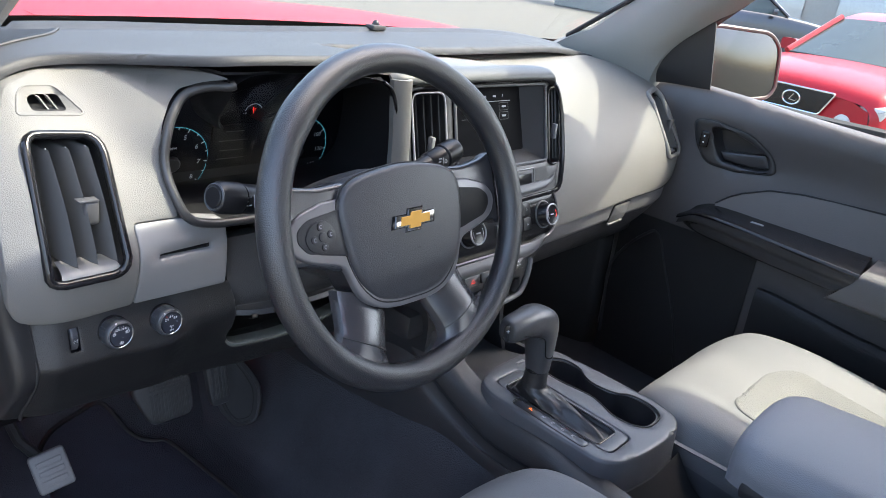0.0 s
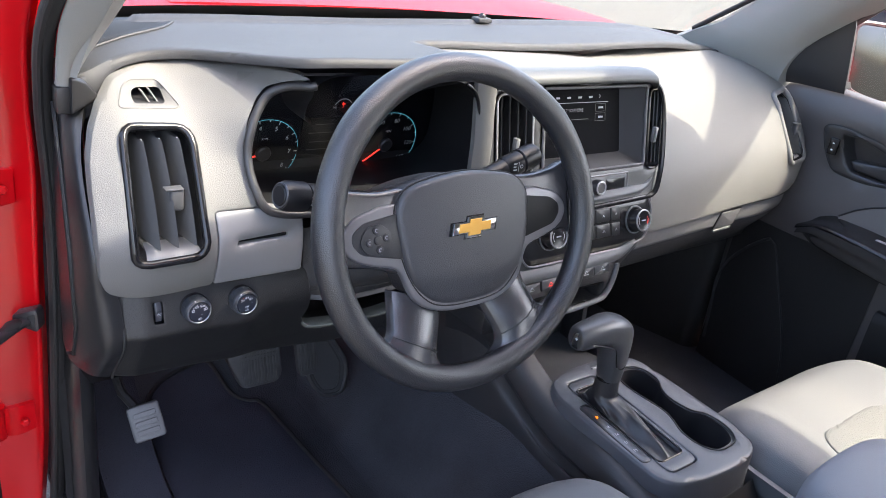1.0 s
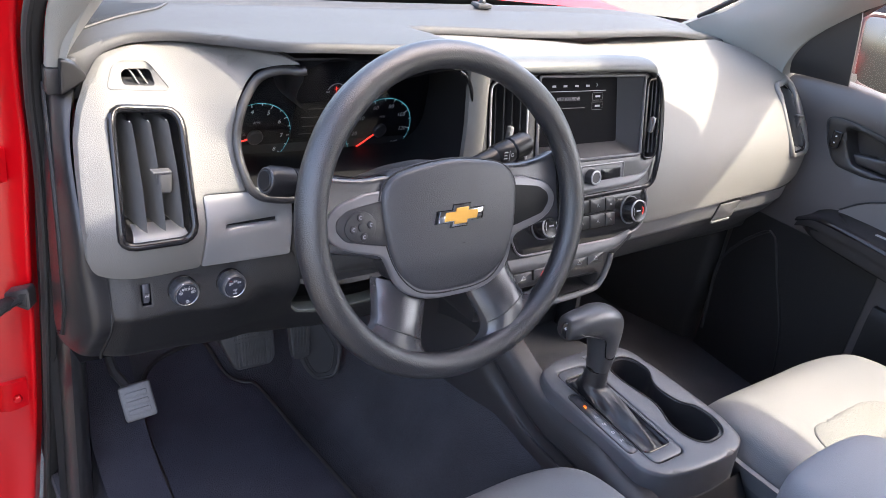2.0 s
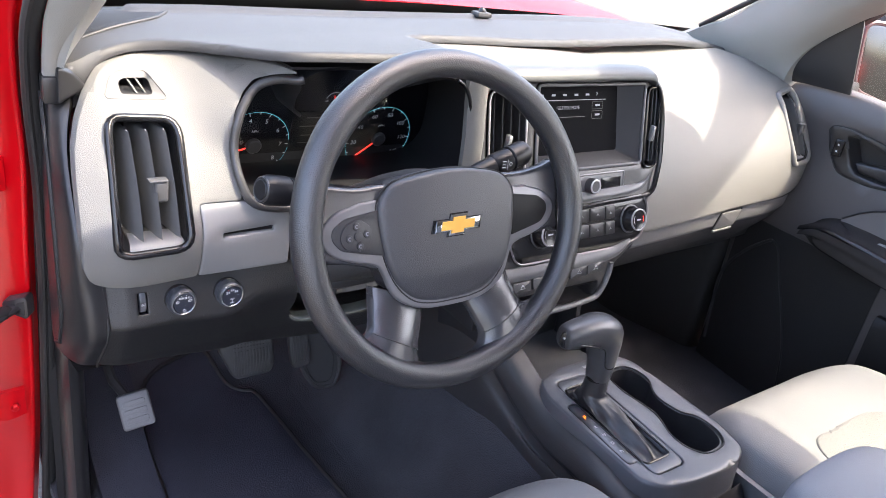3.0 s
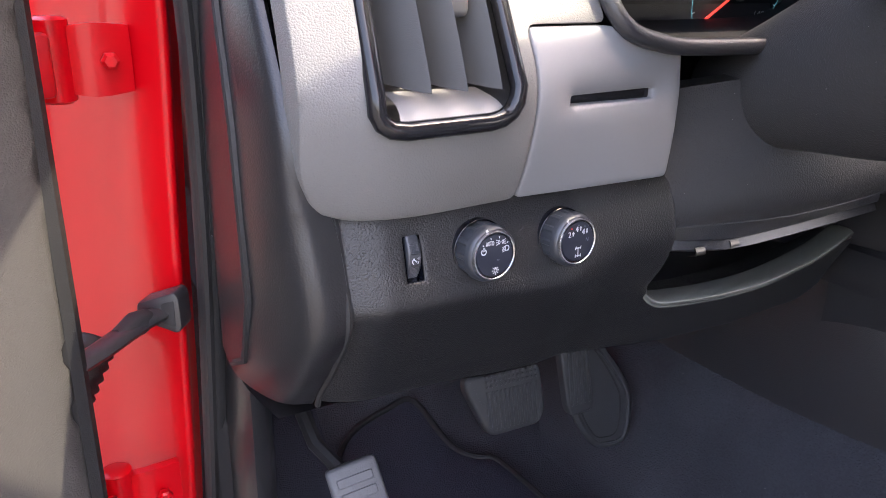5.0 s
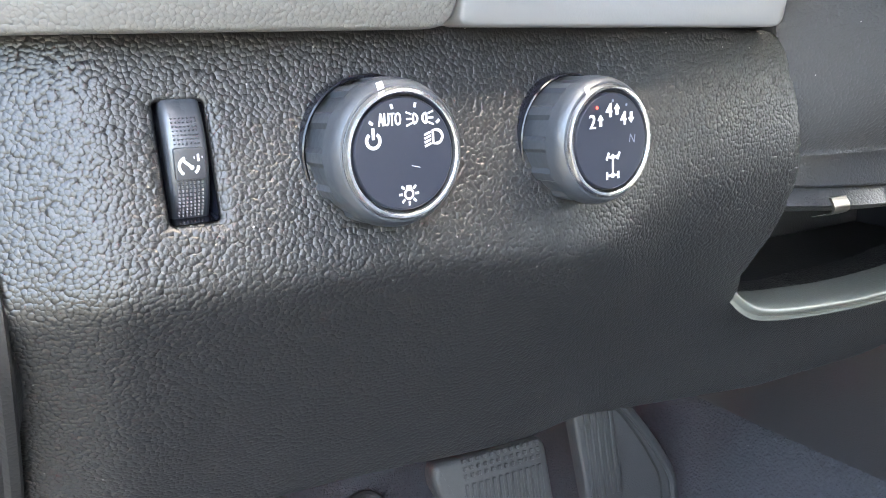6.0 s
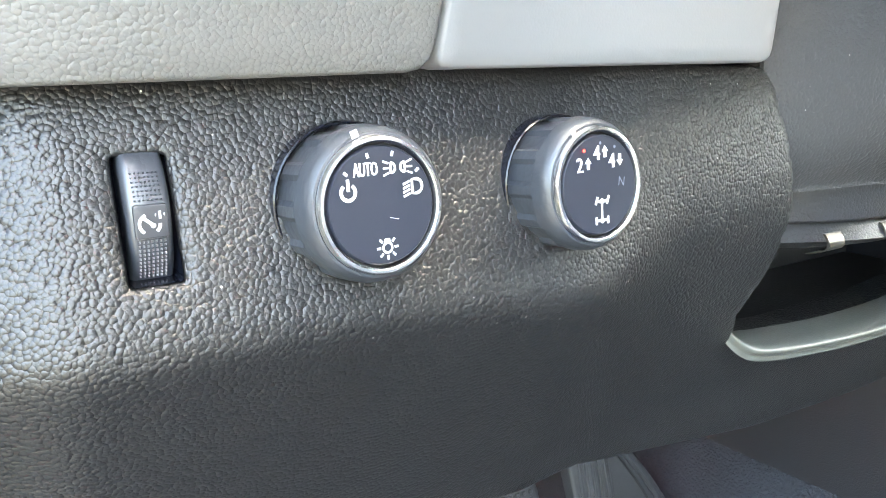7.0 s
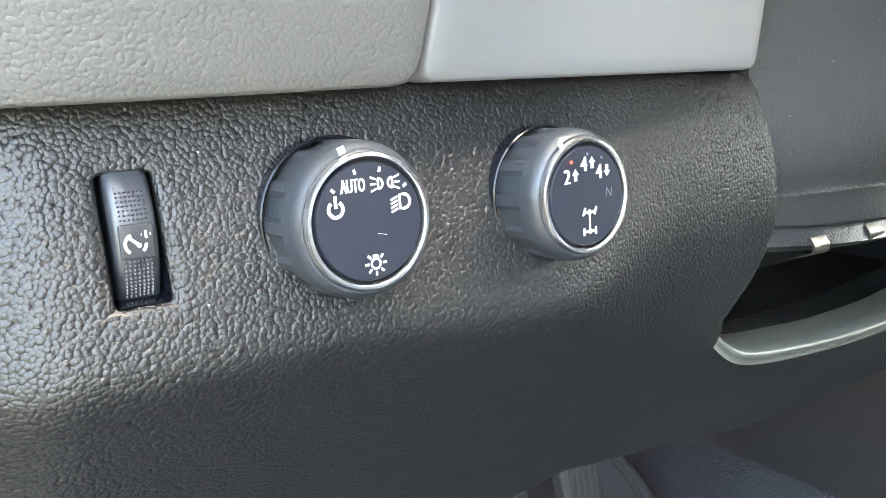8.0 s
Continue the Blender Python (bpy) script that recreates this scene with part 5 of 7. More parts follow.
part("emblem_backing", slab(bow(1.12), EM @ Matrix.Translation((0, 0, -0.001)), 0.003, 0.001, 2), BLACK_G, eb)
part("emblem_inlay", slab(bow(0.76), EM @ Matrix.Translation((0, 0, 0.0036)), 0.0012, 0.0004, 1), GOLD, eb)
part("airbag_lettering", lettering("AIRBAG", 0.0065, WM @ Matrix.Translation((0.004, -0.0435, 0.0068))), RUBBER, sw)
part("airbag_mark", ribbon([(-0.003, -0.013), (0.002, -0.013), (0.001, -0.010)], 0.0014, WM @ Matrix.Translation((0.004, -0.0195, 0.0078))), RUBBER, sw)
col = thing("steering_column", tuple(WM @ Vector((0, 0, -0.1))), "black plastic steering column shroud behind the wheel", "steering column")
cs = lambda w, h, d, s=0.0: [tuple(WM @ Vector((w * math.cos(a) * (1 if abs(math.cos(a)) < 0.7 else 0.96), s + h * math.sin(a), d))) for a in (2 * math.pi * i / 16 for i in range(16))]
part("shroud", net_surface([cs(0.052, 0.045, -0.035), cs(0.068, 0.062, -0.06, -0.004), cs(0.070, 0.062, -0.12, -0.010), cs(0.050, 0.045, -0.2, -0.01), cs(0.035, 0.035, -0.26, -0.01)], 4, 2, 0, closed_v=True), COLM, col)
part("shroud_cap", net_surface([cs(0.002, 0.002, -0.030), cs(0.03, 0.03, -0.031), cs(0.052, 0.045, -0.035)], 2, 2, 0, closed_v=True), COLM, col)


def stalk(p0, p1, label, sx):
    d = thing("stalk_switch", p0, label, "control stalk", group="stalks on the steering column")
    a, b = Vector(p0), Vector(p1)
    g = 1.18
    part("arm", tube([a, a.lerp(b, 0.35), a.lerp(b, 0.6)], [0.009 * g, 0.0105 * g, 0.0115 * g], 16), STALK, d)
    part("barrel", tube([a.lerp(b, 0.58), a.lerp(b, 0.60), a.lerp(b, 0.78)], [0.011 * g, 0.0128 * g, 0.0128 * g], 20), STALK, d)
    part("end_knob", tube([a.lerp(b, 0.79), a.lerp(b, 0.80), a.lerp(b, 0.96), b], [0.0125 * g, 0.0138 * g, 0.0138 * g, 0.0118 * g], 24), STALK, d)
    fr = plane_frame(a.lerp(b, 0.70) + Vector((0, -0.0129 * g, 0.002)), (0, -1, 0.1))
    part("marking", merge(ribbon([(-0.011, 0.005), (-0.005, 0.005)], 0.0014, fr), ribbon([(-0.011, 0.001), (-0.006, 0.001)], 0.0012, fr), ribbon([(-0.011, -0.003), (-0.005, -0.003)], 0.0014, fr), ribbon([(-0.002, -0.006), (-0.002, 0.007)], 0.0007, fr), ribbon(arc(0.003, 0.001, 0.0022, 0, 360, 12), 0.0008, fr)), WHITE, d)
    if sx < 0:
        e = plane_frame(b, b - a)
        part("end_ring", lathe([(0.0139, -0.001), (0.0139, 0.0012), (0.0128, 0.0022), (0.0112, 0.0016)], e, 28, False), BLACK_F, d, "black end ring")
        part("end_button", lathe([(0.0110, 0.0), (0.0110, 0.002), (0.0100, 0.003), (0.0001, 0.003)], e, 24, False), STALK, d)


stalk((-0.465, -0.15, 1.188), (-0.600, -0.168, 1.218), "black turn signal stalk with round end button", -1)
stalk((-0.36, -0.16, 1.192), (-0.226, -0.150, 1.229), "black wiper stalk with white markings", 1)

# ===== centre stack =====
st = thing("centre_stack", (-0.04, -0.08, 1.1), "black centre stack with radio, climate controls and switches", "centre stack")
SN = Vector((0, -1, 0.25)).normalized()
stack_y = lambda z: -0.072 + 0.25 * (z - 1.2) if z > 1.13 else hermite([0.93, 0.98, 1.03, 1.08, 1.13], [-0.125, -0.128, -0.122, -0.108, -0.0895], z)
on_stack = lambda u, v: (u, stack_y(v), v)
face_o = soft_poly([(-0.235, 1.292), (0.10, 1.300), (0.140, 1.285), (0.152, 1.24), (0.155, 1.16), (0.140, 1.11), (0.128, 1.05), (0.085, 1.02), (0.045, 0.99), (0.035, 0.945), (-0.17, 0.94), (-0.20, 1.02), (-0.235, 1.06), (-0.24, 1.16)], 0.02, 5)
SCR = rect(-0.128, 1.163, 0.108, 1.288, 0.006)
POC = rect(-0.165, 0.948, 0.022, 0.975, 0.006)
VL, VR = rect(-0.220, 1.165, -0.150, 1.282, 0.015), rect(0.116, 1.155, 0.148, 1.282, 0.012)
part("stack_panel", sheet(face_o, on_stack, 0.014, [SCR, POC, VL, VR], 0.03, edge=0.008), BLACK_F, st, "black centre panel", 1.0)
part("stack_body", merge(box(-0.22, 0.02, 0.93, 0.13, 0.2, 1.28, 0.01), box(-0.20, -0.09, 0.90, 0.04, 0.03, 0.945, 0.01)), BLACK_F, st)
part("panel_rim", tube([(p[0], stack_y(p[1]) - 0.002, p[1]) for p in soft_poly([(-0.236, 1.294), (0.10, 1.302), (0.143, 1.287), (0.156, 1.24), (0.158, 1.16), (0.145, 1.11), (-0.235, 1.10), (-0.242, 1.16)], 0.025, 5)], 0.0045, 8, True), BLACK_G, st, "gloss black radio surround")
part("brow", net_surface([[(x, y + dy, z + dz) for x, y, z in ((-0.262, -0.040, 1.300), (-0.23, -0.055, 1.302), (-0.1, -0.060, 1.3035), (0.06, -0.058, 1.3035), (0.118, -0.050, 1.297), (0.150, -0.022, 1.272))] for dy, dz in ((0.016, -0.008), (-0.008, -0.006), (-0.015, -0.002), (-0.012, 0.006), (0.0, 0.0125), (0.014, 0.0135))], 4, 5, 0.004, (0, 1, 0)), BROW, st, "grey brow over the radio")
rd = thing("car_radio", (-0.01, stack_y(1.22), 1.22), "black car radio with a dim display in a silver frame", "radio")
bm = bmesh.new()
for depth, k in ((0.0, 1.0),):
    a = [bm.verts.new((p[0], stack_y(p[1]), p[1])) for p in SCR]
    b = [bm.verts.new((-0.02 + (p[0] + 0.01) * 0.80, stack_y(p[1]) + 0.03, 1.228 + (p[1] - 1.2255) * 0.80)) for p in SCR]
    for i in range(len(a)):
        j = (i + 1) % len(a)
        bm.faces.new((a[i], a[j], b[j], b[i]))
part("screen_funnel", bm, FUNNEL, rd, "dark bevelled screen surround")
part("screen_edge", tube([(p[0], stack_y(p[1]) - 0.001, p[1]) for p in SCR], 0.0026, 8, True), BAND, rd, "thin grey screen frame")
bm = bmesh.new()
bm.faces.new([bm.verts.new((-0.02 + (p[0] + 0.01) * 0.81, stack_y(p[1]) + 0.029, 1.228 + (p[1] - 1.2255) * 0.81)) for p in SCR])
sc = part("display", bm, SCREEN, rd, "dim radio display")
DM = plane_frame((-0.02, stack_y(1.228) + 0.0285, 1.228), SN)
part("display_lettering", lettering("105.7 YOU MOVE", 0.0078, at2(DM, -0.018, 0.018), wide=0.85), SCREENT, sc)
part("display_rule", merge(ribbon([(-0.09, 0.030), (0.066, 0.030)], 0.0010, DM), ribbon([(-0.09, -0.036), (0.060, -0.036)], 0.0010, DM)), SCREENT, sc)
for x in (-0.075, -0.05, -0.026, -0.001, 0.024):
    part("display_tag", ribbon([(x - 0.004, 0.038), (x + 0.004, 0.038)], 0.0030, DM), SCREENT, sc)
part("display_arrow", ribbon([(0.044, 0.0365), (0.047, 0.039), (0.044, 0.0415)], 0.0012, DM), SCREENT, sc)
for y in (0.021, 0.006):
    part("display_key", ribbon(rect(0.036, y - 0.006, 0.060, y + 0.006, 0.001, 2), 0.0006, DM, True), STEEL, sc)
    part("display_tag", ribbon([(0.043, y), (0.054, y)], 0.0030, DM), SCREENT, sc)
part("display_line", merge(ribbon([(-0.06, 0.004), (0.020, 0.004)], 0.0009, DM), ribbon([(-0.06, -0.005), (0.010, -0.005)], 0.0014, DM)), STEEL, sc)
for x, word in ((-0.022, "Tune"), (0.001, ">>|")):
    part("display_key", ribbon(arc(x, -0.022, 0.0085, 0, 350, 20), 0.0006, DM, True), STEEL, sc)
    part("display_lettering", lettering(word, 0.0058, at2(DM, x, -0.022), wide=0.85), SCREENT, sc)
part("display_lettering", lettering("12:59", 0.0085, at2(DM, 0.036, -0.0425), wide=0.9), SCREENT, sc)
part("tray", slab(rect(-0.105, -0.016, 0.064, 0.014, 0.003), plane_frame((0, stack_y(1.138), 1.138), SN), 0.004, 0.0015), BAND, rd, "grey strip with radio knob")
part("tray_recess", slab(rect(0.012, -0.010, 0.058, 0.009, 0.002), plane_frame((0, stack_y(1.138) - 0.004, 1.138), SN), 0.001, 0.0003), BLACK_G, rd)
part("tray_edge", tube([plane_frame((0, stack_y(1.138), 1.138), SN) @ Vector((p[0], p[1], 0.004)) for p in rect(-0.107, -0.018, 0.066, 0.016, 0.003)], 0.0012, 6, True), SILVW, rd, "thin silver strip outline")
KM = plane_frame((-0.012, stack_y(1.136), 1.136), SN)
part("radio_knob", lathe([(0.0125, 0), (0.0125, 0.014), (0.011, 0.0165), (0.0001, 0.0165)], KM, 28, False), BLACK_F, rd)
part("knob_ring", lathe([(0.0115, 0.0145), (0.0113, 0.0172), (0.0092, 0.0176), (0.0085, 0.0165)], KM, 28, False), RINGS, rd)


def stack_vent(o, vanes, tab):
    v = thing("centre_air_vent", (np.mean([p[0] for p in o]), stack_y(1.22), 1.22), "narrow upright black air vent beside the radio", "air vent", group="centre air vents")
    cx = float(np.mean([p[0] for p in o]))
    part("frame", tube([(p[0], stack_y(p[1]) - 0.0015, p[1]) for p in o], 0.0018, 8, True), SILVER if tab else BLACK_G, v)
    bm = bmesh.new()
    a = [bm.verts.new((p[0], stack_y(p[1]), p[1])) for p in o]
    b = [bm.verts.new((cx + (p[0] - cx) * 0.9, stack_y(p[1]) + 0.04, p[1])) for p in o]
    for i in range(len(a)):
        bm.faces.new((a[i], a[(i + 1) % len(a)], b[(i + 1) % len(a)], b[i]))
    bm.faces.new(b)
    part("cavity", bm, BLACK_F, v)
    w = max(p[0] for p in o) - min(p[0] for p in o)
    for k in range(vanes):
        x = cx + (k - (vanes - 1) / 2) * w / (vanes + 0.4)
        part("vane", net_surface([[(x - 0.001, stack_y(z) + 0.002, z), (x + 0.001, stack_y(z) + 0.002, z), (x + 0.003, stack_y(z) + 0.03, z)] for z in (1.163, 1.22, 1.277)], 3, 2, 0.001, (1, 0, 0)), BLACK_F, v)
    part("tab", box(cx - 0.002, stack_y(1.21) - 0.006, 1.196, cx + 0.005, stack_y(1.21) + 0.004, 1.222, 0.002), SILVER, v, "silver vent tab")


stack_vent(VL, 4, True)
stack_vent(VR, 3, False)
HN = Vector((0, -1, 0.33)).normalized()
HM = lambda x, z: plane_frame((x, stack_y(z), z), HN)
cp = thing("climate_controls", (-0.03, stack_y(1.075), 1.075), "black climate control panel with two round knobs and buttons", "climate panel")
part("climate_panel", sheet(soft_poly([(-0.175, 1.105), (0.118, 1.112), (0.128, 1.09), (0.112, 1.045), (0.06, 1.035), (-0.17, 1.035), (-0.185, 1.07)], 0.018), lambda u, v: (u, stack_y(v) - 0.004, v), 0.016, thick=0.006, edge=0.004), BLACK_G, cp, "black climate control panel")
part("panel_band", net_surface([[(-0.20, stack_y(z) - 0.003 - d, z), (-0.05, stack_y(z) - 0.006 - d, z + 0.004), (0.07, stack_y(z) - 0.005 - d, z + 0.007), (0.115, stack_y(1.12) - 0.001 - d * 0.6, 1.127 + (z - 1.116) * 0.7), (0.142, stack_y(1.14) + 0.003, 1.142 + (z - 1.116) * 0.3)] for z, d in ((1.124, 0), (1.117, 0.004), (1.110, 0.0))], 4, 5, 0.004), BAND, st, "grey trim band")
part("lower_band", net_surface([[(-0.195, stack_y(z) - 0.002 - d, z - 0.002), (-0.08, stack_y(z) - 0.005 - d, z), (0.03, stack_y(z) - 0.004 - d, z + 0.004), (0.07, stack_y(1.02) - 0.002 - d * 0.7, 1.033 + (z - 1.02) * 0.8), (0.108, stack_y(1.045) + 0.006 - d * 0.3, 1.0485 + (z - 1.02) * 0.25)] for z, d in ((1.032, 0), (1.021, 0.004), (1.010, 0.0))], 4, 5, 0.004), BAND, st, "grey trim band")
part("panel_edge", tube([(p[0], stack_y(p[1]) - 0.0045, p[1]) for p in soft_poly([(-0.175, 1.105), (0.118, 1.112), (0.128, 1.09), (0.112, 1.045), (0.06, 1.035), (-0.17, 1.035), (-0.185, 1.07)], 0.018)], 0.0016, 6, True), SILVW, cp, "thin silver panel outline")
for x in (-0.118, 0.082):
    km = HM(x, 1.076)
    k = part("climate_knob", lathe([(0.0215, 0), (0.0215, 0.006), (0.0195, 0.009), (0.0188, 0.022), (0.0175, 0.0235), (0.0150, 0.0228), (0.0001, 0.0228)], km, 40, False), BLACK_G, cp, "gloss black climate knob with bright ring")
    part("ring", lathe([(0.0186, 0.0225), (0.0183, 0.0243), (0.0170, 0.0248), (0.0163, 0.0232)], km, 40, False), RINGS, k, "bright silver ring")
    part("base_ring", lathe([(0.0240, 0.0), (0.0238, 0.0055), (0.0222, 0.0062), (0.0216, 0.004)], km, 40, False), BAND, k)
    part("warm_scale", ribbon(arc(0, 0, 0.0115, -35, 35, 12), 0.0008, km, h=0.0232), REDP if x > 0 else WHITE, k)
    part("cool_scale", ribbon(arc(0, 0, 0.0115, 145, 215, 12), 0.0008, km, h=0.0232), WHITE, k)
    part("pointer", merge(ribbon([(-0.005, 0.0), (0.005, 0.0)], 0.0022, km, h=0.0232)), SCREENT, k)
for r in (0, 1):
    for c in (0, 1, 2):
        x0 = -0.052 + c * 0.036
        w = 0.034 if c < 2 else 0.022
        bk = part("climate_button", slab(rect(x0, -0.010, x0 + w, 0.011, 0.002), HM(0, 1.091 - r * 0.024), 0.0075, 0.0015), BLACK_E, cp)
        part("icon", ribbon([(x0 + w * 0.42, -0.002), (x0 + w * 0.5, 0.002), (x0 + w * 0.58, -0.002)], 0.0009, HM(0, 1.091 - r * 0.024), h=0.0078), WHITE, bk)
for k, x in enumerate((-0.155, -0.115, -0.075, -0.035, 0.003)):
    rk = thing("rocker_switch", (x, stack_y(1.0), 0.998 + 0.002 * k), "black rocker switch with a small printed icon" if k != 1 else "black hazard rocker switch with a red icon", "switch", group="rocker switches under the climate panel")
    part("rocker", slab(rect(x - 0.0185, -0.009, x + 0.0185, 0.009, 0.002), HM(0, 0.998 + 0.002 * k), 0.008, 0.002), BLACK_F, rk)
    part("icon", ribbon([(x - 0.005, -0.002), (x, 0.004), (x + 0.005, -0.002)], 0.0013, HM(0, 0.998 + 0.002 * k), closed=True, h=0.0083), REDP if k == 1 else WHITE, rk)
part("pocket", net_surface([[(-0.17, stack_y(0.975), 0.976), (0.025, stack_y(0.975), 0.976)], [(-0.165, -0.04, 0.97), (0.02, -0.04, 0.97)], [(-0.165, -0.04, 0.95), (0.02, -0.04, 0.95)], [(-0.17, stack_y(0.948), 0.948), (0.025, stack_y(0.948), 0.948)]], 3, 3), BLACK_F, st)
part("pocket_lip", tube(curve_pts([(-0.175, stack_y(0.945) - 0.002, 0.95), (-0.08, stack_y(0.945) - 0.008, 0.944), (0.01, stack_y(0.945) - 0.006, 0.947), (0.034, stack_y(0.955) - 0.003, 0.957), (0.044, stack_y(0.98) - 0.001, 0.985), (0.047, stack_y(1.0), 1.008)], 5, False), 0.005, 10), BAND, st)
part("stack_leg", net_surface([[(-0.19, -0.08, 1.0), (-0.20, 0.03, 1.0)], [(-0.17, -0.10, 0.94), (-0.19, 0.02, 0.92)], [(-0.155, -0.09, 0.86), (-0.17, 0.03, 0.84)], [(-0.145, -0.08, 0.78), (-0.16, 0.05, 0.76)]], 4, 3, 0.01, (1, 0, 0)), BLACK_F, st)
part("stack_leg", net_surface([[(0.05, -0.10, 0.99), (0.09, 0.03, 1.0)], [(0.036, -0.10, 0.94), (0.07, 0.02, 0.92)], [(0.045, -0.095, 0.88), (0.075, 0.03, 0.84)], [(0.07, -0.10, 0.80), (0.09, 0.05, 0.76)]], 4, 3, 0.01, (-1, 0, 0)), BLACK_F, st)
part("stack_foot", box(-0.15, -0.03, 0.76, 0.07, 0.0, 0.96, 0.01), BLACK_F, st)

# ===== centre console =====
co = thing("centre_console", (-0.03, -0.4, 0.6), "black centre console with shifter plate and cup holders", "console")
cz = lambda v: 0.852 + (v + 0.3) * 0.06
top_o = soft_poly([(-0.128, -0.190), (-0.087, -0.176), (-0.02, -0.174), (0.045, -0.182), (0.066, -0.205), (0.074, -0.26), (0.082, -0.38), (0.072, -0.432), (0.045, -0.447), (-0.006, -0.450), (-0.064, -0.446), (-0.112, -0.434), (-0.134, -0.412), (-0.139, -0.30), (-0.140, -0.22)], 0.018, 5)
cup = curve_pts([(0.004, -0.214), (0.036, -0.213), (0.053, -0.230), (0.054, -0.258), (0.038, -0.282), (0.034, -0.305), (0.042, -0.335), (0.060, -0.354), (0.065, -0.384), (0.057, -0.407), (0.038, -0.417), (0.004, -0.416), (-0.015, -0.396), (-0.018, -0.366), (-0.008, -0.340), (-0.003, -0.320), (-0.006, -0.296), (-0.012, -0.262), (-0.010, -0.232)], 4)
gate = rect(-0.106, -0.393, -0.051, -0.221, 0.010)
plate_o = rect(-0.109, -0.415, -0.042, -0.202, 0.014)
part("shifter_panel", sheet(top_o, lambda u, v: (u, v, cz(v)), 0.010, [cup, plate_o], 0.02, (0, 0, -1), edge=0.0035, depth=0.003), CONS, co, "satin charcoal console top panel, lightened for its sky sheen", 1.0)
skirt = [np.array(p) for p in top_o]
part("panel_skirt", net_surface([[(-0.028 + (p[0] + 0.028) * k, -0.31 + (p[1] + 0.31) * j, cz(p[1]) - d) for p in skirt] for k, j, d in ((1.0, 1.0, 0.003), (1.010, 1.005, 0.007), (1.02, 1.012, 0.030), (1.03, 1.018, 0.052), (1.02, 1.010, 0.056))], 2, 1, 0, closed_v=True), CONS, co, "", 1.0)
part("panel_base", net_surface([[(-0.028 + (p[0] + 0.028) * k, -0.31 + (p[1] + 0.31) * j, cz(p[1]) - d) for p in skirt] for k, j, d in ((1.0, 1.0, 0.054), (1.035, 1.022, 0.058), (1.045, 1.03, 0.066), (1.05, 1.035, 0.12))], 2, 1, 0, closed_v=True), CONS, co, "darker console base under the top panel", 1.0)
inner = [np.array((0.020 + (p[0] - 0.020) * 0.90, -0.315 + (p[1] + 0.315) * 0.955)) for p in cup]
wl = bmesh.new()
rings = [[wl.verts.new((p[0], p[1], cz(p[1]) + d)) for p in q] for q, d in ((cup, -0.012), (cup, -0.0035), (inner, -0.003), (inner, -0.010))]
rings.append([wl.verts.new((0.020 + (p[0] - 0.020) * 0.92, -0.315 + (p[1] + 0.315) * 0.96, cz(p[1]) - 0.080)) for p in inner])
for r0, r1 in zip(rings, rings[1:]):
    for i in range(len(r0)):
        j = (i + 1) % len(r0)
        wl.faces.new((r0[i], r0[j], r1[j], r1[i]))
wl.faces.new(rings[-1])
part("cup_groove", tube([(p[0], p[1], cz(p[1]) - 0.0004) for p in cup], 0.0013, 6, True), RUBBER, co)
part("cup_holder", wl, WELL, co, "deep black double cup holder well", 0.5)
part("shift_plate", sheet(rect(-0.1075, -0.4135, -0.0435, -0.2035, 0.013), lambda u, v: (u, v, cz(v) - 0.0006), 0.010, [gate], 0.012, (0, 0, -1), edge=0.0015), CONS, co, "charcoal shift gate plate")
part("gate_lip", tube([(p[0], p[1], cz(p[1]) - 0.001) for p in gate], 0.0016, 8, True), BLACK_G, co)
part("gear_strip", sheet(rect(-0.1305, -0.383, -0.1115, -0.254, 0.008), lambda u, v: (u, v, cz(v) + 0.0006), 0.008, thick=0.003, back=(0, 0, -1), edge=0.001), GEARS, co, "blue-grey gear indicator strip")
part("strip_groove", tube([(p[0], p[1], cz(p[1]) + 0.0002) for p in rect(-0.1312, -0.3838, -0.1108, -0.2532, 0.008)], 0.0008, 6, True), RUBBER, co)
GM = lambda x, y: Matrix.Translation((x, y, cz(y) + 0.0010)) @ Matrix.Rotation(radians(-12), 4, "Z")
part("gear_letter", lettering("P", 0.0105, GM(-0.1215, -0.2845)), AMBER, co, "lit amber park letter")
for ch, y in (("R", -0.307), ("N", -0.324), ("D", -0.342), ("M", -0.36)):
    part("gear_letter", lettering(ch, 0.008, GM(-0.1215, y)), SCREENT, co)
part("release_slot", box(-0.036, -0.1935, cz(-0.19) - 0.001, -0.016, -0.1885, cz(-0.19) + 0.0022, 0.0012), SILVER, co, "small silver shift lock cover")
side_y = ((0.45, 0.99, -0.155), (0.2, 0.98, -0.154), (0.06, 0.968, -0.152), (0.0, 0.950, -0.150), (-0.045, 0.922, -0.148), (-0.09, 0.890, -0.146), (-0.144, 0.861, -0.143), (-0.188, 0.843, -0.144), (-0.247, 0.829, -0.147), (-0.336, 0.826, -0.149), (-0.42, 0.812, -0.152), (-0.6, 0.80, -0.155), (-1.1, 0.80, -0.155))
part("side_left", net_surface([[(x + 0.020, y, z + 0.004), (x + 0.004, y, z + 0.001), (x - 0.008, y, z - 0.010), (x - 0.014, y, z - 0.034), (x - 0.010, y, z - 0.044), (x - 0.014, y, z - 0.060), (x - 0.022, y, z * 0.5 + 0.355), (x - 0.030, y, 0.722)] for y, z, x in side_y], 4, 5, 0.01, (1, 0, 0)), CONSD, co, "console side with a rounded rail, left darker without the sheen", 0.9)
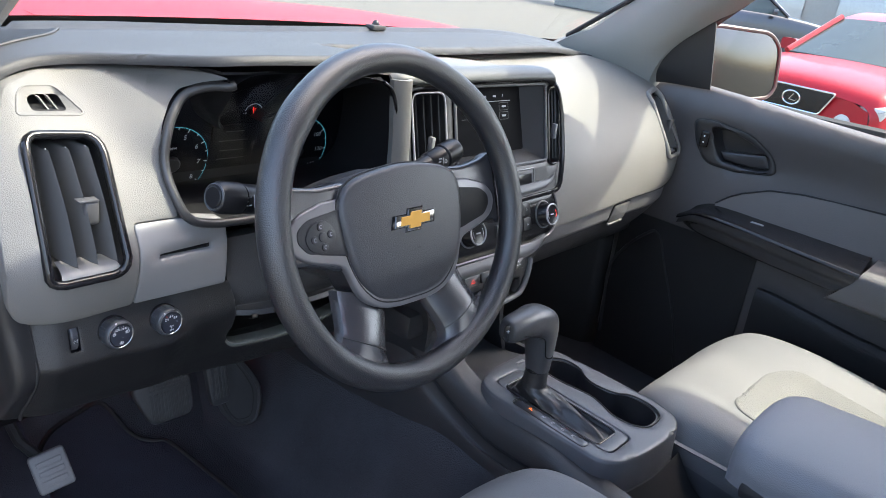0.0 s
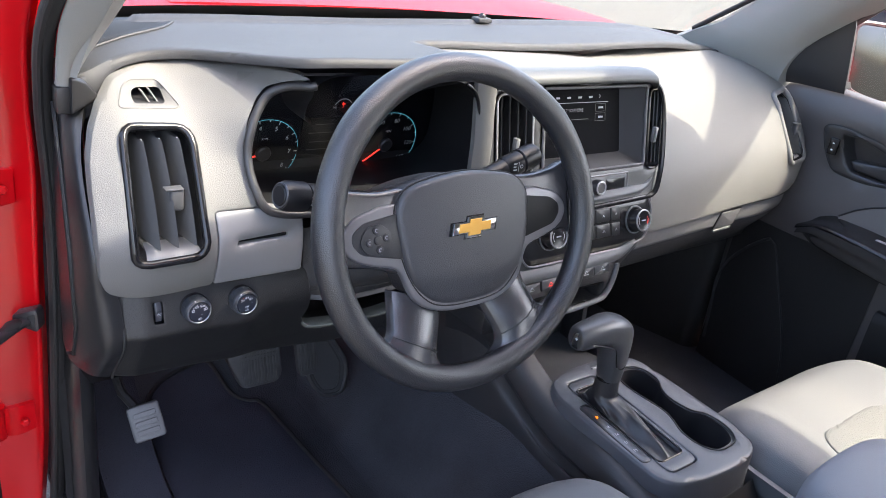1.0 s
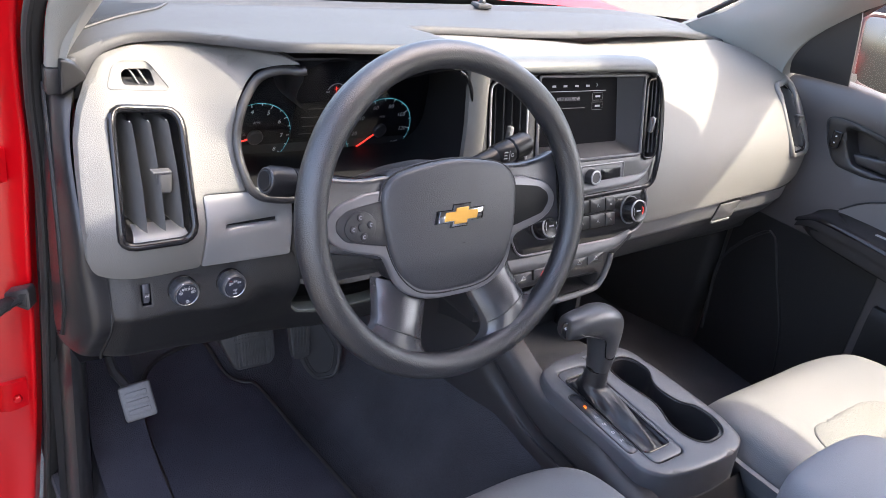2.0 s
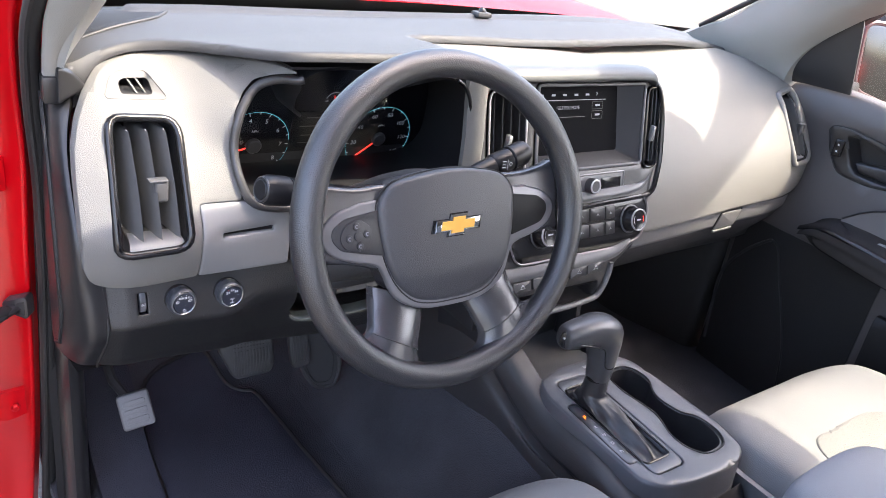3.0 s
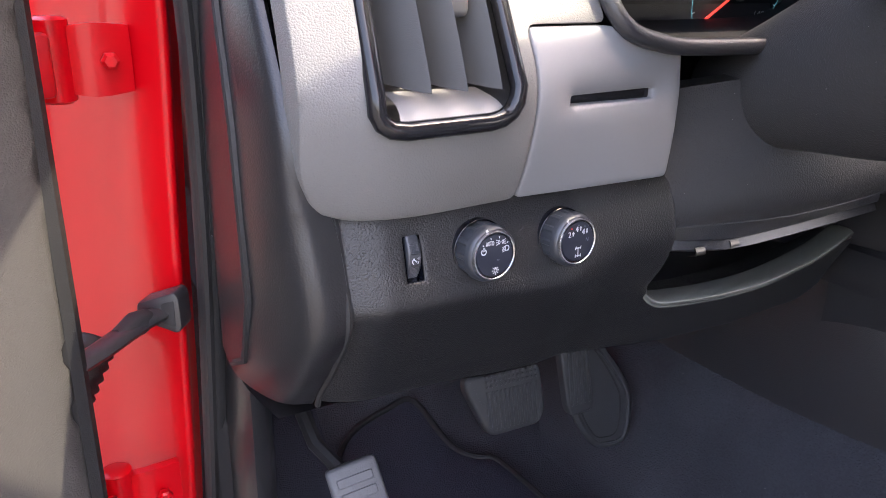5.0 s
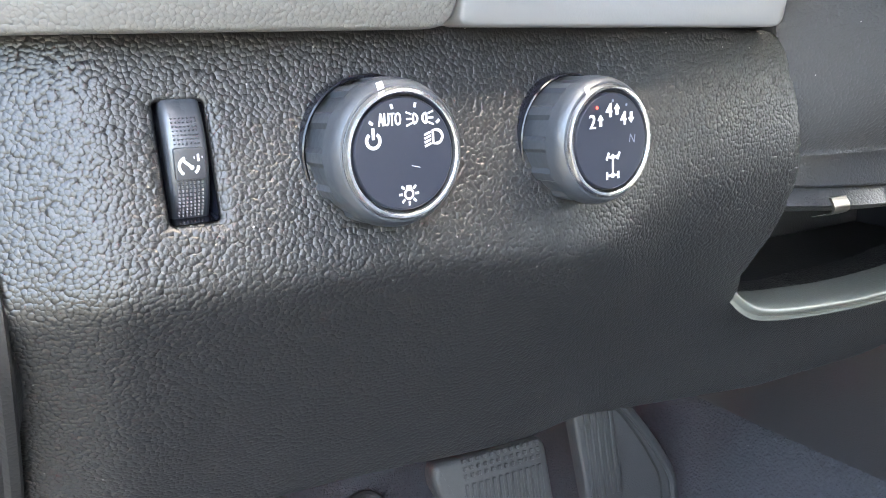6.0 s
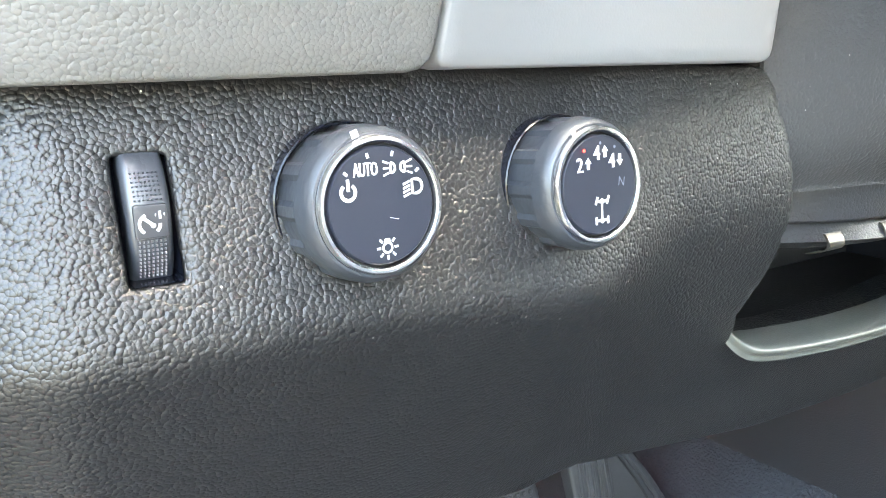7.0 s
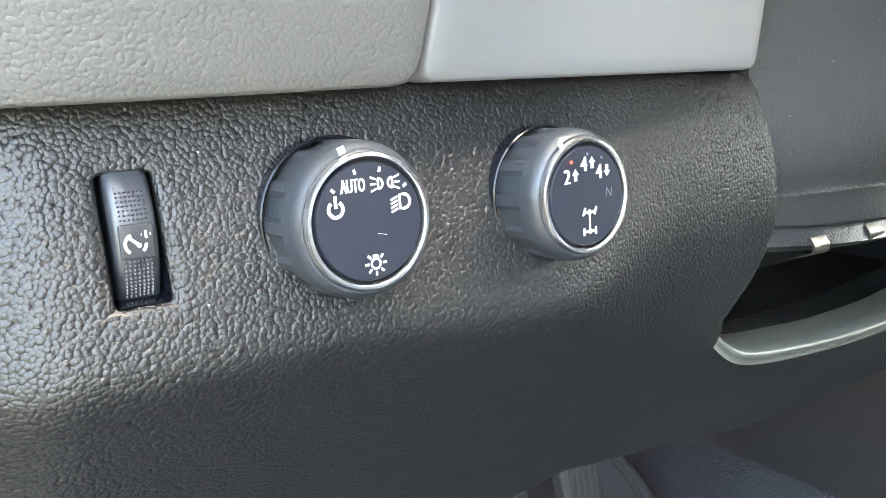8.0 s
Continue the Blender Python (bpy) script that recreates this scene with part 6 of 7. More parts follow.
part("side_right", net_surface([[(0.080, y, z), (0.092, y, z - 0.02), (0.095, y, z - 0.1), (0.11, y, z - 0.27)] for y, z in ((0.1, 0.80), (-0.10, 0.83), (-0.3, 0.825), (-0.45, 0.80), (-1.1, 0.8))], 4, 4, 0.01, (-1, 0, 0)), CONS, co)
part("front_tray", net_surface([[(-0.13, 0.0, 0.82), (-0.03, 0.0, 0.815), (0.06, 0.0, 0.82)], [(-0.13, -0.09, 0.812), (-0.03, -0.09, 0.80), (0.06, -0.09, 0.812)], [(-0.13, -0.18, 0.835), (-0.03, -0.17, 0.825), (0.06, -0.19, 0.835)]], 4, 4, 0.01, (0, 0, -1)), CONS, co)
part("rear_bin", net_surface([[(-0.13, -0.44, 0.79), (-0.03, -0.455, 0.79), (0.07, -0.45, 0.79)], [(-0.128, -0.5, 0.735), (-0.03, -0.51, 0.725), (0.07, -0.5, 0.735)], [(-0.130, -0.56, 0.76), (-0.03, -0.57, 0.75), (0.075, -0.56, 0.76)], [(-0.148, -0.62, 0.86), (-0.03, -0.63, 0.86), (0.088, -0.62, 0.86)]], 4, 4, 0.01, (0, 0, -1)), BLACK_E, co)
part("console_rear", box(-0.145, -1.15, 0.56, 0.12, -0.60, 0.885, 0.015), CONS, co)
part("rear_shoulder", net_surface([[(-0.155, -0.46, 0.80), (-0.14, -0.455, 0.802)], [(-0.158, -0.53, 0.83), (-0.138, -0.53, 0.835)], [(-0.16, -0.60, 0.872), (-0.13, -0.59, 0.878)], [(-0.16, -0.75, 0.885), (-0.12, -0.75, 0.89)]], 4, 3, 0.02, (0, 0, -1)), CONS, co)

gs = thing("gear_shifter", (-0.078, -0.29, 0.86), "black T-handle gear shifter with a leather boot", "gear lever")
boot = []
tent = lambda q: abs(((q / math.pi) % 1.0) * 2 - 1) * 2 - 1
for u in (0, 0.05, 0.11, 0.18, 0.26, 0.34, 0.42, 0.49, 0.55, 0.62, 0.70, 0.78, 0.86, 0.93, 1.0):
    ring = []
    for i in range(96):
        a = 2 * math.pi * i / 96
        ca, sa = math.cos(a), math.sin(a)
        k = (abs(ca) ** 6 + abs(sa) ** 6) ** (-1 / 6)
        bx, by = -0.0785 + 0.0275 * ca * k, -0.307 + 0.086 * sa * k
        q = min(1.0, u / 0.52)
        back = max(0.0, -sa) ** 3
        e = q ** (0.75 + 0.25 * back)
        r = 1.16 - 0.16 * max(0.0, (u - 0.52) / 0.48) ** 0.6
        r *= 1 + 0.035 * max(0.0, q - 0.6) * (1 - u) * 2.5 * tent(19 * u + 1.7 * a)
        tx, ty = -0.082 + 0.0172 * ca * r, -0.257 + 0.0178 * sa * r
        x, y = bx + (tx - bx) * e, by + (ty - by) * e
        crease = 0.0042 * math.sin(math.pi * q) * (tent(2.5 * a + 2.4 * q) + 0.5 * tent(4.5 * a - 5 * q + 1.0))
        z = cz(y) - 0.008 + 0.024 * q ** (1.7 - 0.8 * back) + 0.030 * max(0.0, (u - 0.52) / 0.48) + crease + 0.006 * back * math.sin(math.pi * q) * (1 - min(1.0, abs(ca) * 3))
        ring.append((x + 0.4 * crease * ca, y, z))
    boot.append(ring)
part("boot", net_surface(boot, 2, 1, 0, closed_v=True), mat("black_boot_leather", (0.022, 0.022, 0.025), 0.36, grain=0.25, size=0.0014, spec=0.8), gs, "creased black leather boot", 0.8)
part("collar", lathe([(0.0172, 0), (0.0180, 0.002), (0.0180, 0.004), (0.0172, 0.006)], pose(-0.082, -0.257, 0.895, -4, 0, 0), 28), BLACK_G, gs)
grip = []
for x, z, ang, a_, b_, y in ((-0.1745, 0.984, 0, 0.0020, 0.0020, -0.250), (-0.1735, 0.984, 0, 0.0135, 0.0125, -0.250), (-0.168, 0.9845, 0, 0.0178, 0.0170, -0.249), (-0.155, 0.9855, 0, 0.0195, 0.0195, -0.249), (-0.135, 0.9865, -2, 0.0203, 0.0212, -0.249), (-0.115, 0.986, -8, 0.0215, 0.0236, -0.248), (-0.0985, 0.982, -30, 0.0240, 0.0255, -0.248), (-0.086, 0.974, -50, 0.0272, 0.0262, -0.248), (-0.0815, 0.962, -64, 0.0258, 0.0255, -0.249), (-0.081, 0.948, -78, 0.0226, 0.0240, -0.251), (-0.081, 0.925, -90, 0.0192, 0.0212, -0.254), (-0.082, 0.899, -90, 0.0170, 0.0178, -0.257)):
    t_ = radians(ang)
    ux, uz = -math.sin(t_), math.cos(t_)
    grip.append([(x + ux * a_ * math.copysign(abs(math.sin(q)) ** 0.8, math.sin(q)), y + b_ * math.copysign(abs(math.cos(q)) ** 0.8, math.cos(q)), z + uz * a_ * math.copysign(abs(math.sin(q)) ** 0.8, math.sin(q))) for q in (2 * math.pi * (i + 0.5) / 28 for i in range(28))])
part("handle", net_surface(grip, 5, 1, 0, closed_v=True), HANDLE, gs, "rounded charcoal shifter handle", 1.5)
part("skirt_seam", tube(curve_pts([(-0.155, -0.2685, 0.980), (-0.128, -0.2715, 0.972), (-0.106, -0.2735, 0.962), (-0.100, -0.2745, 0.945), (-0.095, -0.2755, 0.930), (-0.078, -0.2755, 0.924), (-0.066, -0.268, 0.936), (-0.060, -0.258, 0.955)], 5, False), 0.0009, 5), BLACK_G, gs)
bp = part("thumb_button", slab(rect(-0.010, -0.0125, 0.010, 0.0125, 0.008), plane_frame((-0.1705, -0.255, 0.984), (-1, -0.75, 0.10)), 0.003, 0.0015), BLACK_G, gs)
bmx = plane_frame((-0.1705, -0.255, 0.984), (-1, -0.75, 0.10))
part("plus_mark", merge(ribbon([(-0.007, 0.003), (-0.002, 0.003)], 0.0011, bmx, h=0.0033), ribbon([(-0.0045, 0.0005), (-0.0045, 0.0055)], 0.0011, bmx, h=0.0034), ribbon([(0.002, -0.003), (0.007, -0.003)], 0.0011, bmx, h=0.0033)), WHITE, bp)

ar = thing("armrest", (0.0, -0.85, 0.9), "grey vinyl padded armrest on the console", "armrest")
prof = lambda s, dz=0.0: [(-0.118 * s + 0.012, 0.900 + dz), (-0.122 * s + 0.012, 0.925 + dz), (-0.108 * s + 0.012, 0.948 + dz), (-0.06 * s + 0.012, 0.957 + dz), (0.0 + 0.012, 0.959 + dz), (0.06 * s + 0.012, 0.957 + dz), (0.108 * s + 0.012, 0.948 + dz), (0.122 * s + 0.012, 0.925 + dz), (0.118 * s + 0.012, 0.900 + dz)]
part("cushion", net_surface([[(x, y, z) for x, z in prof(s, dz)] for y, s, dz in ((-0.556, 0.50, -0.03), (-0.562, 0.72, -0.012), (-0.58, 0.90, -0.003), (-0.62, 0.98, 0), (-0.8, 1.0, 0.004), (-1.15, 1.0, 0.0))], 5, 4, 0.01, (0, 0, -1)), ARMV, ar, "grey grained vinyl cushion", 1.4)
part("lid_base", box(-0.105, -1.15, 0.878, 0.13, -0.585, 0.905, 0.01), BLACK_F, ar)


def seat(x0, x1, y0, zt, label):
    s = thing("bucket_seat", ((x0 + x1) / 2, y0 - 0.3, 0.6), label, "car seat", group="front seats")
    xm, w = (x0 + x1) / 2, x1 - x0
    nx = (-0.5, -0.47, -0.40, -0.30, -0.18, 0, 0.18, 0.30, 0.40, 0.47, 0.5)
    bol = (-0.055, -0.008, 0.010, 0.008, -0.004, -0.006, -0.004, 0.014, 0.028, 0.0, -0.07)
    rows = []
    for y, dz, k, f in ((0.03, -0.13, 0.86, 0.1), (0.0, -0.075, 0.90, 0.25), (-0.035, -0.025, 0.95, 0.5), (-0.09, 0.0, 0.99, 0.85), (-0.2, 0.0, 1.0, 1.0), (-0.35, -0.02, 1.0, 1.1), (-0.5, -0.04, 1.0, 1.2)):
        rows.append([(xm + a * w * k, y0 + y - 0.03 * (1 - abs(a) * 1.0) * 0 - 0.045 * (2 * abs(a)) ** 4, zt + dz + b * f) for a, b in zip(nx, bol)])
    part("cushion", net_surface(rows, 5, 3, 0.02, (0, 0, -1)), CLOTH, s, "light grey vinyl cushion bolsters", 1.4)
    ins = soft_poly([(xm - 0.27 * w, y0 - 0.205), (xm - 0.18 * w, y0 - 0.168), (xm + 0.18 * w, y0 - 0.168), (xm + 0.27 * w, y0 - 0.205), (xm + 0.27 * w, y0 - 0.5), (xm - 0.27 * w, y0 - 0.5)], 0.05, 6)
    keys = ((-0.5, -0.04, 1.2), (-0.35, -0.02, 1.1), (-0.2, 0.0, 1.0), (-0.09, 0.0, 0.85))
    top = field([xm + a * w for a in (-0.30, -0.18, 0.0, 0.18, 0.30)], [y0 + y for y, dz, f in keys], [[zt + dz + b * f for y, dz, f in keys] for b in (bol[3], -0.004, -0.006, -0.004, 0.014)])
    part("insert", sheet(ins, lambda u, v: (u, v, top(u, v) + 0.0040), 0.02, thick=0.012, back=(0, 0, -1), edge=0.006, depth=0.004), MESHC, s, "perforated grey cloth seat insert")
    for sg in (-1, 1):
        part("stitch_seam", tube(curve_pts([(xm + sg * w * 0.30, y0 - 0.10, zt + (0.0085 if sg > 0 else 0.0055)), (xm + sg * w * 0.31, y0 - 0.16, zt + (0.0125 if sg > 0 else 0.0075)), (xm + sg * w * 0.31, y0 - 0.25, zt + (0.006 if sg > 0 else 0.001)), (xm + sg * w * 0.31, y0 - 0.35, zt - 0.012)], 5, False), 0.0010, 5), DOORA, s)
    part("seat_base", box(x0 + 0.04, y0 - 0.52, 0.55, x1 - 0.04, y0 - 0.06, zt - 0.1, 0.03), BLACK_F, s)
    back = [[(xm + a * w, y0 - 0.48 - 0.14 * u - 0.05 * (1 - abs(a) * 2) , zt - 0.05 + 0.62 * u) for a in (-0.5, -0.3, 0, 0.3, 0.5)] for u in (0, 0.3, 0.7, 1.0)]
    part("backrest", net_surface(back, 4, 4, 0.1, (0, -1, 0)), CLOTH, s)


seat(0.088, 0.550, -0.292, 0.828, "light grey vinyl passenger seat with perforated cloth insert")
seat(-0.655, -0.185, -0.285, 0.838, "light grey vinyl driver seat beside the console")

# ===== pedals =====
pd = thing("brake_pedal", (-0.443, 0.2, 0.73), "black ribbed rubber brake pedal", "pedal")
PM = plane_frame((-0.443, 0.207, 0.735), (-0.05, -1, 0.30))
part("pad", slab(soft_poly([(-0.024, -0.037), (0.040, -0.036), (0.050, -0.022), (0.048, 0.034), (-0.046, 0.034), (-0.048, 0.020)], 0.012, 6), PM, 0.014, 0.006, 4), PEDAL, pd, "worn grey-black rubber pad")
for k in range(12):
    x = -0.024 + k * 0.0056
    part("pad_rib", slab(rect(x, -0.030 if k > 0 else -0.026, x + 0.0034, 0.014, 0.0008, 2), PM, 0.0152, 0.0006, 1, 0.0125), PEDAL, pd)
for k in range(12):
    for j in range(3):
        x, y = -0.024 + k * 0.0056, 0.018 + j * 0.0055
        part("pad_stud", slab(rect(x, y, x + 0.0034, y + 0.0034, 0.0006, 2), PM, 0.0152, 0.0006, 1, 0.0125), PEDAL, pd)
part("arm", tube([PM @ Vector((0, 0.02, 0.0)), PM @ Vector((0, 0.06, -0.03)), PM @ Vector((0, 0.2, -0.06))], 0.009, 8), STEEL, pd)
pa = thing("accelerator_pedal", (-0.345, 0.2, 0.73), "slim black ribbed accelerator pedal", "pedal")
AM = plane_frame((-0.343, 0.207, 0.735), (0.0, -1, 0.25))
part("pad", slab(soft_poly([(-0.013, -0.042), (0.017, -0.042), (0.020, -0.030), (0.019, 0.045), (-0.022, 0.045), (-0.017, -0.030)], 0.005), AM, 0.012, 0.003, 3), PEDAL, pa)
for k in range(5):
    part("pad_rib", slab(rect(-0.013 + k * 0.0062, -0.030, -0.010 + k * 0.0062, 0.040, 0.0006, 2), AM, 0.0134, 0.0005, 1, 0.011), PEDAL, pa)
part("arm", tube([AM @ Vector((0, 0.03, 0)), AM @ Vector((0.005, 0.1, -0.03)), AM @ Vector((0.01, 0.22, -0.05))], 0.008, 8), STEEL, pa)
ps = thing("accelerator_stop", (-0.285, 0.22, 0.68), "grey moulded plate behind the accelerator pedal", "pedal plate")
QM = plane_frame((-0.288, 0.222, 0.690), (-0.15, -1, 0.20))
plate = curve_pts([(-0.040, -0.010), (-0.014, -0.058), (0.010, -0.068), (0.036, -0.060), (0.043, -0.010), (0.030, 0.022), (0.004, 0.060), (-0.020, 0.085), (-0.045, 0.080)], 5)
part("plate", slab(plate, QM, 0.012, 0.006, 4), PEDAL, ps, "", 0.9)
part("raised_rim", tube([QM @ Vector((p[0] * 0.93 - 0.001, p[1] * 0.95, 0.0115)) for p in plate], 0.0048, 8, True, 0.7), PEDAL, ps)
part("recess_line", tube([QM @ Vector((p[0] * 0.68 - 0.003, p[1] * 0.80, 0.0118)) for p in plate], 0.0012, 6, True), RUBBER, ps)
pk = thing("parking_brake_pedal", (-0.653, 0.12, 0.74), "worn grey rubber parking brake pedal", "pedal")
KP = plane_frame((-0.652, 0.118, 0.748), (-0.25, -0.85, 0.55)) @ Matrix.Rotation(radians(14), 4, "Z")
part("pad", slab(rect(-0.023, -0.027, 0.023, 0.027, 0.006), KP, 0.014, 0.004, 3), WORN, pk, "worn grey rubber pad")
for k in range(3):
    part("pad_rib", slab(rect(-0.016, -0.018 + k * 0.013, 0.016, -0.010 + k * 0.013, 0.001, 2), KP, 0.0155, 0.0006, 1, 0.0125), WORN, pk)
part("arm", tube([KP @ Vector((-0.005, 0.015, 0.0)), KP @ Vector((-0.022, 0.05, -0.02)), KP @ Vector((-0.03, 0.16, -0.06))], 0.0075, 8), STEEL, pk)

# ===== passenger door =====
dp = thing("passenger_door", (0.74, -0.5, 0.9), "dark grey passenger door with gloss black armrest", "car door", kind="structure")
gR = field([-1.1, -0.55, -0.30, -0.12, 0.0, 0.08], [0.55, 0.80, 0.90, 0.95, 1.0, 1.06, 1.14, 1.22, 1.26],
           [[.70, .70, .70, .70, .70, .705, .712, .70, .72], [.70, .69, .69, .70, .70, .705, .715, .70, .72], [.70, .70, .70, .705, .708, .714, .725, .705, .72],
            [.71, .715, .715, .715, .715, .725, .732, .715, .725], [.72, .72, .72, .72, .72, .725, .735, .725, .735], [.73, .73, .73, .73, .73, .735, .74, .735, .745]])
pdo = soft_poly([(0.06, 0.60), (0.075, 1.0), (0.075, 1.20), (0.06, 1.258), (0.0, 1.272), (-0.05, 1.274), (-0.16, 1.268), (-0.28, 1.258), (-0.46, 1.247), (-1.08, 1.26), (-1.08, 0.55), (0.0, 0.55)], 0.03, 5)
BZL = soft_poly([(-0.068, 1.199), (-0.113, 1.206), (-0.207, 1.195), (-0.262, 1.159), (-0.281, 1.121), (-0.188, 1.104), (-0.114, 1.106), (-0.083, 1.145)], 0.02, 5)
HND = soft_poly([(-0.114, 1.191), (-0.157, 1.192), (-0.206, 1.178), (-0.252, 1.156), (-0.263, 1.125), (-0.216, 1.117), (-0.151, 1.118), (-0.127, 1.150)], 0.012, 5)
part("door_panel", sheet(pdo, lambda u, v: (gR(u, v), u, v), 0.025, [HND], 0.02, (1, 0, 0), edge=0.012), DOORP, dp, "dark grey moulded door panel", 1.0)
part("handle_bezel", sheet(BZL, lambda u, v: (gR(u, v) - 0.004, u, v), 0.012, [HND], 0.01, (1, 0, 0), edge=0.004), BLACK_F, dp, "black handle bezel")
part("bezel_seam", tube([(gR(p[0], p[1]) - 0.0008, p[0], p[1]) for p in BZL], 0.0016, 6, True), RUBBER, dp)
hb = bmesh.new()
h0 = [hb.verts.new((gR(p[0], p[1]), p[0], p[1])) for p in HND]
h1 = [hb.verts.new((gR(p[0], p[1]) + 0.03, -0.19 + (p[0] + 0.19) * 0.85, 1.152 + (p[1] - 1.152) * 0.85)) for p in HND]
for i in range(len(h0)):
    hb.faces.new((h0[i], h0[(i + 1) % len(h0)], h1[(i + 1) % len(h0)], h1[i]))
hb.faces.new(h1)
part("handle_cup", hb, BLACK_F, dp)
part("door_pull", sheet(soft_poly([(-0.140, 1.139), (-0.209, 1.149), (-0.246, 1.157), (-0.262, 1.128), (-0.219, 1.120), (-0.154, 1.121)], 0.006), lambda u, v: (gR(u, v) + 0.004, u, v), 0.01, thick=0.02, back=(1, 0, 0), edge=0.006), BLACK_F, dp, "black inner door pull")
lk = part("lock_switch", slab(rect(-0.010, -0.018, 0.010, 0.018, 0.003), plane_frame((gR(-0.104, 1.16) - 0.006, -0.104, 1.159), (-1, 0, 0)), 0.006, 0.002), BLACK_G, dp, "black lock rocker")
part("mark", merge(*[ribbon([(-0.002, y), (0.002, y)], 0.003, plane_frame((gR(-0.104, 1.16) - 0.006, -0.104, 1.159), (-1, 0, 0)), h=0.0063) for y in (-0.007, 0.007)]), WHITE, lk)
part("pad_insert", net_surface([[(gR(y, z) - 0.008, y, z) for z in (z0, (z0 + z1) / 2, z1)] for y, z0, z1 in ((-0.172, 1.020, 1.026), (-0.20, 1.020, 1.050), (-0.225, 1.020, 1.065), (-0.28, 1.02, 1.088), (-0.352, 1.018, 1.100), (-0.51, 1.014, 1.108), (-1.05, 1.0, 1.12))], 5, 4, 0.012, (1, 0, 0)), DOORA, dp, "padded mid-grey door insert")
part("insert_piping", tube([(gR(y, z) - 0.008, y, z) for y, z in ((-0.172, 1.027), (-0.20, 1.051), (-0.225, 1.066), (-0.28, 1.089), (-0.352, 1.101), (-0.51, 1.109), (-1.05, 1.121))], 0.0022, 6), DARKDOOR, dp)
ledge = lambda y: (hermite([-1.0, -0.52, -0.30, -0.165, -0.09], [0.572, 0.580, 0.622, 0.652, 0.708], y), hermite([-1.0, -0.52, -0.30, -0.165, -0.09], [1.0, 1.009, 1.012, 1.008, 0.972], y))
part("armrest_top", net_surface([[(gR(y, 1.02) + 0.004, y + 0.01, ledge(y)[1] + 0.012), (ledge(y)[0] + 0.034, y + 0.005, ledge(y)[1] + 0.004), (ledge(y)[0] + 0.006, y, ledge(y)[1] + 0.001), (ledge(y)[0], y, ledge(y)[1] - 0.004)] for y in (-0.09, -0.165, -0.23, -0.30, -0.42, -0.525)], 5, 4, 0.004, (0.3, 0, -1)), BLACK_G, dp, "gloss black armrest top")
part("armrest_strip", net_surface([[(ledge(y)[0] + 0.001, y, ledge(y)[1] - 0.006), (ledge(y)[0] + 0.004, y + 0.005, ledge(y)[1] - 0.022), (ledge(y)[0] + 0.010, y + 0.015 * k, ledge(y)[1] * 0.4 + zb * 0.6), (ledge(y)[0] + 0.024, y + 0.055 * k, zb), (gR(y, 0.93) + 0.006, y + 0.055 * k, zb - 0.006)] for y, zb, k in ((-0.10, 0.957, 0), (-0.165, 0.957, 0.2), (-0.25, 0.956, 0.5), (-0.38, 0.955, 0.8), (-0.52, 0.954, 0.8))], 5, 4, 0.003, (1, 0, 0)), STRIP, dp, "dark gloss armrest face")
part("armrest_pad", net_surface([[(gR(y, 1.02) + 0.004, y, 1.020), (ledge(y)[0] + 0.03, y, 1.016), (ledge(y)[0] + 0.002, y + 0.003, 1.010), (ledge(y)[0] - 0.003, y + 0.008, 0.995), (ledge(y)[0] + 0.002, y + 0.035 * k, 0.962), (ledge(y)[0] + 0.016, y + 0.055 * k, 0.938), (gR(y, 0.93) + 0.006, y + 0.055 * k, 0.930)] for y, k in ((-0.528, 1), (-0.57, 0.8), (-0.66, 0.4), (-1.0, 0))], 4, 4, 0.006, (1, 0, 0)), DOORA, dp, "padded grey armrest end")
part("window_switch", box(0.672, -0.300, 1.010, 0.688, -0.270, 1.0195, 0.002), SILVER, dp, "small silver window switch")
part("pull_slot", box(0.655, -0.515, 1.009, 0.685, -0.405, 1.0172, 0.003), RUBBER, dp)
# Pocket and lower panel are darkened by colour for the shaded footwell.
part("lower_pocket", net_surface([[(gR(y, 0.85) - 0.004, y, z + 0.004), (gR(y, 0.85) - 0.03, y, z), (gR(y, 0.8) - 0.028, y, z - 0.1), (gR(y, 0.7) - 0.02, y, 0.60)] for y, z in ((-0.325, 0.872), (-0.36, 0.872), (-0.45, 0.862), (-0.6, 0.845), (-1.0, 0.82))], 4, 4, 0.01, (1, 0, 0)), DARKDOOR, dp, "map pocket darkened for the footwell shade")
part("lower_panel", net_surface([[(gR(y, z) - 0.003, y, z) for z in (0.46, 0.70, 0.80, 0.87, 0.945)] for y in (0.05, -0.06, -0.14, -0.22, -0.30)], 4, 3, 0.006, (1, 0, 0)), DARKDOOR, dp, "lower door panel darkened for the footwell shade")
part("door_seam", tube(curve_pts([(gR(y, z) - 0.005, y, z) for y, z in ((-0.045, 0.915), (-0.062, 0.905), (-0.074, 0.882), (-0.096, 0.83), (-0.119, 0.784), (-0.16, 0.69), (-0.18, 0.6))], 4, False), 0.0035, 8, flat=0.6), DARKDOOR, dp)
part("speaker_ring", tube(curve_pts([(gR(y, z) - 0.004, y, z) for y, z in ((0.04, 0.60), (0.05, 0.699), (0.056, 0.76), (0.045, 0.811), (0.008, 0.866), (-0.03, 0.905), (-0.045, 0.915))], 5, False), 0.0042, 8, flat=0.7), BLACK_F, dp, "raised rim round the door speaker")
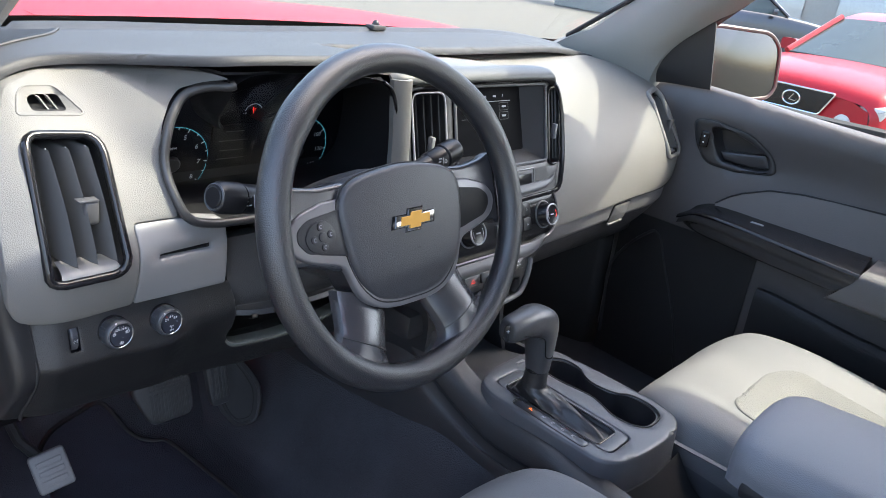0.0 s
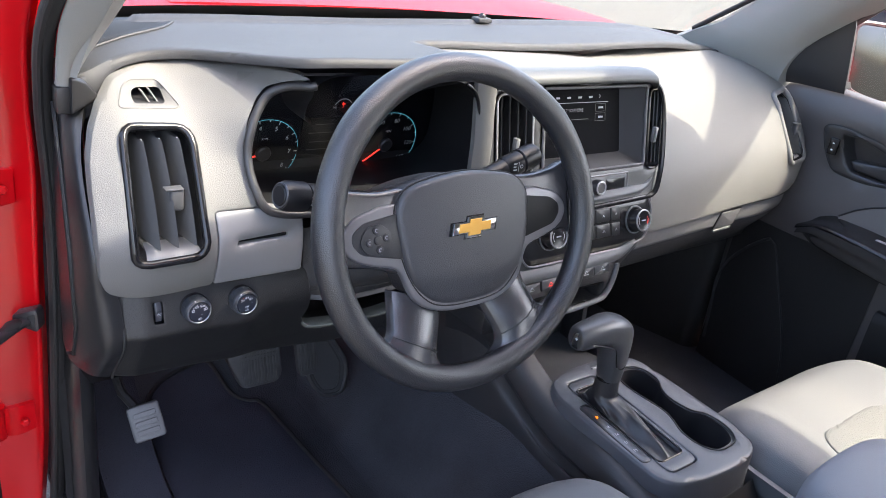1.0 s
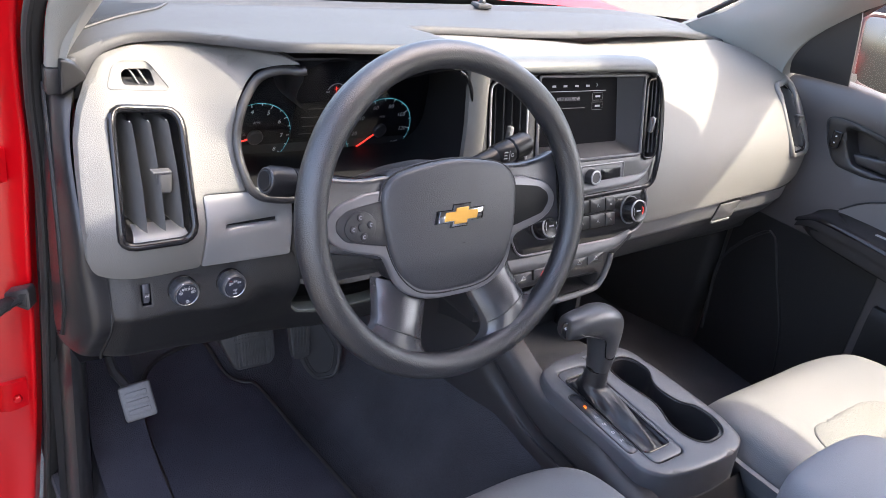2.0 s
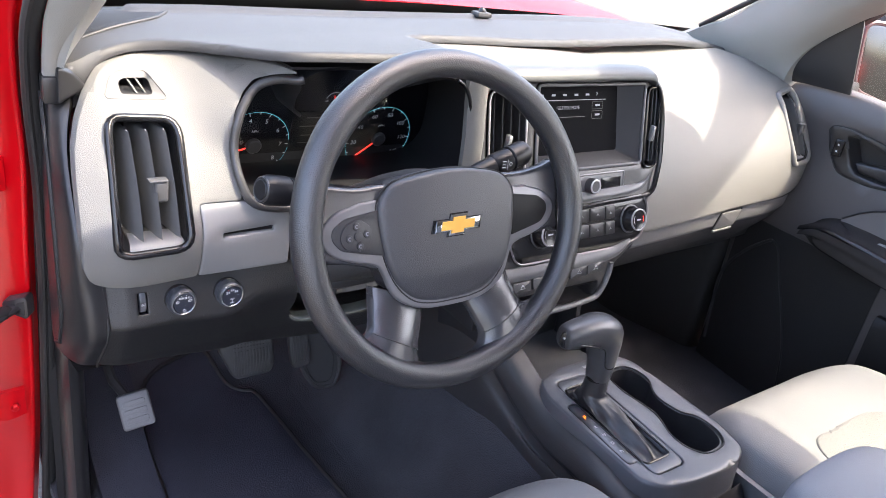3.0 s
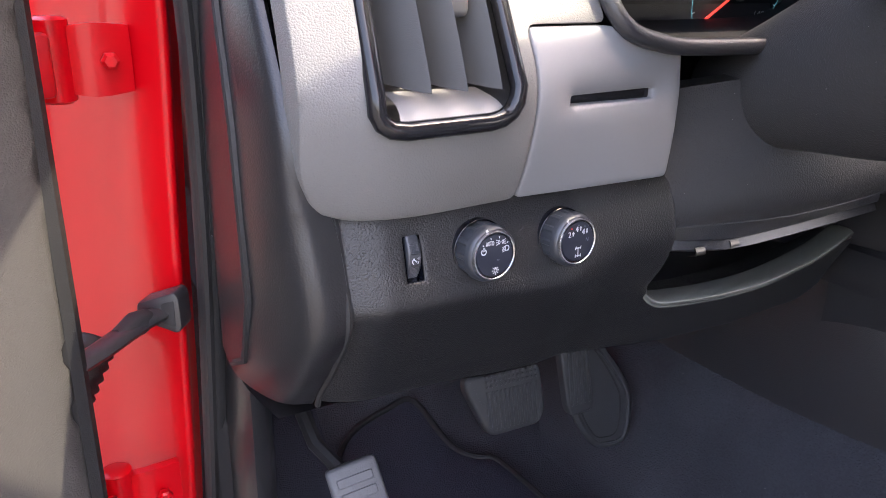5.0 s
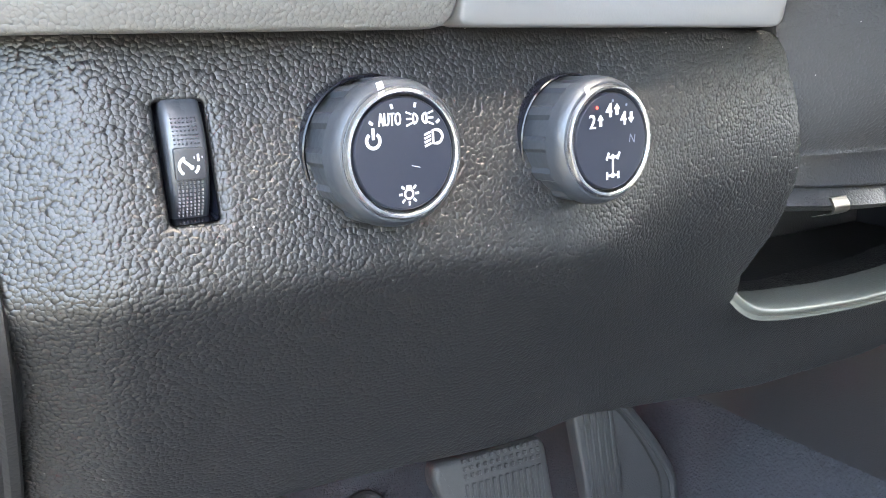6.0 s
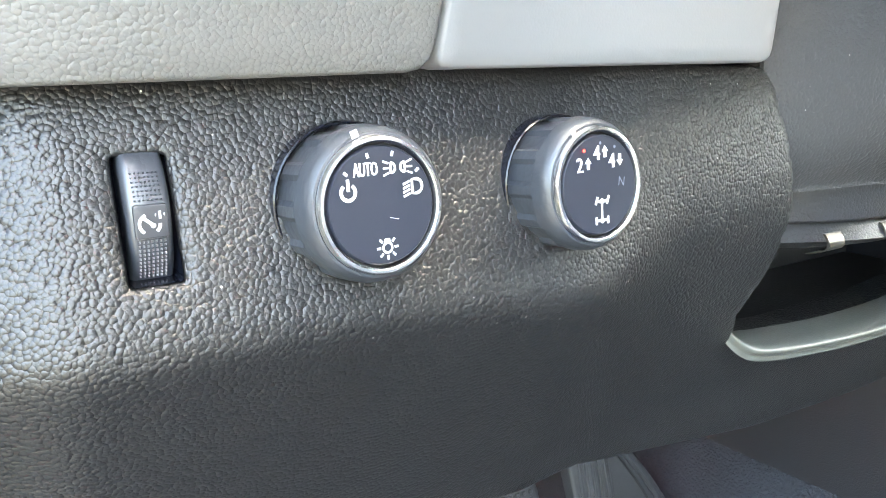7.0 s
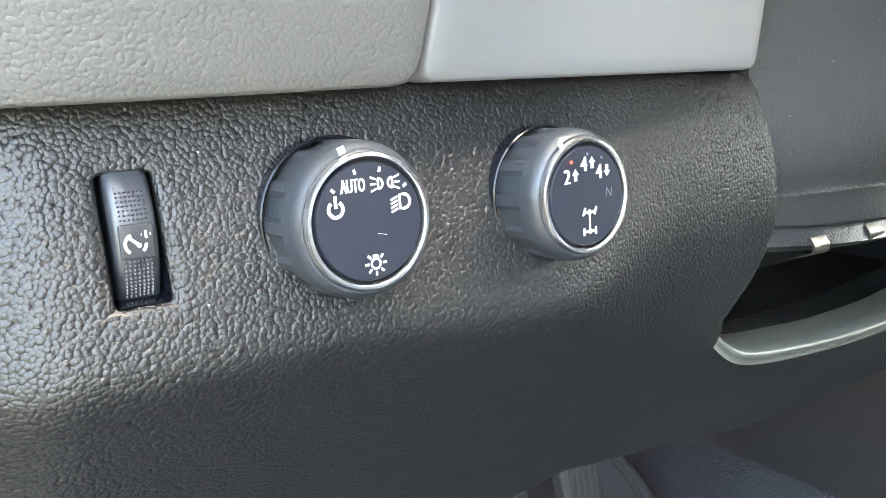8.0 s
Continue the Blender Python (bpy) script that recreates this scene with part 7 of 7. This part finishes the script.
part("sail_panel", net_surface([[(0.735, 0.085, 1.252), (0.728, 0.02, 1.262), (0.718, -0.088, 1.268)], [(0.712, 0.055, 1.285), (0.714, 0.0, 1.295), (0.710, -0.086, 1.302)], [(0.702, 0.018, 1.34), (0.704, -0.02, 1.345), (0.700, -0.082, 1.35)], [(0.692, -0.022, 1.395), (0.694, -0.042, 1.398), (0.692, -0.076, 1.402)], [(0.687, -0.050, 1.418), (0.688, -0.056, 1.419), (0.688, -0.070, 1.424)]], 4, 4, 0.004, (1, 0, 0)), BLACK_E, dp, "black mirror sail panel")
part("window_frame", tube([(0.755, 0.10, 1.27), (0.71, -0.07, 1.42), (0.672, -0.22, 1.55), (0.61, -0.37, 1.68), (0.565, -0.6, 1.70), (0.56, -1.08, 1.70), (0.735, -1.1, 1.27)], 0.012, 8), BLACK_F, dp)
gl = part("window_pane", net_surface([[(0.745, y, 1.25) for y in (-0.06, -0.5, -1.08)], [(0.69, -0.17, 1.5), (0.665, -0.6, 1.5), (0.66, -1.08, 1.5)], [(0.61, -0.38, 1.68), (0.565, -0.8, 1.69), (0.565, -1.08, 1.69)]], 3, 3), GLASS, dp, "clear side window")
gl.visible_shadow = False
part("outer_skin", box(0.80, -1.1, 0.5, 0.86, 0.2, 1.235, 0.02), RED, dp)
part("sill_cap", tube([(0.765, 0.05, 1.245), (0.765, -0.3, 1.243), (0.765, -1.08, 1.25)], 0.018, 8), RUBBER, dp)

mr = thing("door_mirror", (0.98, -0.03, 1.3), "red door mirror with mirrored glass outside the passenger window", "door mirror")
mo = soft_poly([(-0.10, -0.062), (0.0, -0.088), (0.105, -0.075), (0.124, -0.05), (0.112, 0.05), (0.07, 0.084), (-0.122, 0.086)], 0.03, 6)
MF = plane_frame((1.02, -0.032, 1.312), (-0.44, -0.89, 0.06))
part("housing", slab([(p[0] * 1.03, p[1] * 1.04) for p in mo], MF @ Matrix.Translation((0, 0, -0.08)), 0.078, 0.02, 4), HAZED_RED, mr, "red mirror housing greyed for the window haze", 1.2)
part("rim", tube([MF @ Vector((p[0] * 1.02, p[1] * 1.02, 0.0)) for p in mo], 0.006, 8, True), HAZED_RED, mr)
part("mirror_glass", slab(mo, MF, 0.0025, 0.001), MIRRORF, mr, "silvered mirror glass")
part("stem", box(0.78, 0.0, 1.23, 0.95, 0.06, 1.27, 0.015), BLACK_F, mr)

# ===== driver door, open =====
dd = thing("driver_door", (-0.86, 0.15, 0.5), "open red driver door with dark plastic inner panel", "car door", kind="structure")
DO = Vector((-0.895, 0.066, 0))
DS, DN = Vector((-0.866, -0.5, 0)), Vector((0.5, -0.866, 0))
dpt = lambda s, z, n=0.0: tuple(DO + DS * s + DN * n + Vector((0, 0, z)))
gdoor = field([-0.06, 0.0, 0.06, 0.14, 0.4, 0.95], [0.60, 0.80, 0.90, 1.0, 1.10, 1.19, 1.23, 1.27, 1.30],
              [[.0, .0, .0, .0, .0, .0, .005, .01, .0], [.0, .0, .0, .0, .0, .005, .02, .045, .02], [.01, .01, .005, .005, .01, .03, .05, .055, .03], [.02, .02, .015, .02, .03, .05, .06, .06, .035], [.03, .03, .05, .09, .05, .05, .06, .06, .03], [.03, .03, .05, .09, .05, .05, .06, .06, .03]])
do_o = soft_poly([(-0.045, 0.64), (-0.045, 1.0), (-0.05, 1.18), (-0.055, 1.285), (0.0, 1.29), (0.2, 1.285), (0.95, 1.28), (0.95, 0.55), (0.05, 0.55)], 0.02, 5)
spk = curve_pts([(0.155, 0.93), (0.115, 0.895), (0.075, 0.845), (0.045, 0.77), (0.05, 0.68), (0.12, 0.62), (0.22, 0.64), (0.25, 0.75), (0.22, 0.88)], 5)
part("door_panel", sheet(do_o, lambda s, z: dpt(s, z, gdoor(s, z)), 0.02, [spk], 0.03, tuple(-DN), edge=0.01), DOORD, dd, "dark plastic inner door panel with dust marks", 1.0)
part("upper_pad", net_surface([[dpt(s, z, gdoor(s, z) + 0.008) for z in (z0, z0 * 0.55 + z1 * 0.45, z1)] for s, z0, z1 in ((-0.018, 1.252, 1.264), (0.01, 1.245, 1.278), (0.06, 1.236, 1.283), (0.095, 1.205, 1.285), (0.122, 1.145, 1.285), (0.15, 1.083, 1.285), (0.185, 0.985, 1.285), (0.26, 0.955, 1.285), (0.9, 0.95, 1.285))], 5, 4, 0.014, tuple(-DN)), DOORL, dd, "brown-grey upper door pad")
part("door_belt_seal", tube([dpt(0.0, 1.295, 0.0), dpt(0.3, 1.293, 0.01), dpt(0.95, 1.29, 0.01)], 0.012, 8), RUBBER, dd)
part("sail_panel", sheet(soft_poly([(-0.05, 1.285), (0.17, 1.285), (0.14, 1.42), (0.02, 1.36)], 0.01), lambda s, z: dpt(s, z, 0.012), 0.02, thick=0.02, back=tuple(-DN), edge=0.006), BLACK_F, dd, "black mirror sail panel")
part("speaker_ring", tube([dpt(p[0], p[1], gdoor(p[0], p[1]) + 0.004) for p in spk], 0.009, 10, True, 0.6), DARKDOOR, dd, "grey speaker surround")
part("speaker_bed", sheet(spk, lambda s, z: dpt(s, z, gdoor(s, z) - 0.004), 0.03, thick=0.002, back=tuple(-DN)), RUBBER, dd)
dots = bmesh.new()
for i in range(40):
    for j in range(60):
        s, z = 0.045 + i * 0.0053 + (j % 2) * 0.00265, 0.62 + j * 0.0053
        if inside(spk, np.array([[s, z]]))[0] and edge_gap([spk], np.array([[s, z]]))[0] > 0.012:
            c = Vector(dpt(s, z, gdoor(s, z) - 0.0025))
            dots.faces.new([dots.verts.new(c + DS * (0.0013 * math.cos(a)) + Vector((0, 0, 0.0013 * math.sin(a)))) for a in (0, 1.05, 2.1, 3.14, 4.19, 5.24)])
tagged(part("speaker_mesh", dots, STEEL, dd, "fine grey speaker mesh"), kind="stuff")
part("panel_edge_seal", tube([dpt(-0.048, z, -0.012) for z in (0.6, 0.8, 1.0, 1.28)], 0.010, 8), RUBBER, dd)
part("door_inner_shell", net_surface([[dpt(-0.055, z, -0.02), dpt(-0.06, z, -0.06), dpt(-0.05, z, -0.10)] for z in (0.5, 0.8, 1.1, 1.28)], 3, 3, 0.01, (0, 1, 0)), RED, dd, "red painted door end")
part("door_outer_skin", net_surface([[dpt(s, z, -0.11 - 0.02 * math.sin((z - 0.5) * 3)) for z in (0.5, 0.75, 1.0, 1.27)] for s in (-0.05, 0.4, 0.98)], 3, 4, 0.02, tuple(DN)), RED, dd)
part("door_pull_cup", sheet(soft_poly([(0.145, 0.975), (0.22, 1.0), (0.35, 1.01), (0.35, 0.95), (0.17, 0.945)], 0.01), lambda s, z: dpt(s, z, gdoor(s, z) + 0.02), 0.02, thick=0.02, back=tuple(-DN), edge=0.01), BLACK_F, dd)
part("door_window_frame", tube([dpt(-0.05, 1.29, -0.03), dpt(0.12, 1.44, -0.03), dpt(0.42, 1.64, -0.05), dpt(0.6, 1.70, -0.06), dpt(0.98, 1.70, -0.06), dpt(1.0, 1.28, -0.04)], 0.018, 8), BLACK_F, dd)
dg = part("door_window_pane", net_surface([[dpt(s, 1.28, -0.035) for s in (0.0, 0.5, 0.98)], [dpt(s, 1.48, -0.045) for s in (0.18, 0.6, 0.98)], [dpt(s, 1.69, -0.06) for s in (0.56, 0.7, 0.98)]], 3, 3), GLASS, dd, "clear side window")
dg.visible_shadow = False

# ===== door opening =====
jb = thing("door_jamb", (-0.80, 0.15, 0.5), "glossy red painted door pillar with black weather seal", "door frame", kind="structure")
jr = []
for z, xi, yi, xo, yo in ((0.4, -0.7810, 0.275, -0.885, 0.357), (0.55, -0.7760, 0.235, -0.88, 0.337), (0.7, -0.7730, 0.190, -0.875, 0.317), (0.85, -0.7690, 0.173, -0.868, 0.297), (1, -0.7670, 0.160, -0.858, 0.289), (1.15, -0.7630, 0.147, -0.85, 0.277), (1.25, -0.7700, 0.115, -0.845, 0.241), (1.36, -0.7720, 0.048, -0.835, 0.160), (1.5, -0.7480, -0.100, -0.80, 0.000), (1.60, -0.712, -0.232, -0.766, -0.170), (1.70, -0.675, -0.360, -0.730, -0.315)):
    jr.append([(xi, yi + 0.02, z), (xi - 0.008, yi + 0.006, z), (xi - 0.03, yi + 0.03, z), (xi * 0.45 + xo * 0.55, yi * 0.4 + yo * 0.6 - 0.01, z), (xo, yo, z), (xo - 0.005, yo + 0.06, z)])
part("pillar_panel", net_surface(jr, 5, 5, 0.01, (0.6, 0.8, 0)), RED, jb, "glossy red pillar panel", 1.3)
seal_c = curve_pts([(-0.758, 0.28, 0.45), (-0.759, 0.23, 0.58), (-0.758, 0.193, 0.72), (-0.757, 0.162, 0.86), (-0.756, 0.138, 1.0), (-0.757, 0.124, 1.13), (-0.764, 0.098, 1.25), (-0.766, 0.025, 1.36), (-0.738, -0.12, 1.50)], 5, False)
part("roof_rail", net_surface([[(-0.545, y, 1.715), (-0.60, y, 1.738), (-0.66, y, 1.742), (-0.71, y, 1.735), (-0.737, y, 1.715), (-0.735, y, 1.69), (-0.69, y, 1.675)] for y in (-0.335, -0.6, -0.9, -1.28)], 4, 4, 0.01, (0, 0, -1)), RED, jb, "red painted roof rail above the doorway", 1.3)
part("weather_seal", tube(seal_c, 0.0105, 12), RUBBER, jb, "black rubber door seal", 1.5)
part("seal_lip", tube([p + np.array((-0.005, -0.009, 0)) for p in seal_c], 0.004, 8), RUBBER, jb)
clip_o = soft_poly([(-0.746, 1.285), (-0.742, 1.2855), (-0.729, 1.2795), (-0.716, 1.264), (-0.718, 1.258), (-0.733, 1.252), (-0.747, 1.246)], 0.003, 4)
part("pillar_clip", sheet(clip_o, lambda u, v: (u, 0.044 + 0.45 * max(0.0, u + 0.745), v), 0.004, thick=0.012, back=(0, 1, 0), edge=0.003, depth=0.002), BLACK_E, jb, "black plastic pillar foot cover")
part("clip_tab", box(-0.760, 0.050, 1.245, -0.745, 0.072, 1.2745, 0.002), BLACK_E, jb)
for z in (1.12, 0.77):
    hg = part("hinge", net_surface([[(-0.79, 0.17, z - 0.022), (-0.815, 0.165, z - 0.024), (-0.838, 0.172, z - 0.02)], [(-0.79, 0.17, z + 0.022), (-0.815, 0.165, z + 0.024), (-0.838, 0.172, z + 0.02)]], 3, 3, 0.008, (0, 1, 0)), RED, jb, "red painted steel door hinge")
    part("pin", lathe([(0.009, -0.028), (0.012, -0.026), (0.012, 0.026), (0.009, 0.028)], pose(-0.838, 0.175, z), 16), RED, hg)
    part("leaf", box(-0.875, 0.14, z - 0.02, -0.84, 0.155, z + 0.02, 0.004), RED, hg)
    part("bolt", lathe([(0.006, 0), (0.006, 0.005), (0.004, 0.007)], plane_frame((-0.805, 0.162, z), (0, -1, 0)), 6), RED, hg)
ck = thing("check_strap", (-0.79, 0.155, 0.94), "black rubber-tipped steel door check strap", "door check")
part("strap", tube([(-0.785, 0.157, 0.938), (-0.81, 0.14, 0.937), (-0.84, 0.118, 0.932), (-0.885, 0.085, 0.928)], [0.009, 0.010, 0.010, 0.010], 10, flat=0.55), STEEL, ck)
part("rubber_bump", tube([(-0.803, 0.147, 0.938), (-0.812, 0.14, 0.9375), (-0.826, 0.13, 0.935)], [0.008, 0.011, 0.007], 12, flat=0.8), RUBBER, ck)
CKM = plane_frame((-0.792, 0.154, 0.939), (-0.55, -0.83, 0.05))
part("bracket", slab(soft_poly([(-0.016, -0.006), (0.0, -0.012), (0.014, -0.0165), (0.0175, -0.012), (0.0165, 0.012), (0.013, 0.0165), (-0.002, 0.011), (-0.016, 0.006)], 0.003, 4), CKM, 0.007, 0.002, low=-0.012), BLACK_F, ck, "worn black cast bracket")
part("bracket_recess", slab(soft_poly([(0.003, -0.008), (0.013, -0.011), (0.013, 0.010), (0.003, 0.007)], 0.002, 4), CKM @ Matrix.Translation((0, 0, 0.0062)), 0.0014, 0.0004), RUBBER, ck)
part("pin", lathe([(0.009, 0.0), (0.009, 0.004), (0.007, 0.006), (0.0001, 0.006)], plane_frame((-0.787, 0.150, 0.938), (-0.3, -1, 0.1)), 16, False), STEEL, ck)
wb = thing("wiring_boot", (-0.86, 0.2, 0.84), "black ribbed rubber wiring boot at the door hinge side", "wiring boot")
bpts = curve_pts([(-0.835, 0.205, 0.90), (-0.855, 0.185, 0.875), (-0.872, 0.16, 0.855), (-0.885, 0.13, 0.84)], 9, False)
part("bellows", tube(bpts, [0.014 + 0.003 * (i % 2) for i in range(len(bpts))], 14), RUBBER, wb, "", 2.0)

# ===== cars outside =====
def car(base, heading, paint, label, tall=1.0, length=4.6, name="parked_car"):
    """A parked saloon seen through the window: front at local +y."""
    L, W = length / 2, 0.9
    m = Matrix.Translation(base) @ Matrix.Rotation(heading, 4, "Z")
    c = thing(name, base, label, "car", group="cars parked outside")
    tr = lambda rows: [[tuple(m @ Vector(p)) for p in r] for r in rows]
    st_ = ((-L, 0.55, 0.80, 0.86), (-L + 0.1, 0.35, 0.98, 0.92), (-L + 0.8, 0.25, 1.02, 1.0), (0, 0.22, 1.0, 1.0), (L - 1.5, 0.24, 0.99, 1.0), (L - 0.6, 0.26, 0.93, 0.97), (L - 0.12, 0.30, 0.84, 0.90), (L, 0.34, 0.73, 0.80))
    body = [[(-W * k, y, z0), (-W * k * 1.02, y, (z0 + z1 * tall) / 2), (-W * k * 0.97, y, z1 * tall - 0.06), (-W * k * 0.75, y, z1 * tall), (0, y, z1 * tall + 0.03), (W * k * 0.75, y, z1 * tall), (W * k * 0.97, y, z1 * tall - 0.06), (W * k * 1.02, y, (z0 + z1 * tall) / 2), (W * k, y, z0)] for y, z0, z1, k in st_]
    part("body", net_surface(tr(body), 5, 4), paint, c, "", 1.0)
    cap0, cap1 = body[0], body[-1]
    for cp in (cap0, cap1):
        bm = bmesh.new()
        bm.faces.new([bm.verts.new(m @ Vector(p)) for p in cp])
        part("bumper", bm, paint, c)
    zr = 1.0 * tall
    cabn = [[(-0.80, y, zr - 0.03), (-0.66 * k, y2, zr + h), (0, y2 + (0.05 if y > 0 else -0.05), zr + h + 0.03), (0.66 * k, y2, zr + h), (0.80, y, zr - 0.03)] for y, y2, h, k in ((-L + 0.55, -L + 1.2, 0.40 * tall, 1.0), (-0.6, -0.5, 0.46 * tall, 1.0), (0.3, -0.05, 0.44 * tall, 1.0), (1.0, 0.35, 0.36 * tall, 1.0))]
    part("roof", net_surface(tr([[(q[1][0], q[1][1], q[1][2]), (q[2][0], q[2][1], q[2][2]), (q[3][0], q[3][1], q[3][2])] for q in cabn]), 4, 4, 0.03, (0, 0, -1)), paint, c)
    q = cabn[-1]
    part("windscreen", net_surface(tr([[(-0.80, 1.05, zr - 0.02), (0, 1.15, zr), (0.80, 1.05, zr - 0.02)], [(-0.67, 0.36, zr + 0.36 * tall), (0, 0.42, zr + 0.39 * tall), (0.67, 0.36, zr + 0.36 * tall)]]), 3, 4, 0.02, (0, 0, -1)), DARKGLASS, c)
    q = cabn[0]
    part("rear_window", net_surface(tr([[(-0.80, -L + 0.5, zr - 0.02), (0, -L + 0.42, zr), (0.80, -L + 0.5, zr - 0.02)], [(-0.66, -L + 1.2, zr + 0.40 * tall), (0, -L + 1.14, zr + 0.43 * tall), (0.66, -L + 1.2, zr + 0.40 * tall)]]), 3, 4, 0.02, (0, 0, -1)), DARKGLASS, c)
    for sx in (-1, 1):
        part("side_window", net_surface(tr([[(sx * 0.82, -L + 0.7, zr - 0.02), (sx * 0.84, 0, zr - 0.02), (sx * 0.81, 0.98, zr - 0.02)], [(sx * 0.665, -L + 1.25, zr + 0.38 * tall), (sx * 0.67, -0.5, zr + 0.43 * tall), (sx * 0.665, 0.32, zr + 0.34 * tall)]]), 3, 4, 0.02, (0, 0, -1)), DARKGLASS, c)
        part("roof_pillar", tube([m @ Vector(p) for p in ((sx * 0.82, 1.05, zr - 0.02), (sx * 0.67, 0.36, zr + 0.37 * tall))], 0.035, 8), paint, c)
        part("wing_mirror", slab(rect(-0.09, -0.06, 0.09, 0.06, 0.04), m @ Matrix.Translation((sx * 0.99, 0.75, zr + 0.04)) @ Matrix.Rotation(math.pi / 2, 4, "X"), 0.1, 0.03, 3), paint, c)
        part("headlight", slab(soft_poly([(-0.2, -0.09), (0.12, -0.06), (0.2, 0.09), (-0.05, 0.08)] if sx < 0 else [(0.2, -0.09), (0.05, 0.08), (-0.2, 0.09), (-0.12, -0.06)][::-1], 0.03), m @ Matrix.Translation((sx * 0.66, L - 0.10, 0.66 * tall)) @ Matrix.Rotation(-math.pi / 2 - 0.3, 4, "X") @ Matrix.Rotation(math.pi, 4, "Z"), 0.06, 0.015, 2), HEADLAMP, c)
        part("tail_light", slab(rect(-0.14, -0.08, 0.14, 0.08, 0.03), m @ Matrix.Translation((sx * 0.68, -L + 0.02, 0.82 * tall)) @ Matrix.Rotation(math.pi / 2, 4, "X"), 0.05, 0.01, 2), REDP, c)
        part("fog_light", slab(arc(0, 0, 0.075, 0, 350, 20), m @ Matrix.Translation((sx * 0.50, L - 0.01, 0.58)) @ Matrix.Rotation(-math.pi / 2, 4, "X"), 0.03, 0.008, 2), SILVERCAR, c)
        for y in (L - 0.85, -L + 0.85):
            wm = m @ Matrix.Translation((sx * 0.86, y, 0.32)) @ Matrix.Rotation(sx * math.pi / 2, 4, "Y")
            w = part("wheel", lathe([(0.20, -0.1), (0.31, -0.1), (0.32, -0.06), (0.32, 0.07), (0.30, 0.1), (0.21, 0.1)], wm, 36, False), TYRE, c)
            part("hubcap", lathe([(0.215, 0.07), (0.20, 0.09), (0.06, 0.075), (0.0001, 0.085)], wm, 10, False), SILVERCAR, w)
    gm = m @ Matrix.Translation((0, L + 0.0, 0.665 * tall)) @ Matrix.Rotation(-math.pi / 2 - 0.12, 4, "X") @ Matrix.Rotation(math.pi, 4, "Z")
    g = part("grille", slab(soft_poly([(-0.40, 0.11), (0.40, 0.11), (0.28, -0.10), (-0.28, -0.10)], 0.03), gm, 0.03, 0.01, 2), BLACK_G, c)
    part("grille_frame", tube([gm @ Vector((p[0], p[1], 0.03)) for p in soft_poly([(-0.40, 0.11), (0.40, 0.11), (0.28, -0.10), (-0.28, -0.10)], 0.03)], 0.010, 8, True), CHROME, g)
    part("badge", tube([gm @ Vector((0.085 * math.cos(a), 0.062 * math.sin(a), 0.035)) for a in (2 * math.pi * i / 28 for i in range(28))], 0.009, 8, True), CHROME, g, "oval chrome badge")
    part("badge_bar", tube([gm @ Vector(p) for p in ((0.02, 0.04, 0.036), (-0.02, -0.02, 0.036), (0.05, -0.02, 0.036))], 0.008, 6), CHROME, g)
    return c


car((8.84, 1.11, 0), radians(80), RED2, "crimson saloon car facing the truck in the car park", 1.06, 4.5)
car((17.5, 6.6, 0), radians(-150), BLUEBLACK, "dark blue car parked further back", 1.3, 4.6)
car((21.5, 9.4, 0), radians(75), SILVERCAR, "silver car parked further back", 1.15, 4.6)
fe = thing("far_building", (34, 4, 0), "pale flat-roofed building beyond the car park", "building")
part("wall", box(33, -20, 0, 38, 22, 3.6, 0.05), mat("pale_render_wall", (0.34, 0.33, 0.31), 0.9, weave=0.4, size=0.02), fe)
part("roof_edge", box(32.8, -20.3, 3.6, 38.2, 22.3, 3.85, 0.04), PAD, fe)
for k in range(8):
    w = part("garage_door", box(32.9, -17 + k * 4.5, 0.02, 32.98, -13.8 + k * 4.5, 2.6, 0.02), SILVERCAR, fe)
